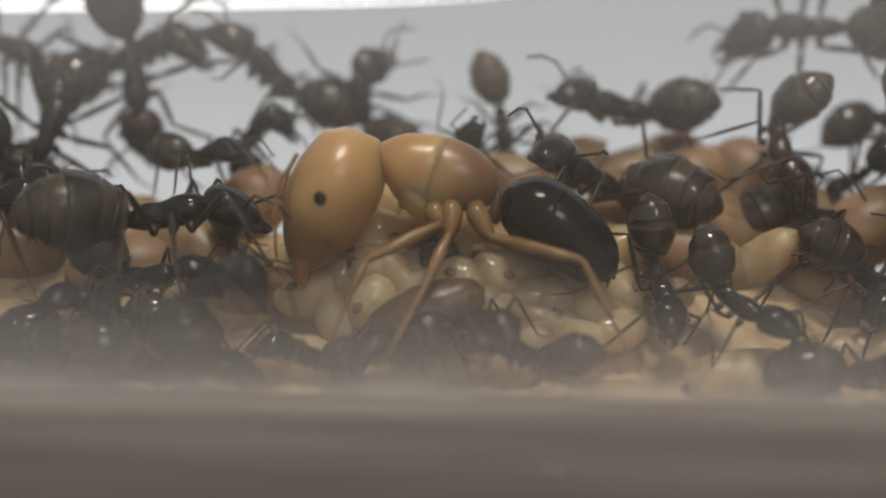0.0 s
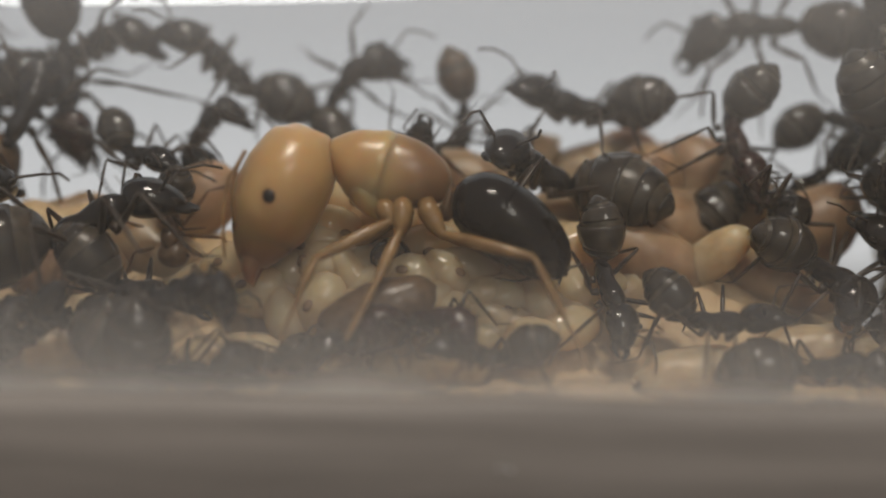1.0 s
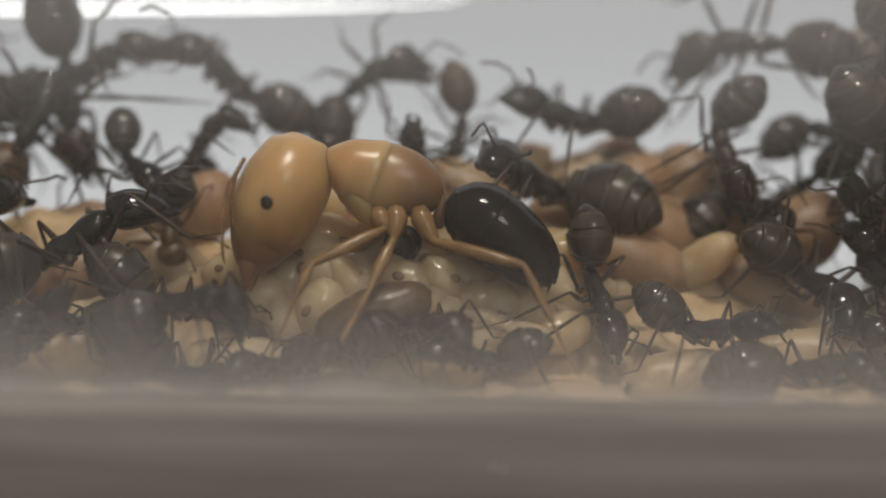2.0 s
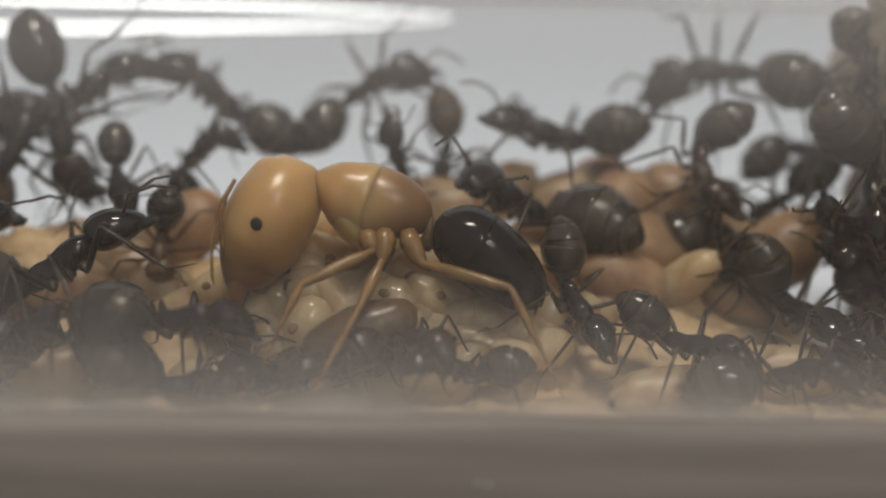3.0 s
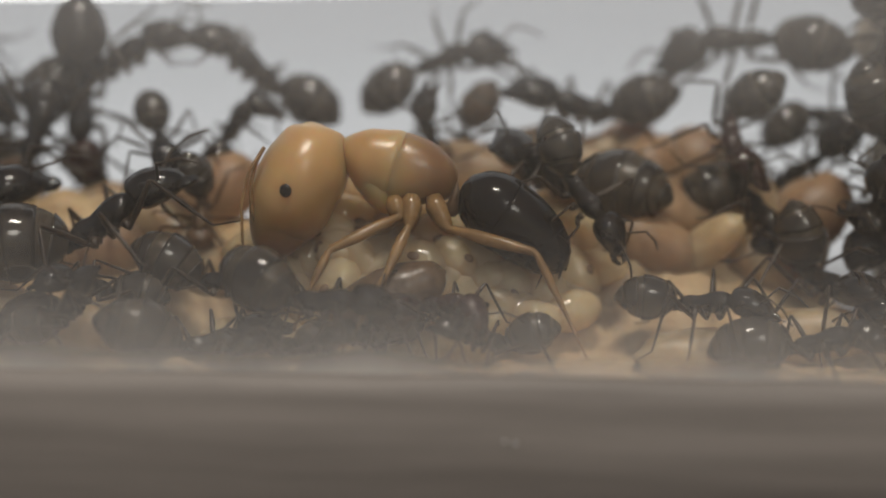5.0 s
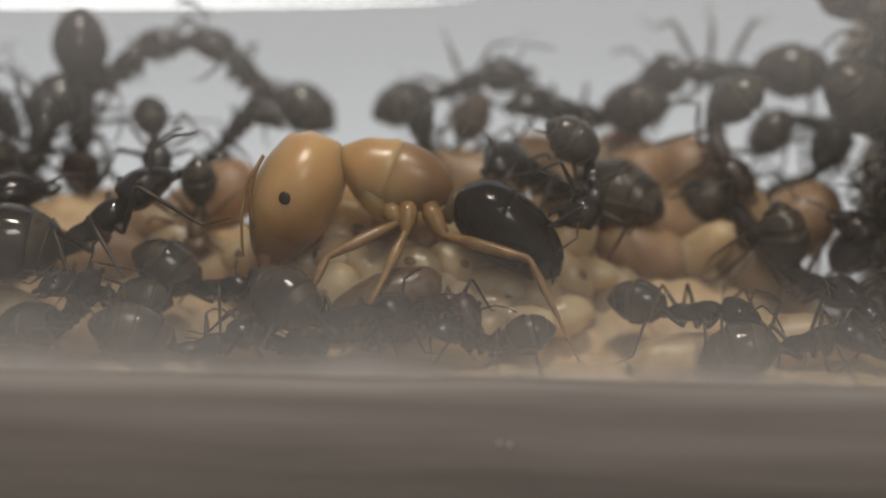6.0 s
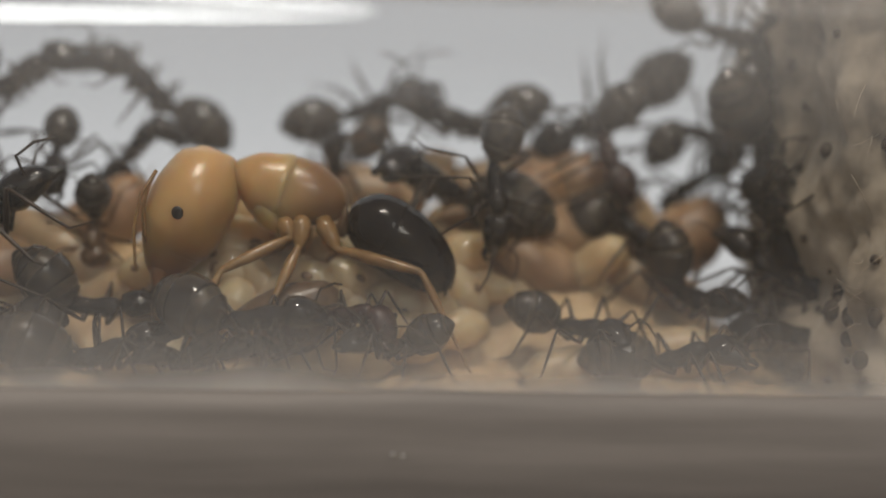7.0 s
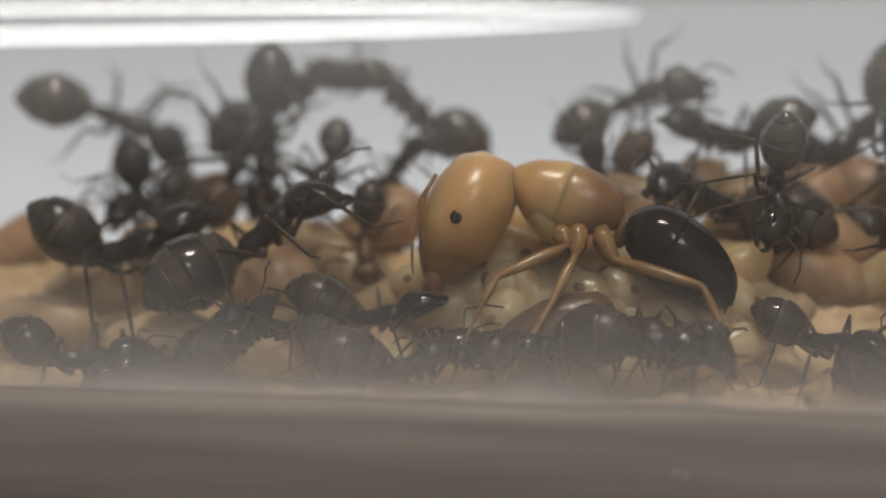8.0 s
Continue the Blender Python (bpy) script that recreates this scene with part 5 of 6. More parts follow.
    walk(a15, [
        (0, at(12.54, -0.77, 3.94, 4.6, 30.6, -63.1)),
        (1.5, at(12.75, -0.76, 4.11, 8.6, 26.1, -53.7)),
        (3.5, at(12.63, -0.76, 3.51, 7.3, 30.2, -57.2)),
        (4.5, at(12.81, -0.77, 3.36, 6.9, 27.2, -57.8)),
        (6, at(12.56, -0.77, 3.65, 7.9, 29.0, -55.6)),
        (7, at(12.47, -0.78, 3.57, 10.0, 26.5, -54.9)),
        (8, at(12.47, -0.78, 3.57, 10.0, 26.5, -54.9))])
    walk(joint(a15, "head"), [
        (0, at(1.25, 0, 0.25, -3.0, 4.3, -70.4)),
        (1.5, at(1.25, 0, 0.25, -4.1, 10.1, -43.9)),
        (3.5, at(1.25, 0, 0.25, 7.7, -35.1, -24.2)),
        (4.5, at(1.25, 0, 0.25, 8.0, -42.9, -20.3)),
        (6, at(1.25, 0, 0.25, 5.4, -36.4, -16.3)),
        (7, at(1.25, 0, 0.25, 4.4, -46.8, -10.1)),
        (8, at(1.25, 0, 0.25, 4.4, -46.8, -10.1))])
    walk(joint(a15, "gaster"), [
        (0, at(-1.6, 0, -0.1, 21.2, 28.5, 72.9)),
        (1.5, at(-1.6, 0, -0.1, 19.7, 26.3, 73.2)),
        (3.5, at(-1.6, 0, -0.1, 31.8, 68.3, 45.6)),
        (4.5, at(-1.6, 0, -0.1, 26.1, 71.4, 35.7)),
        (6, at(-1.6, 0, -0.1, 25.8, 71.5, 35.3)),
        (7, at(-1.6, 0, -0.1, 14.6, 74.1, 19.2)),
        (8, at(-1.6, 0, -0.1, 14.6, 74.1, 19.2))])
    walk(a16, [
        (0, at(15.54, -0.59, 4.60, -54.7, -33.6, 171.9)),
        (7, at(15.54, -0.59, 4.60, -54.7, -33.6, 171.9)),
        (8, at(15.54, -0.59, 4.60, -54.7, -33.6, 171.9))])
    walk(joint(a16, "head"), [
        (0, at(1.25, 0, 0.25, -0.8, 5.4, -17.8)),
        (7, at(1.25, 0, 0.25, -0.8, 5.4, -17.8)),
        (8, at(1.25, 0, 0.25, -0.8, 5.4, -17.8))])
    walk(joint(a16, "gaster"), [
        (0, at(-1.6, 0, -0.1, 3.2, 19.9, 17.9)),
        (7, at(-1.6, 0, -0.1, 3.2, 19.9, 17.9)),
        (8, at(-1.6, 0, -0.1, 3.2, 19.9, 17.9))])
    walk(a17, [
        (0, at(15.51, 2.64, 13.01, 57.0, 22.7, -35.0)),
        (1.5, at(17.46, 2.65, 13.03, 55.8, 27.2, -36.6)),
        (3.5, at(17.01, 2.64, 12.92, 52.4, 34.6, -38.3)),
        (4.5, at(16.88, 2.64, 12.91, 52.7, 34.2, -37.3)),
        (6, at(16.30, 2.61, 13.29, 54.5, 34.8, -34.6)),
        (7, at(14.74, 2.61, 13.81, 65.3, 21.9, -26.8)),
        (8, at(14.74, 2.61, 13.81, 65.3, 21.9, -26.8))])
    walk(joint(a17, "head"), [
        (0, at(1.25, 0, 0.25, -6.6, 74.1, -8.7)),
        (1.5, at(1.25, 0, 0.25, -29.6, 74.5, -38.3)),
        (3.5, at(1.25, 0, 0.25, -28.6, 77.7, -35.1)),
        (4.5, at(1.25, 0, 0.25, -29.1, 77.6, -35.8)),
        (6, at(1.25, 0, 0.25, -42.1, 71.9, -55.9)),
        (7, at(1.25, 0, 0.25, 0.6, 18.9, 3.7)),
        (8, at(1.25, 0, 0.25, 0.6, 18.9, 3.7))])
    walk(joint(a17, "gaster"), [
        (0, at(-1.6, 0, -0.1, 11.2, 74.5, 14.7)),
        (1.5, at(-1.6, 0, -0.1, 35.3, 63.6, 54.4)),
        (3.5, at(-1.6, 0, -0.1, 34.9, 64.6, 52.8)),
        (4.5, at(-1.6, 0, -0.1, 35.1, 64.3, 53.4)),
        (6, at(-1.6, 0, -0.1, 10.9, 45.5, 25.6)),
        (7, at(-1.6, 0, -0.1, -0.4, 19.7, -2.5)),
        (8, at(-1.6, 0, -0.1, -0.4, 19.7, -2.5))])
    walk(a18, [
        (0, at(-9.02, 3.80, 9.21, 34.7, -43.0, -25.5)),
        (1.5, at(-9.01, 3.77, 9.25, 30.4, -46.7, -21.1)),
        (3.5, at(-8.70, 3.78, 9.36, 26.5, -43.0, -14.0)),
        (4.5, at(-8.55, 3.79, 9.14, 30.6, -49.3, -19.9)),
        (6, at(-8.61, 3.77, 9.11, 29.5, -43.4, -18.7)),
        (7, at(-8.37, 3.79, 9.17, 28.3, -43.5, -20.0)),
        (8, at(-8.42, 3.78, 9.12, 33.9, -42.6, -18.0))])
    walk(joint(a18, "head"), [
        (0, at(1.25, 0, 0.25, -34.0, 76.4, -42.5)),
        (1.5, at(1.25, 0, 0.25, 0.9, 65.9, 1.3)),
        (3.5, at(1.25, 0, 0.25, -3.9, 60.1, -6.7)),
        (4.5, at(1.25, 0, 0.25, -6.3, 61.2, -10.5)),
        (6, at(1.25, 0, 0.25, -2.3, 57.8, -4.2)),
        (7, at(1.25, 0, 0.25, -9.6, 65.3, -14.8)),
        (8, at(1.25, 0, 0.25, -11.3, 63.3, -18.2))])
    walk(joint(a18, "gaster"), [
        (0, at(-1.6, 0, -0.1, -35.4, -63.6, 54.5)),
        (1.5, at(-1.6, 0, -0.1, 3.2, -75.0, -4.1)),
        (3.5, at(-1.6, 0, -0.1, -3.1, -46.3, 7.2)),
        (4.5, at(-1.6, 0, -0.1, -3.1, -37.0, 9.3)),
        (6, at(-1.6, 0, -0.1, -3.4, -46.5, 8.0)),
        (7, at(-1.6, 0, -0.1, -4.7, -35.3, 14.8)),
        (8, at(-1.6, 0, -0.1, -9.3, -48.3, 20.5))])
    walk(a19, [
        (0, at(-10.56, -2.40, 5.92, 8.7, -6.6, 10.5)),
        (1.5, at(-11.66, -2.39, 5.41, 8.4, -27.5, 8.2)),
        (3.5, at(-12.13, -2.38, 4.95, 9.3, -31.2, 7.6)),
        (4.5, at(-11.82, -2.38, 5.17, 9.6, -30.9, 4.6)),
        (6, at(-12.22, -2.39, 5.16, 8.2, -32.5, 11.0)),
        (7, at(-12.48, -2.38, 5.52, 10.4, -40.0, 3.3)),
        (8, at(-12.32, -2.39, 5.90, 12.0, -37.7, 8.5))])
    walk(joint(a19, "head"), [
        (0, at(1.25, 0, 0.25, -2.6, 12.6, -23.5)),
        (1.5, at(1.25, 0, 0.25, -0.5, 15.9, -3.5)),
        (3.5, at(1.25, 0, 0.25, 0.0, -3.9, -1.2)),
        (4.5, at(1.25, 0, 0.25, -0.3, 2.8, -13.8)),
        (6, at(1.25, 0, 0.25, -0.6, -10.0, 7.4)),
        (7, at(1.25, 0, 0.25, 0.6, -7.2, -10.1)),
        (8, at(1.25, 0, 0.25, -3.2, 12.5, -28.9))])
    walk(joint(a19, "gaster"), [
        (0, at(-1.6, 0, -0.1, 1.6, 10.7, 16.9)),
        (1.5, at(-1.6, 0, -0.1, 0.3, 9.2, 3.7)),
        (3.5, at(-1.6, 0, -0.1, 0.5, 34.3, 1.5)),
        (4.5, at(-1.6, 0, -0.1, 2.2, 25.4, 9.7)),
        (6, at(-1.6, 0, -0.1, -2.8, 35.1, -9.0)),
        (7, at(-1.6, 0, -0.1, 3.0, 35.2, 9.6)),
        (8, at(-1.6, 0, -0.1, 2.1, 13.2, 17.7))])
    walk(a20, [
        (0, at(-10.41, 1.78, 8.10, 17.0, -3.5, -39.4)),
        (1.5, at(-11.19, 1.78, 7.93, 15.3, 24.3, -45.8)),
        (3.5, at(-11.36, 1.78, 8.16, 8.0, 35.3, -69.8)),
        (4.5, at(-10.93, 1.77, 8.15, 9.4, 31.7, -65.1)),
        (6, at(-11.28, 1.74, 8.32, 7.5, 33.6, -71.7)),
        (7, at(-11.11, 1.77, 8.28, 5.2, 33.8, -82.6)),
        (8, at(-11.16, 1.77, 8.42, -1.2, 29.1, -88.3))])
    walk(joint(a20, "head"), [
        (0, at(1.25, 0, 0.25, -0.6, 7.0, -9.2)),
        (1.5, at(1.25, 0, 0.25, -0.2, -1.9, 13.4)),
        (3.5, at(1.25, 0, 0.25, 0.3, 10.4, 3.2)),
        (4.5, at(1.25, 0, 0.25, -0.0, 15.4, -0.1)),
        (6, at(1.25, 0, 0.25, -0.4, 21.5, -1.9)),
        (7, at(1.25, 0, 0.25, 0.6, 13.8, 4.7)),
        (8, at(1.25, 0, 0.25, 0.1, 14.5, 0.7))])
    walk(joint(a20, "gaster"), [
        (0, at(-1.6, 0, -0.1, 2.3, 20.8, 12.4)),
        (1.5, at(-1.6, 0, -0.1, -6.6, 34.2, -21.1)),
        (3.5, at(-1.6, 0, -0.1, -1.1, 25.1, -5.0)),
        (4.5, at(-1.6, 0, -0.1, 0.1, 21.2, 0.3)),
        (6, at(-1.6, 0, -0.1, 0.3, 7.1, 4.3)),
        (7, at(-1.6, 0, -0.1, -1.6, 22.2, -8.0)),
        (8, at(-1.6, 0, -0.1, -0.3, 27.1, -1.2))])
    walk(a21, [
        (0, at(-9.06, 0.42, 4.47, 24.5, 64.4, -59.4)),
        (1.5, at(-9.55, 0.43, 5.57, -2.1, 64.9, -93.7)),
        (3.5, at(-9.41, 0.43, 5.69, -4.7, 63.3, -95.9)),
        (4.5, at(-9.15, 0.43, 5.60, 6.7, 65.1, -82.3)),
        (6, at(-9.37, 0.42, 5.37, -3.1, 65.8, -93.9)),
        (7, at(-9.36, 0.44, 5.57, 6.7, 66.8, -86.7)),
        (8, at(-9.41, 0.41, 5.45, 3.1, 68.8, -79.6))])
    walk(joint(a21, "head"), [
        (0, at(1.25, 0, 0.25, 9.5, 79.8, 11.4)),
        (1.5, at(1.25, 0, 0.25, 39.8, 73.8, 51.4)),
        (3.5, at(1.25, 0, 0.25, 30.8, 77.3, 38.0)),
        (4.5, at(1.25, 0, 0.25, -37.4, 75.1, -47.5)),
        (6, at(1.25, 0, 0.25, 4.1, 80.0, 4.9)),
        (7, at(1.25, 0, 0.25, 17.9, 79.2, 21.5)),
        (8, at(1.25, 0, 0.25, 10.2, 63.8, 16.4))])
    walk(joint(a21, "gaster"), [
        (0, at(-1.6, 0, -0.1, -2.8, 61.4, -4.8)),
        (1.5, at(-1.6, 0, -0.1, -29.6, 66.7, -43.8)),
        (3.5, at(-1.6, 0, -0.1, -24.6, 71.9, -33.5)),
        (4.5, at(-1.6, 0, -0.1, 31.3, 68.7, 44.7)),
        (6, at(-1.6, 0, -0.1, -1.0, 59.6, -1.7)),
        (7, at(-1.6, 0, -0.1, -17.8, 73.6, -23.7)),
        (8, at(-1.6, 0, -0.1, -7.0, 48.0, -15.6))])
    walk(a23, [
        (0, at(0.22, 5.20, 9.46, 37.0, 74.5, -48.9)),
        (1.5, at(0.53, 5.20, 9.42, -26.7, 75.6, -119.2)),
        (3.5, at(0.43, 5.21, 8.93, -44.3, 69.7, -137.7)),
        (4.5, at(0.04, 5.20, 8.37, -54.2, 64.1, -149.0)),
        (6, at(-0.12, 5.20, 8.03, -49.8, 62.8, -143.9)),
        (7, at(-0.31, 5.19, 7.90, -45.9, 63.5, -143.4)),
        (8, at(-0.68, 5.19, 7.86, -61.2, 56.3, -150.2))])
    walk(joint(a23, "head"), [
        (0, at(1.25, 0, 0.25, -7.6, 36.7, -22.7)),
        (1.5, at(1.25, 0, 0.25, -13.0, 39.5, -35.2)),
        (3.5, at(1.25, 0, 0.25, -12.5, 43.5, -30.8)),
        (4.5, at(1.25, 0, 0.25, 8.9, 39.1, 24.6)),
        (6, at(1.25, 0, 0.25, 12.8, 66.2, 19.6)),
        (7, at(1.25, 0, 0.25, 37.0, 55.2, 65.3)),
        (8, at(1.25, 0, 0.25, 38.9, 65.9, 57.2))])
    walk(joint(a23, "gaster"), [
        (0, at(-1.6, 0, -0.1, 2.7, 21.4, 14.4)),
        (1.5, at(-1.6, 0, -0.1, 6.8, 28.7, 26.1)),
        (3.5, at(-1.6, 0, -0.1, 7.2, 32.8, 24.0)),
        (4.5, at(-1.6, 0, -0.1, -2.2, 20.4, -12.4)),
        (6, at(-1.6, 0, -0.1, -2.6, 35.9, -8.1)),
        (7, at(-1.6, 0, -0.1, -4.7, 23.8, -22.0)),
        (8, at(-1.6, 0, -0.1, -5.7, 34.0, -18.4))])
    walk(a24, [
        (0, at(-0.87, 3.41, 8.20, 155.8, -51.7, -107.2)),
        (1.5, at(-0.76, 3.41, 8.06, 173.0, -49.7, -119.8)),
        (3.5, at(-1.24, 3.40, 9.09, -176.0, -64.2, -125.2)),
        (4.5, at(-1.12, 3.40, 8.82, 179.8, -61.8, -122.1)),
        (6, at(-1.08, 3.41, 8.39, 166.3, -55.3, -114.2)),
        (7, at(-0.65, 3.41, 8.19, 141.2, -57.2, -100.8)),
        (8, at(-0.90, 3.41, 8.35, -175.0, -52.4, -117.7))])
    walk(joint(a24, "head"), [
        (0, at(1.25, 0, 0.25, 3.4, -10.2, -36.2)),
        (1.5, at(1.25, 0, 0.25, 3.2, -13.3, -26.6)),
        (3.5, at(1.25, 0, 0.25, -0.3, 10.8, -2.7)),
        (4.5, at(1.25, 0, 0.25, -1.2, 8.6, -15.9)),
        (6, at(1.25, 0, 0.25, 1.0, -4.5, -25.4)),
        (7, at(1.25, 0, 0.25, 1.7, -6.4, -29.5)),
        (8, at(1.25, 0, 0.25, 3.4, -14.5, -26.1))])
    walk(joint(a24, "gaster"), [
        (0, at(-1.6, 0, -0.1, 14.0, 33.1, 45.0)),
        (1.5, at(-1.6, 0, -0.1, 13.3, 39.5, 36.0)),
        (3.5, at(-1.6, 0, -0.1, 0.4, 14.4, 3.5)),
        (4.5, at(-1.6, 0, -0.1, 2.4, 14.9, 18.5)),
        (6, at(-1.6, 0, -0.1, 9.2, 30.4, 33.1)),
        (7, at(-1.6, 0, -0.1, 9.4, 29.3, 34.8)),
        (8, at(-1.6, 0, -0.1, 10.3, 36.5, 30.4))])
    walk(m1, [
        (0, at(-1.03, -0.17, 4.46, 8.4, 4.0, 61.3)),
        (1, at(-1.09, -0.17, 4.24, 8.2, 7.6, 62.8)),
        (1.5, at(-0.90, -0.17, 4.34, 8.2, 13.0, 64.1)),
        (3, at(-0.20, 1.82, 5.78, 8.7, 1.1, 59.6)),
        (4.5, at(-0.61, 2.30, 5.18, 10.6, 9.2, 53.7)),
        (8, at(-0.61, 2.30, 5.18, 10.6, 9.2, 53.7))])
    walk(f1, [
        (0, at(-9.72, -4.60, 1.12, 16.1, 0.1, 5.0)),
        (1.5, at(-7.59, -4.60, 0.96, 15.8, 6.5, -0.9)),
        (3.5, at(-7.32, -4.61, 1.37, 15.6, -5.6, 12.2)),
        (4.5, at(-7.55, -4.60, 1.35, 15.2, -5.5, 12.3)),
        (6, at(-8.06, -4.61, 1.25, 15.2, -8.2, 12.8)),
        (7, at(-7.93, -4.60, 1.54, 15.7, -9.0, 10.9)),
        (8, at(-6.69, -4.60, 1.58, 17.0, -13.1, 10.3))])
    walk(joint(f1, "head"), [
        (0, at(1.25, 0, 0.25, 0.1, 1.2, 8.3)),
        (1.5, at(1.25, 0, 0.25, -0.7, -10.5, 7.6)),
        (3.5, at(1.25, 0, 0.25, -1.1, -21.3, 6.0)),
        (4.5, at(1.25, 0, 0.25, -0.4, -13.3, 3.1)),
        (6, at(1.25, 0, 0.25, -1.3, -20.7, 7.0)),
        (7, at(1.25, 0, 0.25, -1.5, -16.3, 10.3)),
        (8, at(1.25, 0, 0.25, -1.2, -19.2, 7.0))])
    walk(joint(f1, "gaster"), [
        (0, at(-1.6, 0, -0.1, -1.9, 24.8, -8.8)),
        (1.5, at(-1.6, 0, -0.1, -1.7, 32.3, -5.8)),
        (3.5, at(-1.6, 0, -0.1, -1.6, 34.6, -5.2)),
        (4.5, at(-1.6, 0, -0.1, -0.7, 28.7, -2.7)),
        (6, at(-1.6, 0, -0.1, -1.9, 34.2, -6.1)),
        (7, at(-1.6, 0, -0.1, -2.6, 31.3, -9.1)),
        (8, at(-1.6, 0, -0.1, -1.8, 33.0, -6.1))])
    walk(f2, [
        (0, at(-5.84, -4.42, 1.68, -11.2, -15.2, -129.2)),
        (1.5, at(-5.51, -4.42, 1.40, -8.1, -4.7, -123.4)),
        (3.5, at(-5.37, -4.40, 1.33, -9.2, 2.1, -126.9)),
        (4.5, at(-5.47, -4.41, 1.21, -9.3, 0.8, -128.4)),
        (6, at(-5.95, -4.42, 1.60, -9.4, -19.4, -123.7)),
        (7, at(-5.68, -4.44, 1.45, -5.8, -6.5, -116.6)),
        (8, at(-5.19, -4.41, 1.86, -12.4, -5.0, -131.3))])
    walk(joint(f2, "head"), [
        (0, at(1.25, 0, 0.25, -0.2, 12.2, -2.0)),
        (1.5, at(1.25, 0, 0.25, 0.2, 4.3, 5.9)),
        (3.5, at(1.25, 0, 0.25, 0.0, 0.1, 1.3)),
        (4.5, at(1.25, 0, 0.25, 0.0, 3.9, 1.1)),
        (6, at(1.25, 0, 0.25, 0.7, 11.3, 6.7)),
        (7, at(1.25, 0, 0.25, -0.1, 1.7, -3.7)),
        (8, at(1.25, 0, 0.25, -0.2, 3.1, -5.7))])
    walk(joint(f2, "gaster"), [
        (0, at(-1.6, 0, -0.1, 0.2, 9.2, 2.0)),
        (1.5, at(-1.6, 0, -0.1, -1.0, 18.0, -6.2)),
        (3.5, at(-1.6, 0, -0.1, -0.2, 20.2, -1.3)),
        (4.5, at(-1.6, 0, -0.1, -0.2, 16.6, -1.0)),
        (6, at(-1.6, 0, -0.1, -0.6, 10.5, -7.0)),
        (7, at(-1.6, 0, -0.1, 1.3, 27.2, 5.2)),
        (8, at(-1.6, 0, -0.1, 0.9, 18.3, 5.7))])
    walk(f3, [
        (0, at(-8.36, -5.82, 3.86, 18.4, -28.7, -4.7)),
        (1.5, at(-7.52, -5.83, 3.41, 16.0, -11.8, -1.7)),
        (3.5, at(-7.29, -5.79, 3.40, 16.1, 0.8, -0.7)),
        (4.5, at(-5.09, -5.80, 3.09, 15.8, 5.3, -1.7)),
        (6, at(-3.26, -5.81, 2.42, 15.8, -1.8, -2.9)),
        (7, at(-2.90, -5.81, 2.84, 16.5, -3.5, -3.0)),
        (8, at(1.36, -5.81, 2.56, 16.7, 5.7, -3.0))])
    walk(joint(f3, "head"), [
        (0, at(1.25, 0, 0.25, 31.0, 77.2, 38.3)),
        (1.5, at(1.25, 0, 0.25, 40.4, 73.4, 52.6)),
        (3.5, at(1.25, 0, 0.25, 2.8, 13.2, 24.2)),
        (4.5, at(1.25, 0, 0.25, 2.7, 11.0, 27.9)),
        (6, at(1.25, 0, 0.25, 0.6, 2.6, 26.8)),
        (7, at(1.25, 0, 0.25, 1.8, 8.1, 25.5)),
        (8, at(1.25, 0, 0.25, 4.4, 28.4, 17.4))])
    walk(joint(f3, "gaster"), [
        (0, at(-1.6, 0, -0.1, 27.0, -71.0, -37.2)),
        (1.5, at(-1.6, 0, -0.1, 14.1, -50.5, -29.4)),
        (3.5, at(-1.6, 0, -0.1, -1.1, 5.8, -21.1)),
        (4.5, at(-1.6, 0, -0.1, -2.3, 10.7, -24.5)),
        (6, at(-1.6, 0, -0.1, -5.8, 19.4, -32.8)),
        (7, at(-1.6, 0, -0.1, -3.9, 13.7, -31.7)),
        (8, at(-1.6, 0, -0.1, 3.0, -15.1, -22.7))])
    walk(f4, [
        (0, at(0.80, -4.89, 1.86, -15.8, -14.7, -157.6)),
        (1.5, at(1.05, -4.89, 1.71, -14.1, -5.7, -155.3)),
        (3.5, at(0.80, -4.89, 2.00, -15.2, -10.3, -156.7)),
        (4.5, at(0.87, -4.89, 1.65, -14.7, -10.9, -155.4)),
        (6, at(0.92, -4.89, 1.71, -14.7, -9.3, -157.1)),
        (7, at(1.26, -4.87, 1.99, -14.0, -4.4, -153.0)),
        (8, at(1.11, -4.88, 2.16, -16.1, -7.4, -154.9))])
    walk(joint(f4, "head"), [
        (0, at(1.25, 0, 0.25, 0.1, 0.8, 18.0)),
        (1.5, at(1.25, 0, 0.25, -2.0, -10.6, 21.2)),
        (3.5, at(1.25, 0, 0.25, 1.0, 5.1, 22.0)),
        (4.5, at(1.25, 0, 0.25, -1.4, -8.0, 20.1)),
        (6, at(1.25, 0, 0.25, -1.8, -11.1, 18.3)),
        (7, at(1.25, 0, 0.25, -0.8, -4.0, 22.0)),
        (8, at(1.25, 0, 0.25, -2.2, -14.4, 17.6))])
    walk(joint(f4, "gaster"), [
        (0, at(-1.6, 0, -0.1, -8.7, 31.8, -30.0)),
        (1.5, at(-1.6, 0, -0.1, -11.8, 41.1, -31.0)),
        (3.5, at(-1.6, 0, -0.1, -6.8, 23.0, -32.5)),
        (4.5, at(-1.6, 0, -0.1, -12.6, 40.9, -33.1)),
        (6, at(-1.6, 0, -0.1, -9.1, 39.1, -25.2)),
        (7, at(-1.6, 0, -0.1, -20.5, 46.5, -45.6)),
        (8, at(-1.6, 0, -0.1, -21.0, 55.3, -39.0))])
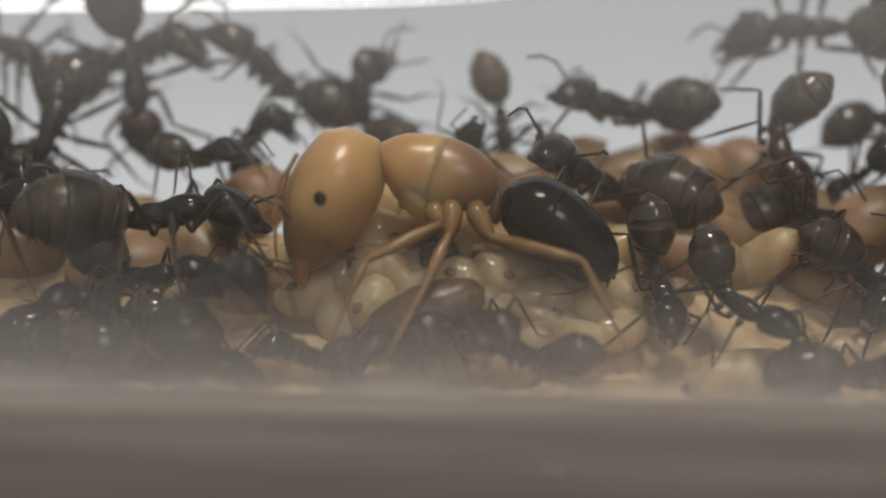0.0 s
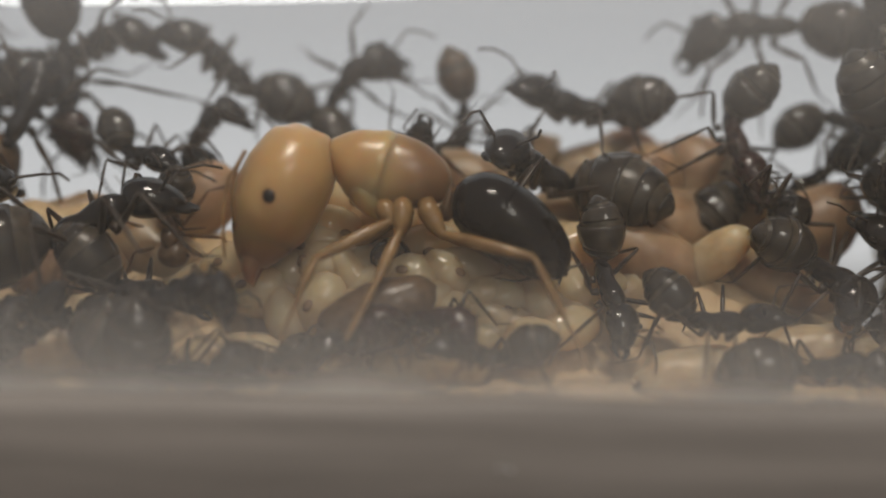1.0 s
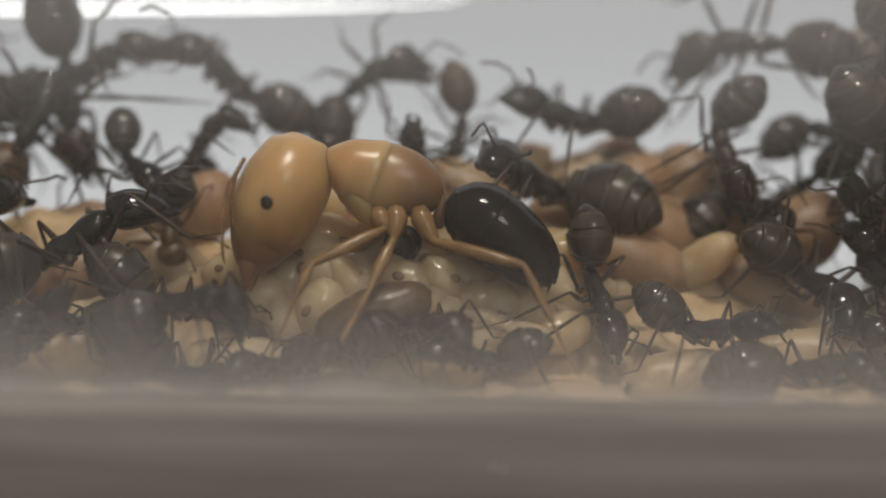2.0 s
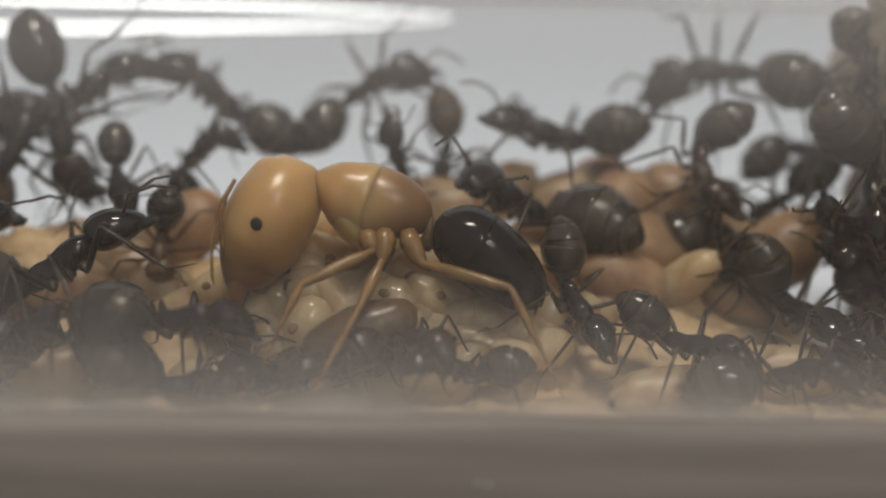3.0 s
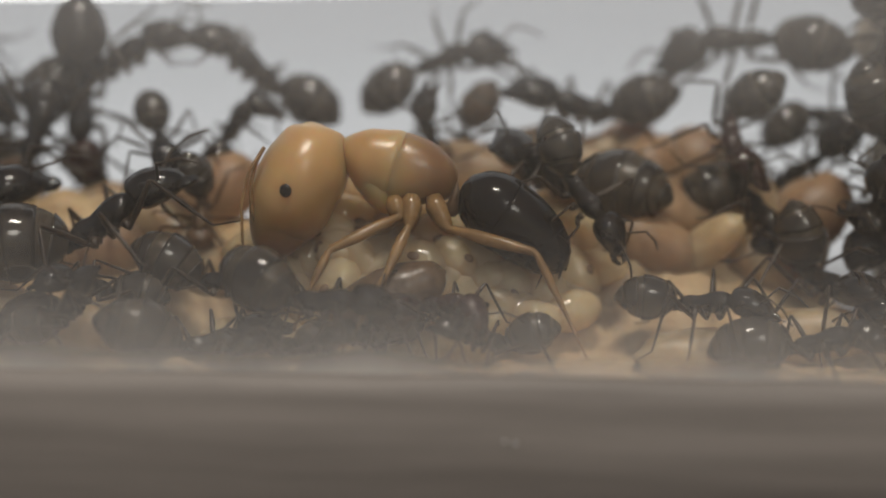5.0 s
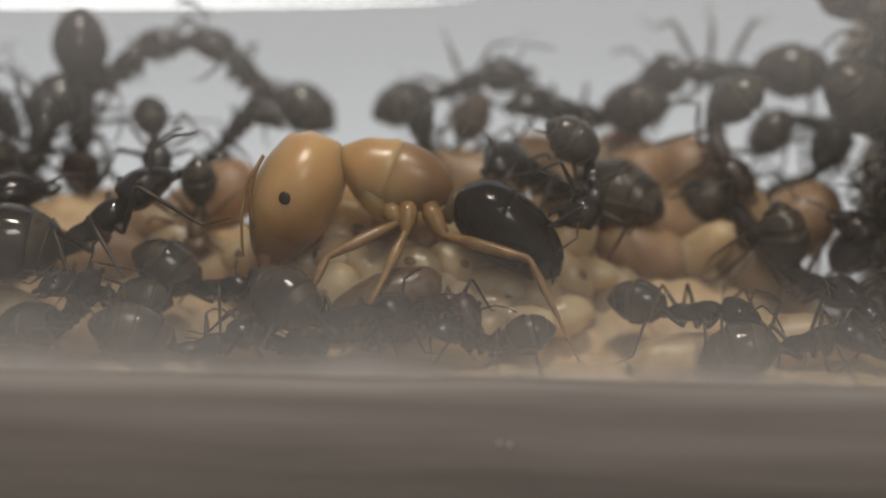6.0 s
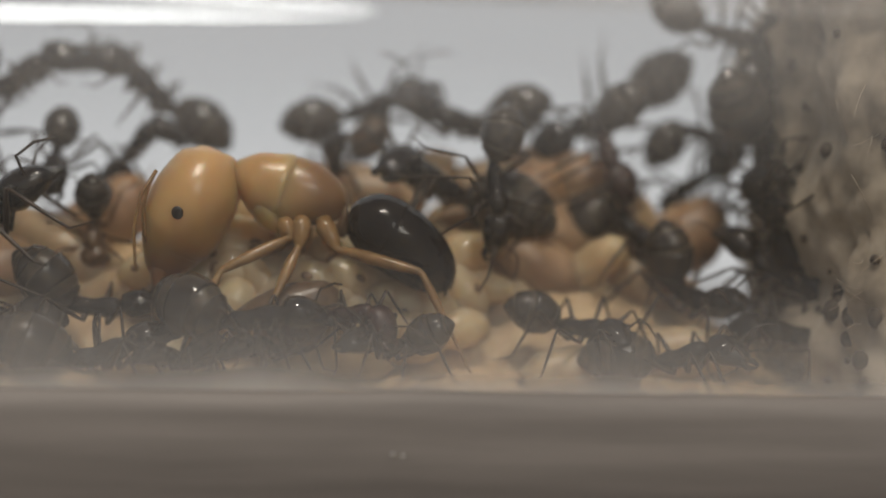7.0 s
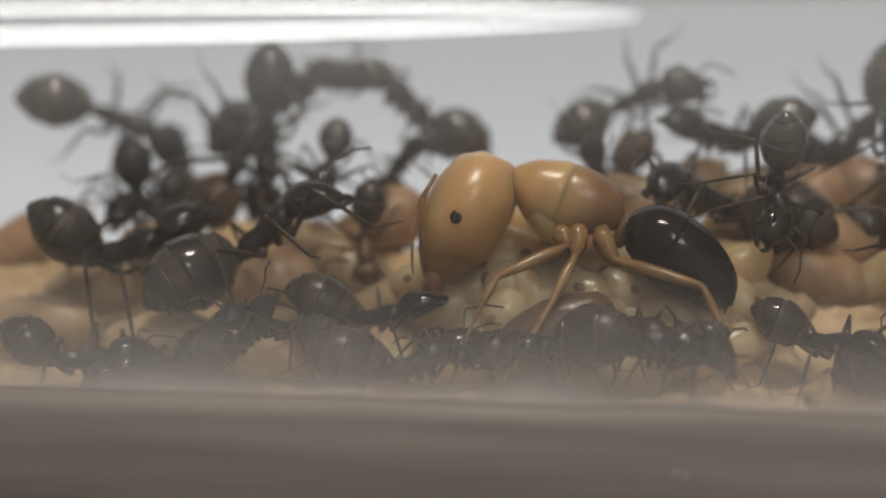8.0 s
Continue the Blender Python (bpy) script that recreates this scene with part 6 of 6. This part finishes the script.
    walk(f5, [
        (0, at(-2.95, -4.02, 2.10, -6.2, 3.0, -127.5)),
        (1.5, at(-2.75, -4.03, 1.90, -5.8, 2.2, -129.1)),
        (3.5, at(-2.93, -4.01, 1.76, -6.9, -2.1, -132.9)),
        (4.5, at(-2.81, -4.01, 1.56, -6.4, -0.4, -132.1)),
        (6, at(-2.83, -4.02, 1.77, -6.3, -1.4, -132.2)),
        (7, at(-2.68, -4.02, 1.82, -6.0, 0.5, -131.6)),
        (8, at(-2.19, -4.02, 2.23, -8.7, 1.7, -136.9))])
    walk(joint(f5, "head"), [
        (0, at(1.25, 0, 0.25, 0.2, 10.6, 2.1)),
        (1.5, at(1.25, 0, 0.25, -0.7, 8.2, -9.6)),
        (3.5, at(1.25, 0, 0.25, -0.2, 4.1, -4.4)),
        (4.5, at(1.25, 0, 0.25, 0.0, -0.7, -3.2)),
        (6, at(1.25, 0, 0.25, -0.2, 3.5, -6.8)),
        (7, at(1.25, 0, 0.25, -0.2, 4.6, -6.1)),
        (8, at(1.25, 0, 0.25, -0.9, 6.8, -14.5))])
    walk(joint(f5, "gaster"), [
        (0, at(-1.6, 0, -0.1, -0.2, 12.1, -2.3)),
        (1.5, at(-1.6, 0, -0.1, 1.5, 15.7, 11.2)),
        (3.5, at(-1.6, 0, -0.1, 0.7, 17.4, 4.4)),
        (4.5, at(-1.6, 0, -0.1, 0.6, 21.7, 3.2)),
        (6, at(-1.6, 0, -0.1, 1.2, 18.8, 7.2)),
        (7, at(-1.6, 0, -0.1, 1.0, 17.7, 6.4)),
        (8, at(-1.6, 0, -0.1, 2.1, 15.3, 15.4))])
    walk(f6, [
        (0, at(11.54, -4.60, 1.57, 14.7, -10.0, -30.6)),
        (1.5, at(11.76, -4.59, 1.47, 15.1, -4.6, -21.8)),
        (3.5, at(11.46, -4.58, 1.93, 15.8, -13.0, -23.6)),
        (4.5, at(11.67, -4.58, 1.62, 15.2, -11.1, -24.8)),
        (6, at(11.64, -4.60, 1.87, 15.7, -13.1, -22.6)),
        (7, at(11.27, -4.58, 1.72, 16.4, -12.6, -26.6)),
        (8, at(10.05, -4.59, 1.99, 14.6, -9.6, -30.3))])
    walk(joint(f6, "head"), [
        (0, at(1.25, 0, 0.25, -4.2, 34.2, -13.5)),
        (1.5, at(1.25, 0, 0.25, -5.4, 22.8, -26.3)),
        (3.5, at(1.25, 0, 0.25, -5.9, 24.3, -27.1)),
        (4.5, at(1.25, 0, 0.25, -1.5, 12.6, -13.3)),
        (6, at(1.25, 0, 0.25, -2.4, 22.7, -11.9)),
        (7, at(1.25, 0, 0.25, -2.0, 15.1, -14.9)),
        (8, at(1.25, 0, 0.25, -12.5, 44.1, -30.3))])
    walk(joint(f6, "gaster"), [
        (0, at(-1.6, 0, -0.1, 0.4, 5.0, 9.7)),
        (1.5, at(-1.6, 0, -0.1, 0.6, 3.6, 18.0)),
        (3.5, at(-1.6, 0, -0.1, 0.8, 5.6, 16.5)),
        (4.5, at(-1.6, 0, -0.1, 1.1, 13.9, 8.9)),
        (6, at(-1.6, 0, -0.1, 0.2, 2.5, 9.3)),
        (7, at(-1.6, 0, -0.1, 1.3, 17.5, 8.1)),
        (8, at(-1.6, 0, -0.1, 1.1, 9.4, 13.5))])
    walk(f7, [
        (0, at(7.59, -2.99, 3.32, 14.2, 36.3, -38.2)),
        (1.5, at(8.63, -3.00, 2.56, 14.2, 1.5, -29.0)),
        (3.5, at(8.47, -3.00, 2.68, 13.5, 15.9, -35.7)),
        (4.5, at(8.31, -3.00, 2.76, 14.6, -0.3, -24.8)),
        (6, at(8.22, -3.00, 2.64, 15.5, 1.4, -14.5)),
        (7, at(8.12, -3.01, 2.51, 14.9, 9.4, -33.3)),
        (8, at(6.74, -2.99, 2.50, 13.1, 5.8, -34.8))])
    walk(joint(f7, "head"), [
        (0, at(1.25, 0, 0.25, -0.9, -26.3, 3.8)),
        (1.5, at(1.25, 0, 0.25, 0.1, -22.3, -0.7)),
        (3.5, at(1.25, 0, 0.25, 0.8, -6.2, -15.3)),
        (4.5, at(1.25, 0, 0.25, -0.9, 5.2, -19.0)),
        (6, at(1.25, 0, 0.25, 0.4, 9.4, 5.2)),
        (7, at(1.25, 0, 0.25, 2.0, -5.8, -38.2)),
        (8, at(1.25, 0, 0.25, 1.1, -6.6, -19.0))])
    walk(joint(f7, "gaster"), [
        (0, at(-1.6, 0, -0.1, -1.8, 46.6, -4.3)),
        (1.5, at(-1.6, 0, -0.1, 0.3, 43.9, 0.9)),
        (3.5, at(-1.6, 0, -0.1, 6.2, 33.7, 20.4)),
        (4.5, at(-1.6, 0, -0.1, 2.2, 14.3, 17.8)),
        (6, at(-1.6, 0, -0.1, -0.5, 11.0, -4.8)),
        (7, at(-1.6, 0, -0.1, 7.2, 22.3, 35.4)),
        (8, at(-1.6, 0, -0.1, 10.4, 38.0, 29.6))])
    walk(f8, [
        (0, at(15.62, -2.19, 2.39, -26.0, -6.5, 172.4)),
        (7, at(15.62, -2.19, 2.39, -26.0, -6.5, 172.4)),
        (8, at(15.62, -2.19, 2.39, -26.0, -6.5, 172.4))])
    walk(joint(f8, "head"), [
        (0, at(1.25, 0, 0.25, 0.5, 21.9, 2.7)),
        (7, at(1.25, 0, 0.25, 0.5, 21.9, 2.7)),
        (8, at(1.25, 0, 0.25, 0.5, 21.9, 2.7))])
    walk(joint(f8, "gaster"), [
        (0, at(-1.6, 0, -0.1, -0.3, 14.1, -2.7)),
        (7, at(-1.6, 0, -0.1, -0.3, 14.1, -2.7)),
        (8, at(-1.6, 0, -0.1, -0.3, 14.1, -2.7))])
    walk(f9, [
        (0, at(-16.59, -4.50, 1.29, -12.1, 4.1, -139.2)),
        (4.5, at(-15.74, -4.51, 1.46, -12.0, 8.6, -142.5)),
        (6, at(-16.05, -4.51, 1.21, -12.0, 10.4, -143.2)),
        (8, at(-16.05, -4.51, 1.21, -12.0, 10.4, -143.2))])
    walk(joint(f9, "head"), [
        (0, at(1.25, 0, 0.25, 43.8, 69.7, 60.0)),
        (4.5, at(1.25, 0, 0.25, 6.2, 42.0, 16.0)),
        (6, at(1.25, 0, 0.25, 6.0, 38.8, 16.8)),
        (8, at(1.25, 0, 0.25, 6.0, 38.8, 16.8))])
    walk(joint(f9, "gaster"), [
        (0, at(-1.6, 0, -0.1, -7.5, 39.6, -20.5)),
        (4.5, at(-1.6, 0, -0.1, -1.6, 12.3, -15.1)),
        (6, at(-1.6, 0, -0.1, -0.8, 6.2, -13.9)),
        (8, at(-1.6, 0, -0.1, -0.8, 6.2, -13.9))])
    walk(c1, [
        (0, at(15.66, 1.04, 8.42, 65.8, 66.3, -85.8)),
        (1.5, at(15.92, 1.05, 8.41, 74.5, 64.8, -78.9)),
        (3.5, at(16.06, 1.07, 8.12, 57.9, 64.9, -96.5)),
        (4.5, at(16.16, 1.08, 7.85, 58.8, 63.1, -95.5)),
        (6, at(16.13, 1.04, 8.37, 64.9, 67.3, -88.7)),
        (7, at(15.72, 1.07, 8.72, 74.0, 63.8, -82.7)),
        (8, at(15.72, 1.07, 8.72, 74.0, 63.8, -82.7))])
    walk(joint(c1, "head"), [
        (0, at(1.25, 0, 0.25, -3.0, -26.9, 12.5)),
        (1.5, at(1.25, 0, 0.25, -2.7, -19.7, 15.2)),
        (3.5, at(1.25, 0, 0.25, -5.5, -29.6, 20.7)),
        (4.5, at(1.25, 0, 0.25, -6.5, -24.0, 29.8)),
        (6, at(1.25, 0, 0.25, -1.9, -25.1, 8.5)),
        (7, at(1.25, 0, 0.25, -5.1, -18.0, 31.4)),
        (8, at(1.25, 0, 0.25, -5.1, -18.0, 31.4))])
    walk(joint(c1, "gaster"), [
        (0, at(-1.6, 0, -0.1, -11.5, 59.3, -20.1)),
        (1.5, at(-1.6, 0, -0.1, -20.1, 61.1, -33.3)),
        (3.5, at(-1.6, 0, -0.1, -31.5, 68.4, -45.1)),
        (4.5, at(-1.6, 0, -0.1, -35.6, 62.8, -55.4)),
        (6, at(-1.6, 0, -0.1, -11.7, 64.4, -18.5)),
        (7, at(-1.6, 0, -0.1, -29.4, 55.2, -53.3)),
        (8, at(-1.6, 0, -0.1, -29.4, 55.2, -53.3))])
    walk(c2, [
        (0, at(15.21, 0.04, 6.43, 155.1, -48.7, -139.7)),
        (3.5, at(14.70, 0.03, 6.31, 156.8, -45.7, -144.1)),
        (6, at(15.39, 0.02, 6.01, 92.2, -51.7, -82.1)),
        (7, at(15.49, 0.03, 6.78, 163.1, -51.5, -149.6)),
        (8, at(15.49, 0.03, 6.78, 163.1, -51.5, -149.6))])
    walk(joint(c2, "head"), [
        (0, at(1.25, 0, 0.25, 2.4, -8.5, -32.0)),
        (3.5, at(1.25, 0, 0.25, 5.0, -18.1, -30.6)),
        (6, at(1.25, 0, 0.25, 3.8, -18.5, -23.0)),
        (7, at(1.25, 0, 0.25, -6.1, 18.8, -35.6)),
        (8, at(1.25, 0, 0.25, -6.1, 18.8, -35.6))])
    walk(joint(c2, "gaster"), [
        (0, at(-1.6, 0, -0.1, 32.3, 46.6, 67.9)),
        (3.5, at(-1.6, 0, -0.1, 35.4, 54.4, 63.6)),
        (6, at(-1.6, 0, -0.1, 36.1, 60.0, 58.9)),
        (7, at(-1.6, 0, -0.1, 1.0, 1.9, 55.9)),
        (8, at(-1.6, 0, -0.1, 1.0, 1.9, 55.9))])
    walk(c3, [
        (0, at(16.13, 1.79, 12.23, 119.5, -39.9, -78.7)),
        (6, at(15.83, 1.82, 12.63, 121.3, -42.4, -80.3)),
        (7, at(15.86, 1.83, 13.58, 110.2, -41.1, -73.0)),
        (8, at(15.86, 1.83, 13.58, 110.2, -41.1, -73.0))])
    walk(joint(c3, "head"), [
        (0, at(1.25, 0, 0.25, -0.6, 1.1, -53.1)),
        (6, at(1.25, 0, 0.25, 2.8, -7.1, -42.4)),
        (7, at(1.25, 0, 0.25, -1.0, 2.8, -38.0)),
        (8, at(1.25, 0, 0.25, -1.0, 2.8, -38.0))])
    walk(joint(c3, "gaster"), [
        (0, at(-1.6, 0, -0.1, 15.5, 20.5, 74.0)),
        (6, at(-1.6, 0, -0.1, 23.8, 34.0, 69.0)),
        (7, at(-1.6, 0, -0.1, 20.0, 26.7, 73.2)),
        (8, at(-1.6, 0, -0.1, 20.0, 26.7, 73.2))])
    walk(h1, [
        (0, at(-11.13, -2.60, 3.90, 16.2, 1.5, 0.7)),
        (1.5, at(-9.14, -2.59, 3.24, 15.9, 10.2, -4.6)),
        (3.5, at(-7.85, -2.60, 3.12, 15.9, -3.7, 6.1)),
        (4.5, at(-7.66, -2.60, 3.23, 15.7, 2.1, -2.5)),
        (6, at(-7.78, -2.60, 3.15, 15.7, -1.3, 0.8)),
        (7, at(-8.51, -2.60, 2.96, 16.7, 7.9, -1.9)),
        (8, at(-8.27, -2.59, 2.99, 16.9, -4.9, 0.3))])
    walk(joint(h1, "head"), [
        (0, at(1.25, 0, 0.25, -1.0, -12.6, 9.0)),
        (1.5, at(1.25, 0, 0.25, 0.2, 16.7, 1.1)),
        (3.5, at(1.25, 0, 0.25, 0.5, 4.5, 12.1)),
        (4.5, at(1.25, 0, 0.25, 0.0, 1.9, 1.0)),
        (6, at(1.25, 0, 0.25, -0.7, -5.7, 13.4)),
        (7, at(1.25, 0, 0.25, -2.1, -19.8, 11.9)),
        (8, at(1.25, 0, 0.25, 0.6, -26.0, -2.6))])
    walk(joint(h1, "gaster"), [
        (0, at(-1.6, 0, -0.1, -3.1, 43.8, -7.8)),
        (1.5, at(-1.6, 0, -0.1, -0.4, 40.0, -1.0)),
        (3.5, at(-1.6, 0, -0.1, -1.9, 17.0, -12.4)),
        (4.5, at(-1.6, 0, -0.1, -0.2, 26.3, -0.7)),
        (6, at(-1.6, 0, -0.1, -4.3, 31.6, -15.1)),
        (7, at(-1.6, 0, -0.1, -2.8, 37.8, -8.1)),
        (8, at(-1.6, 0, -0.1, 0.5, 35.9, 1.5))])
    walk(e1, [
        (0, at(-18.92, 5.05, 12.40, 63.0, 23.4, 14.7)),
        (6, at(-20.48, 5.05, 10.68, 63.2, 23.2, 15.1)),
        (8, at(-20.59, 5.04, 10.49, 61.9, 21.0, 15.4))])
    walk(joint(e1, "head"), [
        (0, at(1.25, 0, 0.25, -5.4, 26.9, -22.3)),
        (6, at(1.25, 0, 0.25, -1.6, 20.2, -9.2)),
        (8, at(1.25, 0, 0.25, -3.5, 23.2, -17.1))])
    walk(joint(e1, "gaster"), [
        (0, at(-1.6, 0, -0.1, 1.0, 4.4, 24.7)),
        (6, at(-1.6, 0, -0.1, 1.1, 10.6, 11.4)),
        (8, at(-1.6, 0, -0.1, 0.4, 2.4, 18.2))])
    walk(e2, [
        (0, at(-16.34, -1.64, 6.23, 32.3, -17.6, 6.5)),
        (6, at(-17.36, -1.59, 5.43, 31.9, -14.7, 8.6)),
        (8, at(-17.64, -1.59, 5.19, 30.7, -13.9, 8.9))])
    walk(joint(e2, "head"), [
        (0, at(1.25, 0, 0.25, 22.8, 27.7, 78.7)),
        (6, at(1.25, 0, 0.25, -0.6, -3.2, 20.5)),
        (8, at(1.25, 0, 0.25, -2.6, -13.7, 21.5))])
    walk(joint(e2, "gaster"), [
        (0, at(-1.6, 0, -0.1, -21.6, 72.8, -29.0)),
        (6, at(-1.6, 0, -0.1, -23.2, 68.5, -33.5)),
        (8, at(-1.6, 0, -0.1, -12.1, 60.3, -20.7))])
    walk(e3, [
        (0, at(-17.40, 1.43, 7.54, 12.0, 33.7, -12.9)),
        (6, at(-17.90, 1.42, 6.90, 8.1, 39.1, -17.8)),
        (8, at(-18.23, 1.43, 6.89, 1.8, 48.0, -17.6))])
    walk(joint(e3, "head"), [
        (0, at(1.25, 0, 0.25, 3.4, -29.0, -13.1)),
        (6, at(1.25, 0, 0.25, 5.7, -29.1, -21.9)),
        (8, at(1.25, 0, 0.25, 1.8, -12.0, -17.1))])
    walk(joint(e3, "gaster"), [
        (0, at(-1.6, 0, -0.1, 28.0, 70.6, 38.8)),
        (6, at(-1.6, 0, -0.1, 19.5, 57.0, 35.1)),
        (8, at(-1.6, 0, -0.1, 16.3, 50.2, 34.1))])
    walk(e5, [
        (0, at(-12.33, -4.60, 2.43, 34.6, -34.8, -35.3)),
        (8, at(-12.33, -4.60, 2.43, 34.6, -34.8, -35.3))])
    walk(joint(e5, "head"), [
        (0, at(1.25, 0, 0.25, 1.5, -16.5, -10.3)),
        (8, at(1.25, 0, 0.25, 1.5, -16.5, -10.3))])
    walk(joint(e5, "gaster"), [
        (0, at(-1.6, 0, -0.1, 2.9, 33.3, 9.7)),
        (8, at(-1.6, 0, -0.1, 2.9, 33.3, 9.7))])
    walk(e6, [
        (0, at(-16.34, -4.60, 0.91, 15.8, 3.5, 13.8)),
        (6, at(-17.37, -4.60, 0.38, 14.9, 3.4, 17.1)),
        (8, at(-18.00, -4.60, 1.41, 16.4, 1.5, 18.0))])
    walk(joint(e6, "head"), [
        (0, at(1.25, 0, 0.25, -0.4, -2.5, 16.8)),
        (6, at(1.25, 0, 0.25, -0.2, -1.0, 18.0)),
        (8, at(1.25, 0, 0.25, -2.1, -12.0, 19.8))])
    walk(joint(e6, "gaster"), [
        (0, at(-1.6, 0, -0.1, -8.4, 35.4, -26.0)),
        (6, at(-1.6, 0, -0.1, -4.8, 25.2, -21.3)),
        (8, at(-1.6, 0, -0.1, -5.7, 31.3, -20.2))])
    walk(e7, [
        (0, at(-12.42, -4.01, 3.02, -13.7, -13.5, -142.5)),
        (1.5, at(-12.15, -4.00, 2.64, -10.7, -6.0, -134.4)),
        (3.5, at(-12.34, -4.03, 2.95, -13.6, -9.6, -145.8)),
        (4.5, at(-11.98, -4.01, 3.11, -12.1, -11.7, -138.3)),
        (8, at(-11.86, -4.01, 2.71, -15.2, -12.6, -143.8))])
    walk(joint(e7, "head"), [
        (0, at(1.25, 0, 0.25, 2.1, 12.0, 20.1)),
        (1.5, at(1.25, 0, 0.25, 2.2, 8.2, 30.4)),
        (3.5, at(1.25, 0, 0.25, 1.9, 23.5, 9.1)),
        (4.5, at(1.25, 0, 0.25, 3.1, 15.5, 22.2)),
        (8, at(1.25, 0, 0.25, 1.4, 8.3, 18.5))])
    walk(joint(e7, "gaster"), [
        (0, at(-1.6, 0, -0.1, -1.9, 9.8, -22.1)),
        (1.5, at(-1.6, 0, -0.1, -7.2, 17.4, -44.5)),
        (3.5, at(-1.6, 0, -0.1, 0.4, -3.2, -12.7)),
        (4.5, at(-1.6, 0, -0.1, -3.6, 10.4, -38.2)),
        (8, at(-1.6, 0, -0.1, -3.1, 15.5, -22.2))])
    walk(e8, [
        (0, at(-16.38, 2.57, 9.06, 54.2, -66.9, 54.7)),
        (1.5, at(-15.01, 2.58, 9.72, 55.5, -59.2, 46.3)),
        (4.5, at(-15.78, 2.57, 8.90, 54.3, -69.1, 53.8)),
        (6, at(-15.96, 2.57, 8.31, 50.2, -68.7, 58.5)),
        (8, at(-14.75, 2.57, 9.23, 60.9, -64.0, 49.9))])
    walk(joint(e8, "head"), [
        (0, at(1.25, 0, 0.25, 33.4, 76.6, 41.6)),
        (1.5, at(1.25, 0, 0.25, 40.7, 73.2, 53.0)),
        (4.5, at(1.25, 0, 0.25, 24.4, 78.5, 29.6)),
        (6, at(1.25, 0, 0.25, 28.5, 77.8, 35.0)),
        (8, at(1.25, 0, 0.25, 27.2, 78.0, 33.3))])
    walk(joint(e8, "gaster"), [
        (0, at(-1.6, 0, -0.1, 29.7, -69.7, -41.8)),
        (1.5, at(-1.6, 0, -0.1, 34.9, -64.7, -52.8)),
        (4.5, at(-1.6, 0, -0.1, 22.3, -72.6, -30.1)),
        (6, at(-1.6, 0, -0.1, 25.8, -71.5, -35.3)),
        (8, at(-1.6, 0, -0.1, 24.5, -72.0, -33.3))])
    walk(e9, [
        (0, at(-18.86, 3.01, 7.23, -10.1, 15.4, -105.9)),
        (1, at(-18.86, 3.00, 7.08, -8.0, 15.2, -102.5)),
        (8, at(-18.86, 3.00, 7.08, -8.0, 15.2, -102.5))])
    walk(r1, [
        (0, at(-0.55, -4.31, 2.73, 20.8, -4.1, -30.6)),
        (1.5, at(-0.43, -4.30, 2.75, 21.1, -1.9, -27.9)),
        (3.5, at(-0.53, -4.30, 2.76, 21.4, -1.7, -26.8)),
        (4.5, at(-0.34, -4.31, 2.64, 21.1, -1.0, -26.5)),
        (6, at(-0.48, -4.31, 2.83, 21.4, -1.7, -25.6)),
        (7, at(0.18, -4.30, 2.94, 22.7, -0.5, -25.4)),
        (8, at(0.09, -4.30, 2.94, 20.5, -0.5, -28.1))])
    walk(joint(r1, "head"), [
        (0, at(1.25, 0, 0.25, -10.5, 23.4, -47.8)),
        (1.5, at(1.25, 0, 0.25, -7.9, 20.1, -42.6)),
        (3.5, at(1.25, 0, 0.25, -9.6, 24.7, -42.0)),
        (4.5, at(1.25, 0, 0.25, -10.6, 27.3, -41.9)),
        (6, at(1.25, 0, 0.25, -9.5, 25.7, -40.0)),
        (7, at(1.25, 0, 0.25, -10.6, 29.1, -39.3)),
        (8, at(1.25, 0, 0.25, -10.2, 27.6, -39.8))])
    walk(joint(r1, "gaster"), [
        (0, at(-1.6, 0, -0.1, -3.7, -7.1, 55.4)),
        (1.5, at(-1.6, 0, -0.1, -1.0, -2.2, 48.5)),
        (3.5, at(-1.6, 0, -0.1, -3.7, -8.0, 49.2)),
        (4.5, at(-1.6, 0, -0.1, -5.2, -11.3, 48.8)),
        (6, at(-1.6, 0, -0.1, -3.8, -9.0, 45.4)),
        (7, at(-1.6, 0, -0.1, -6.2, -13.8, 48.3)),
        (8, at(-1.6, 0, -0.1, -5.4, -11.8, 49.2))])
    # restless legs and feelers
    ants = [o for o in bpy.data.objects if o.parent is None and o.name.split(".")[0] == "ant" and o is not queen]
    for k, ob in enumerate(ants):
        n = 0
        for child in sorted(ob.children_recursive, key=lambda c: c.name):
            kind = child.name.split(".")[0]
            if kind not in ("leg", "antenna"):
                continue
            n += 1
            rest = child.matrix_basis.copy()
            swing = 11 if kind == "leg" else 9
            rows = []
            for step in range(9):
                ph = step * (1.9 + 0.13 * (k % 5)) + n * 2.1 + k
                rows.append((step, rest @ pose(0, 0, 0, 0.5 * swing * math.sin(ph * 1.3), 0.35 * swing * math.cos(ph), swing * math.sin(ph))))
            walk(child, rows)


motions()
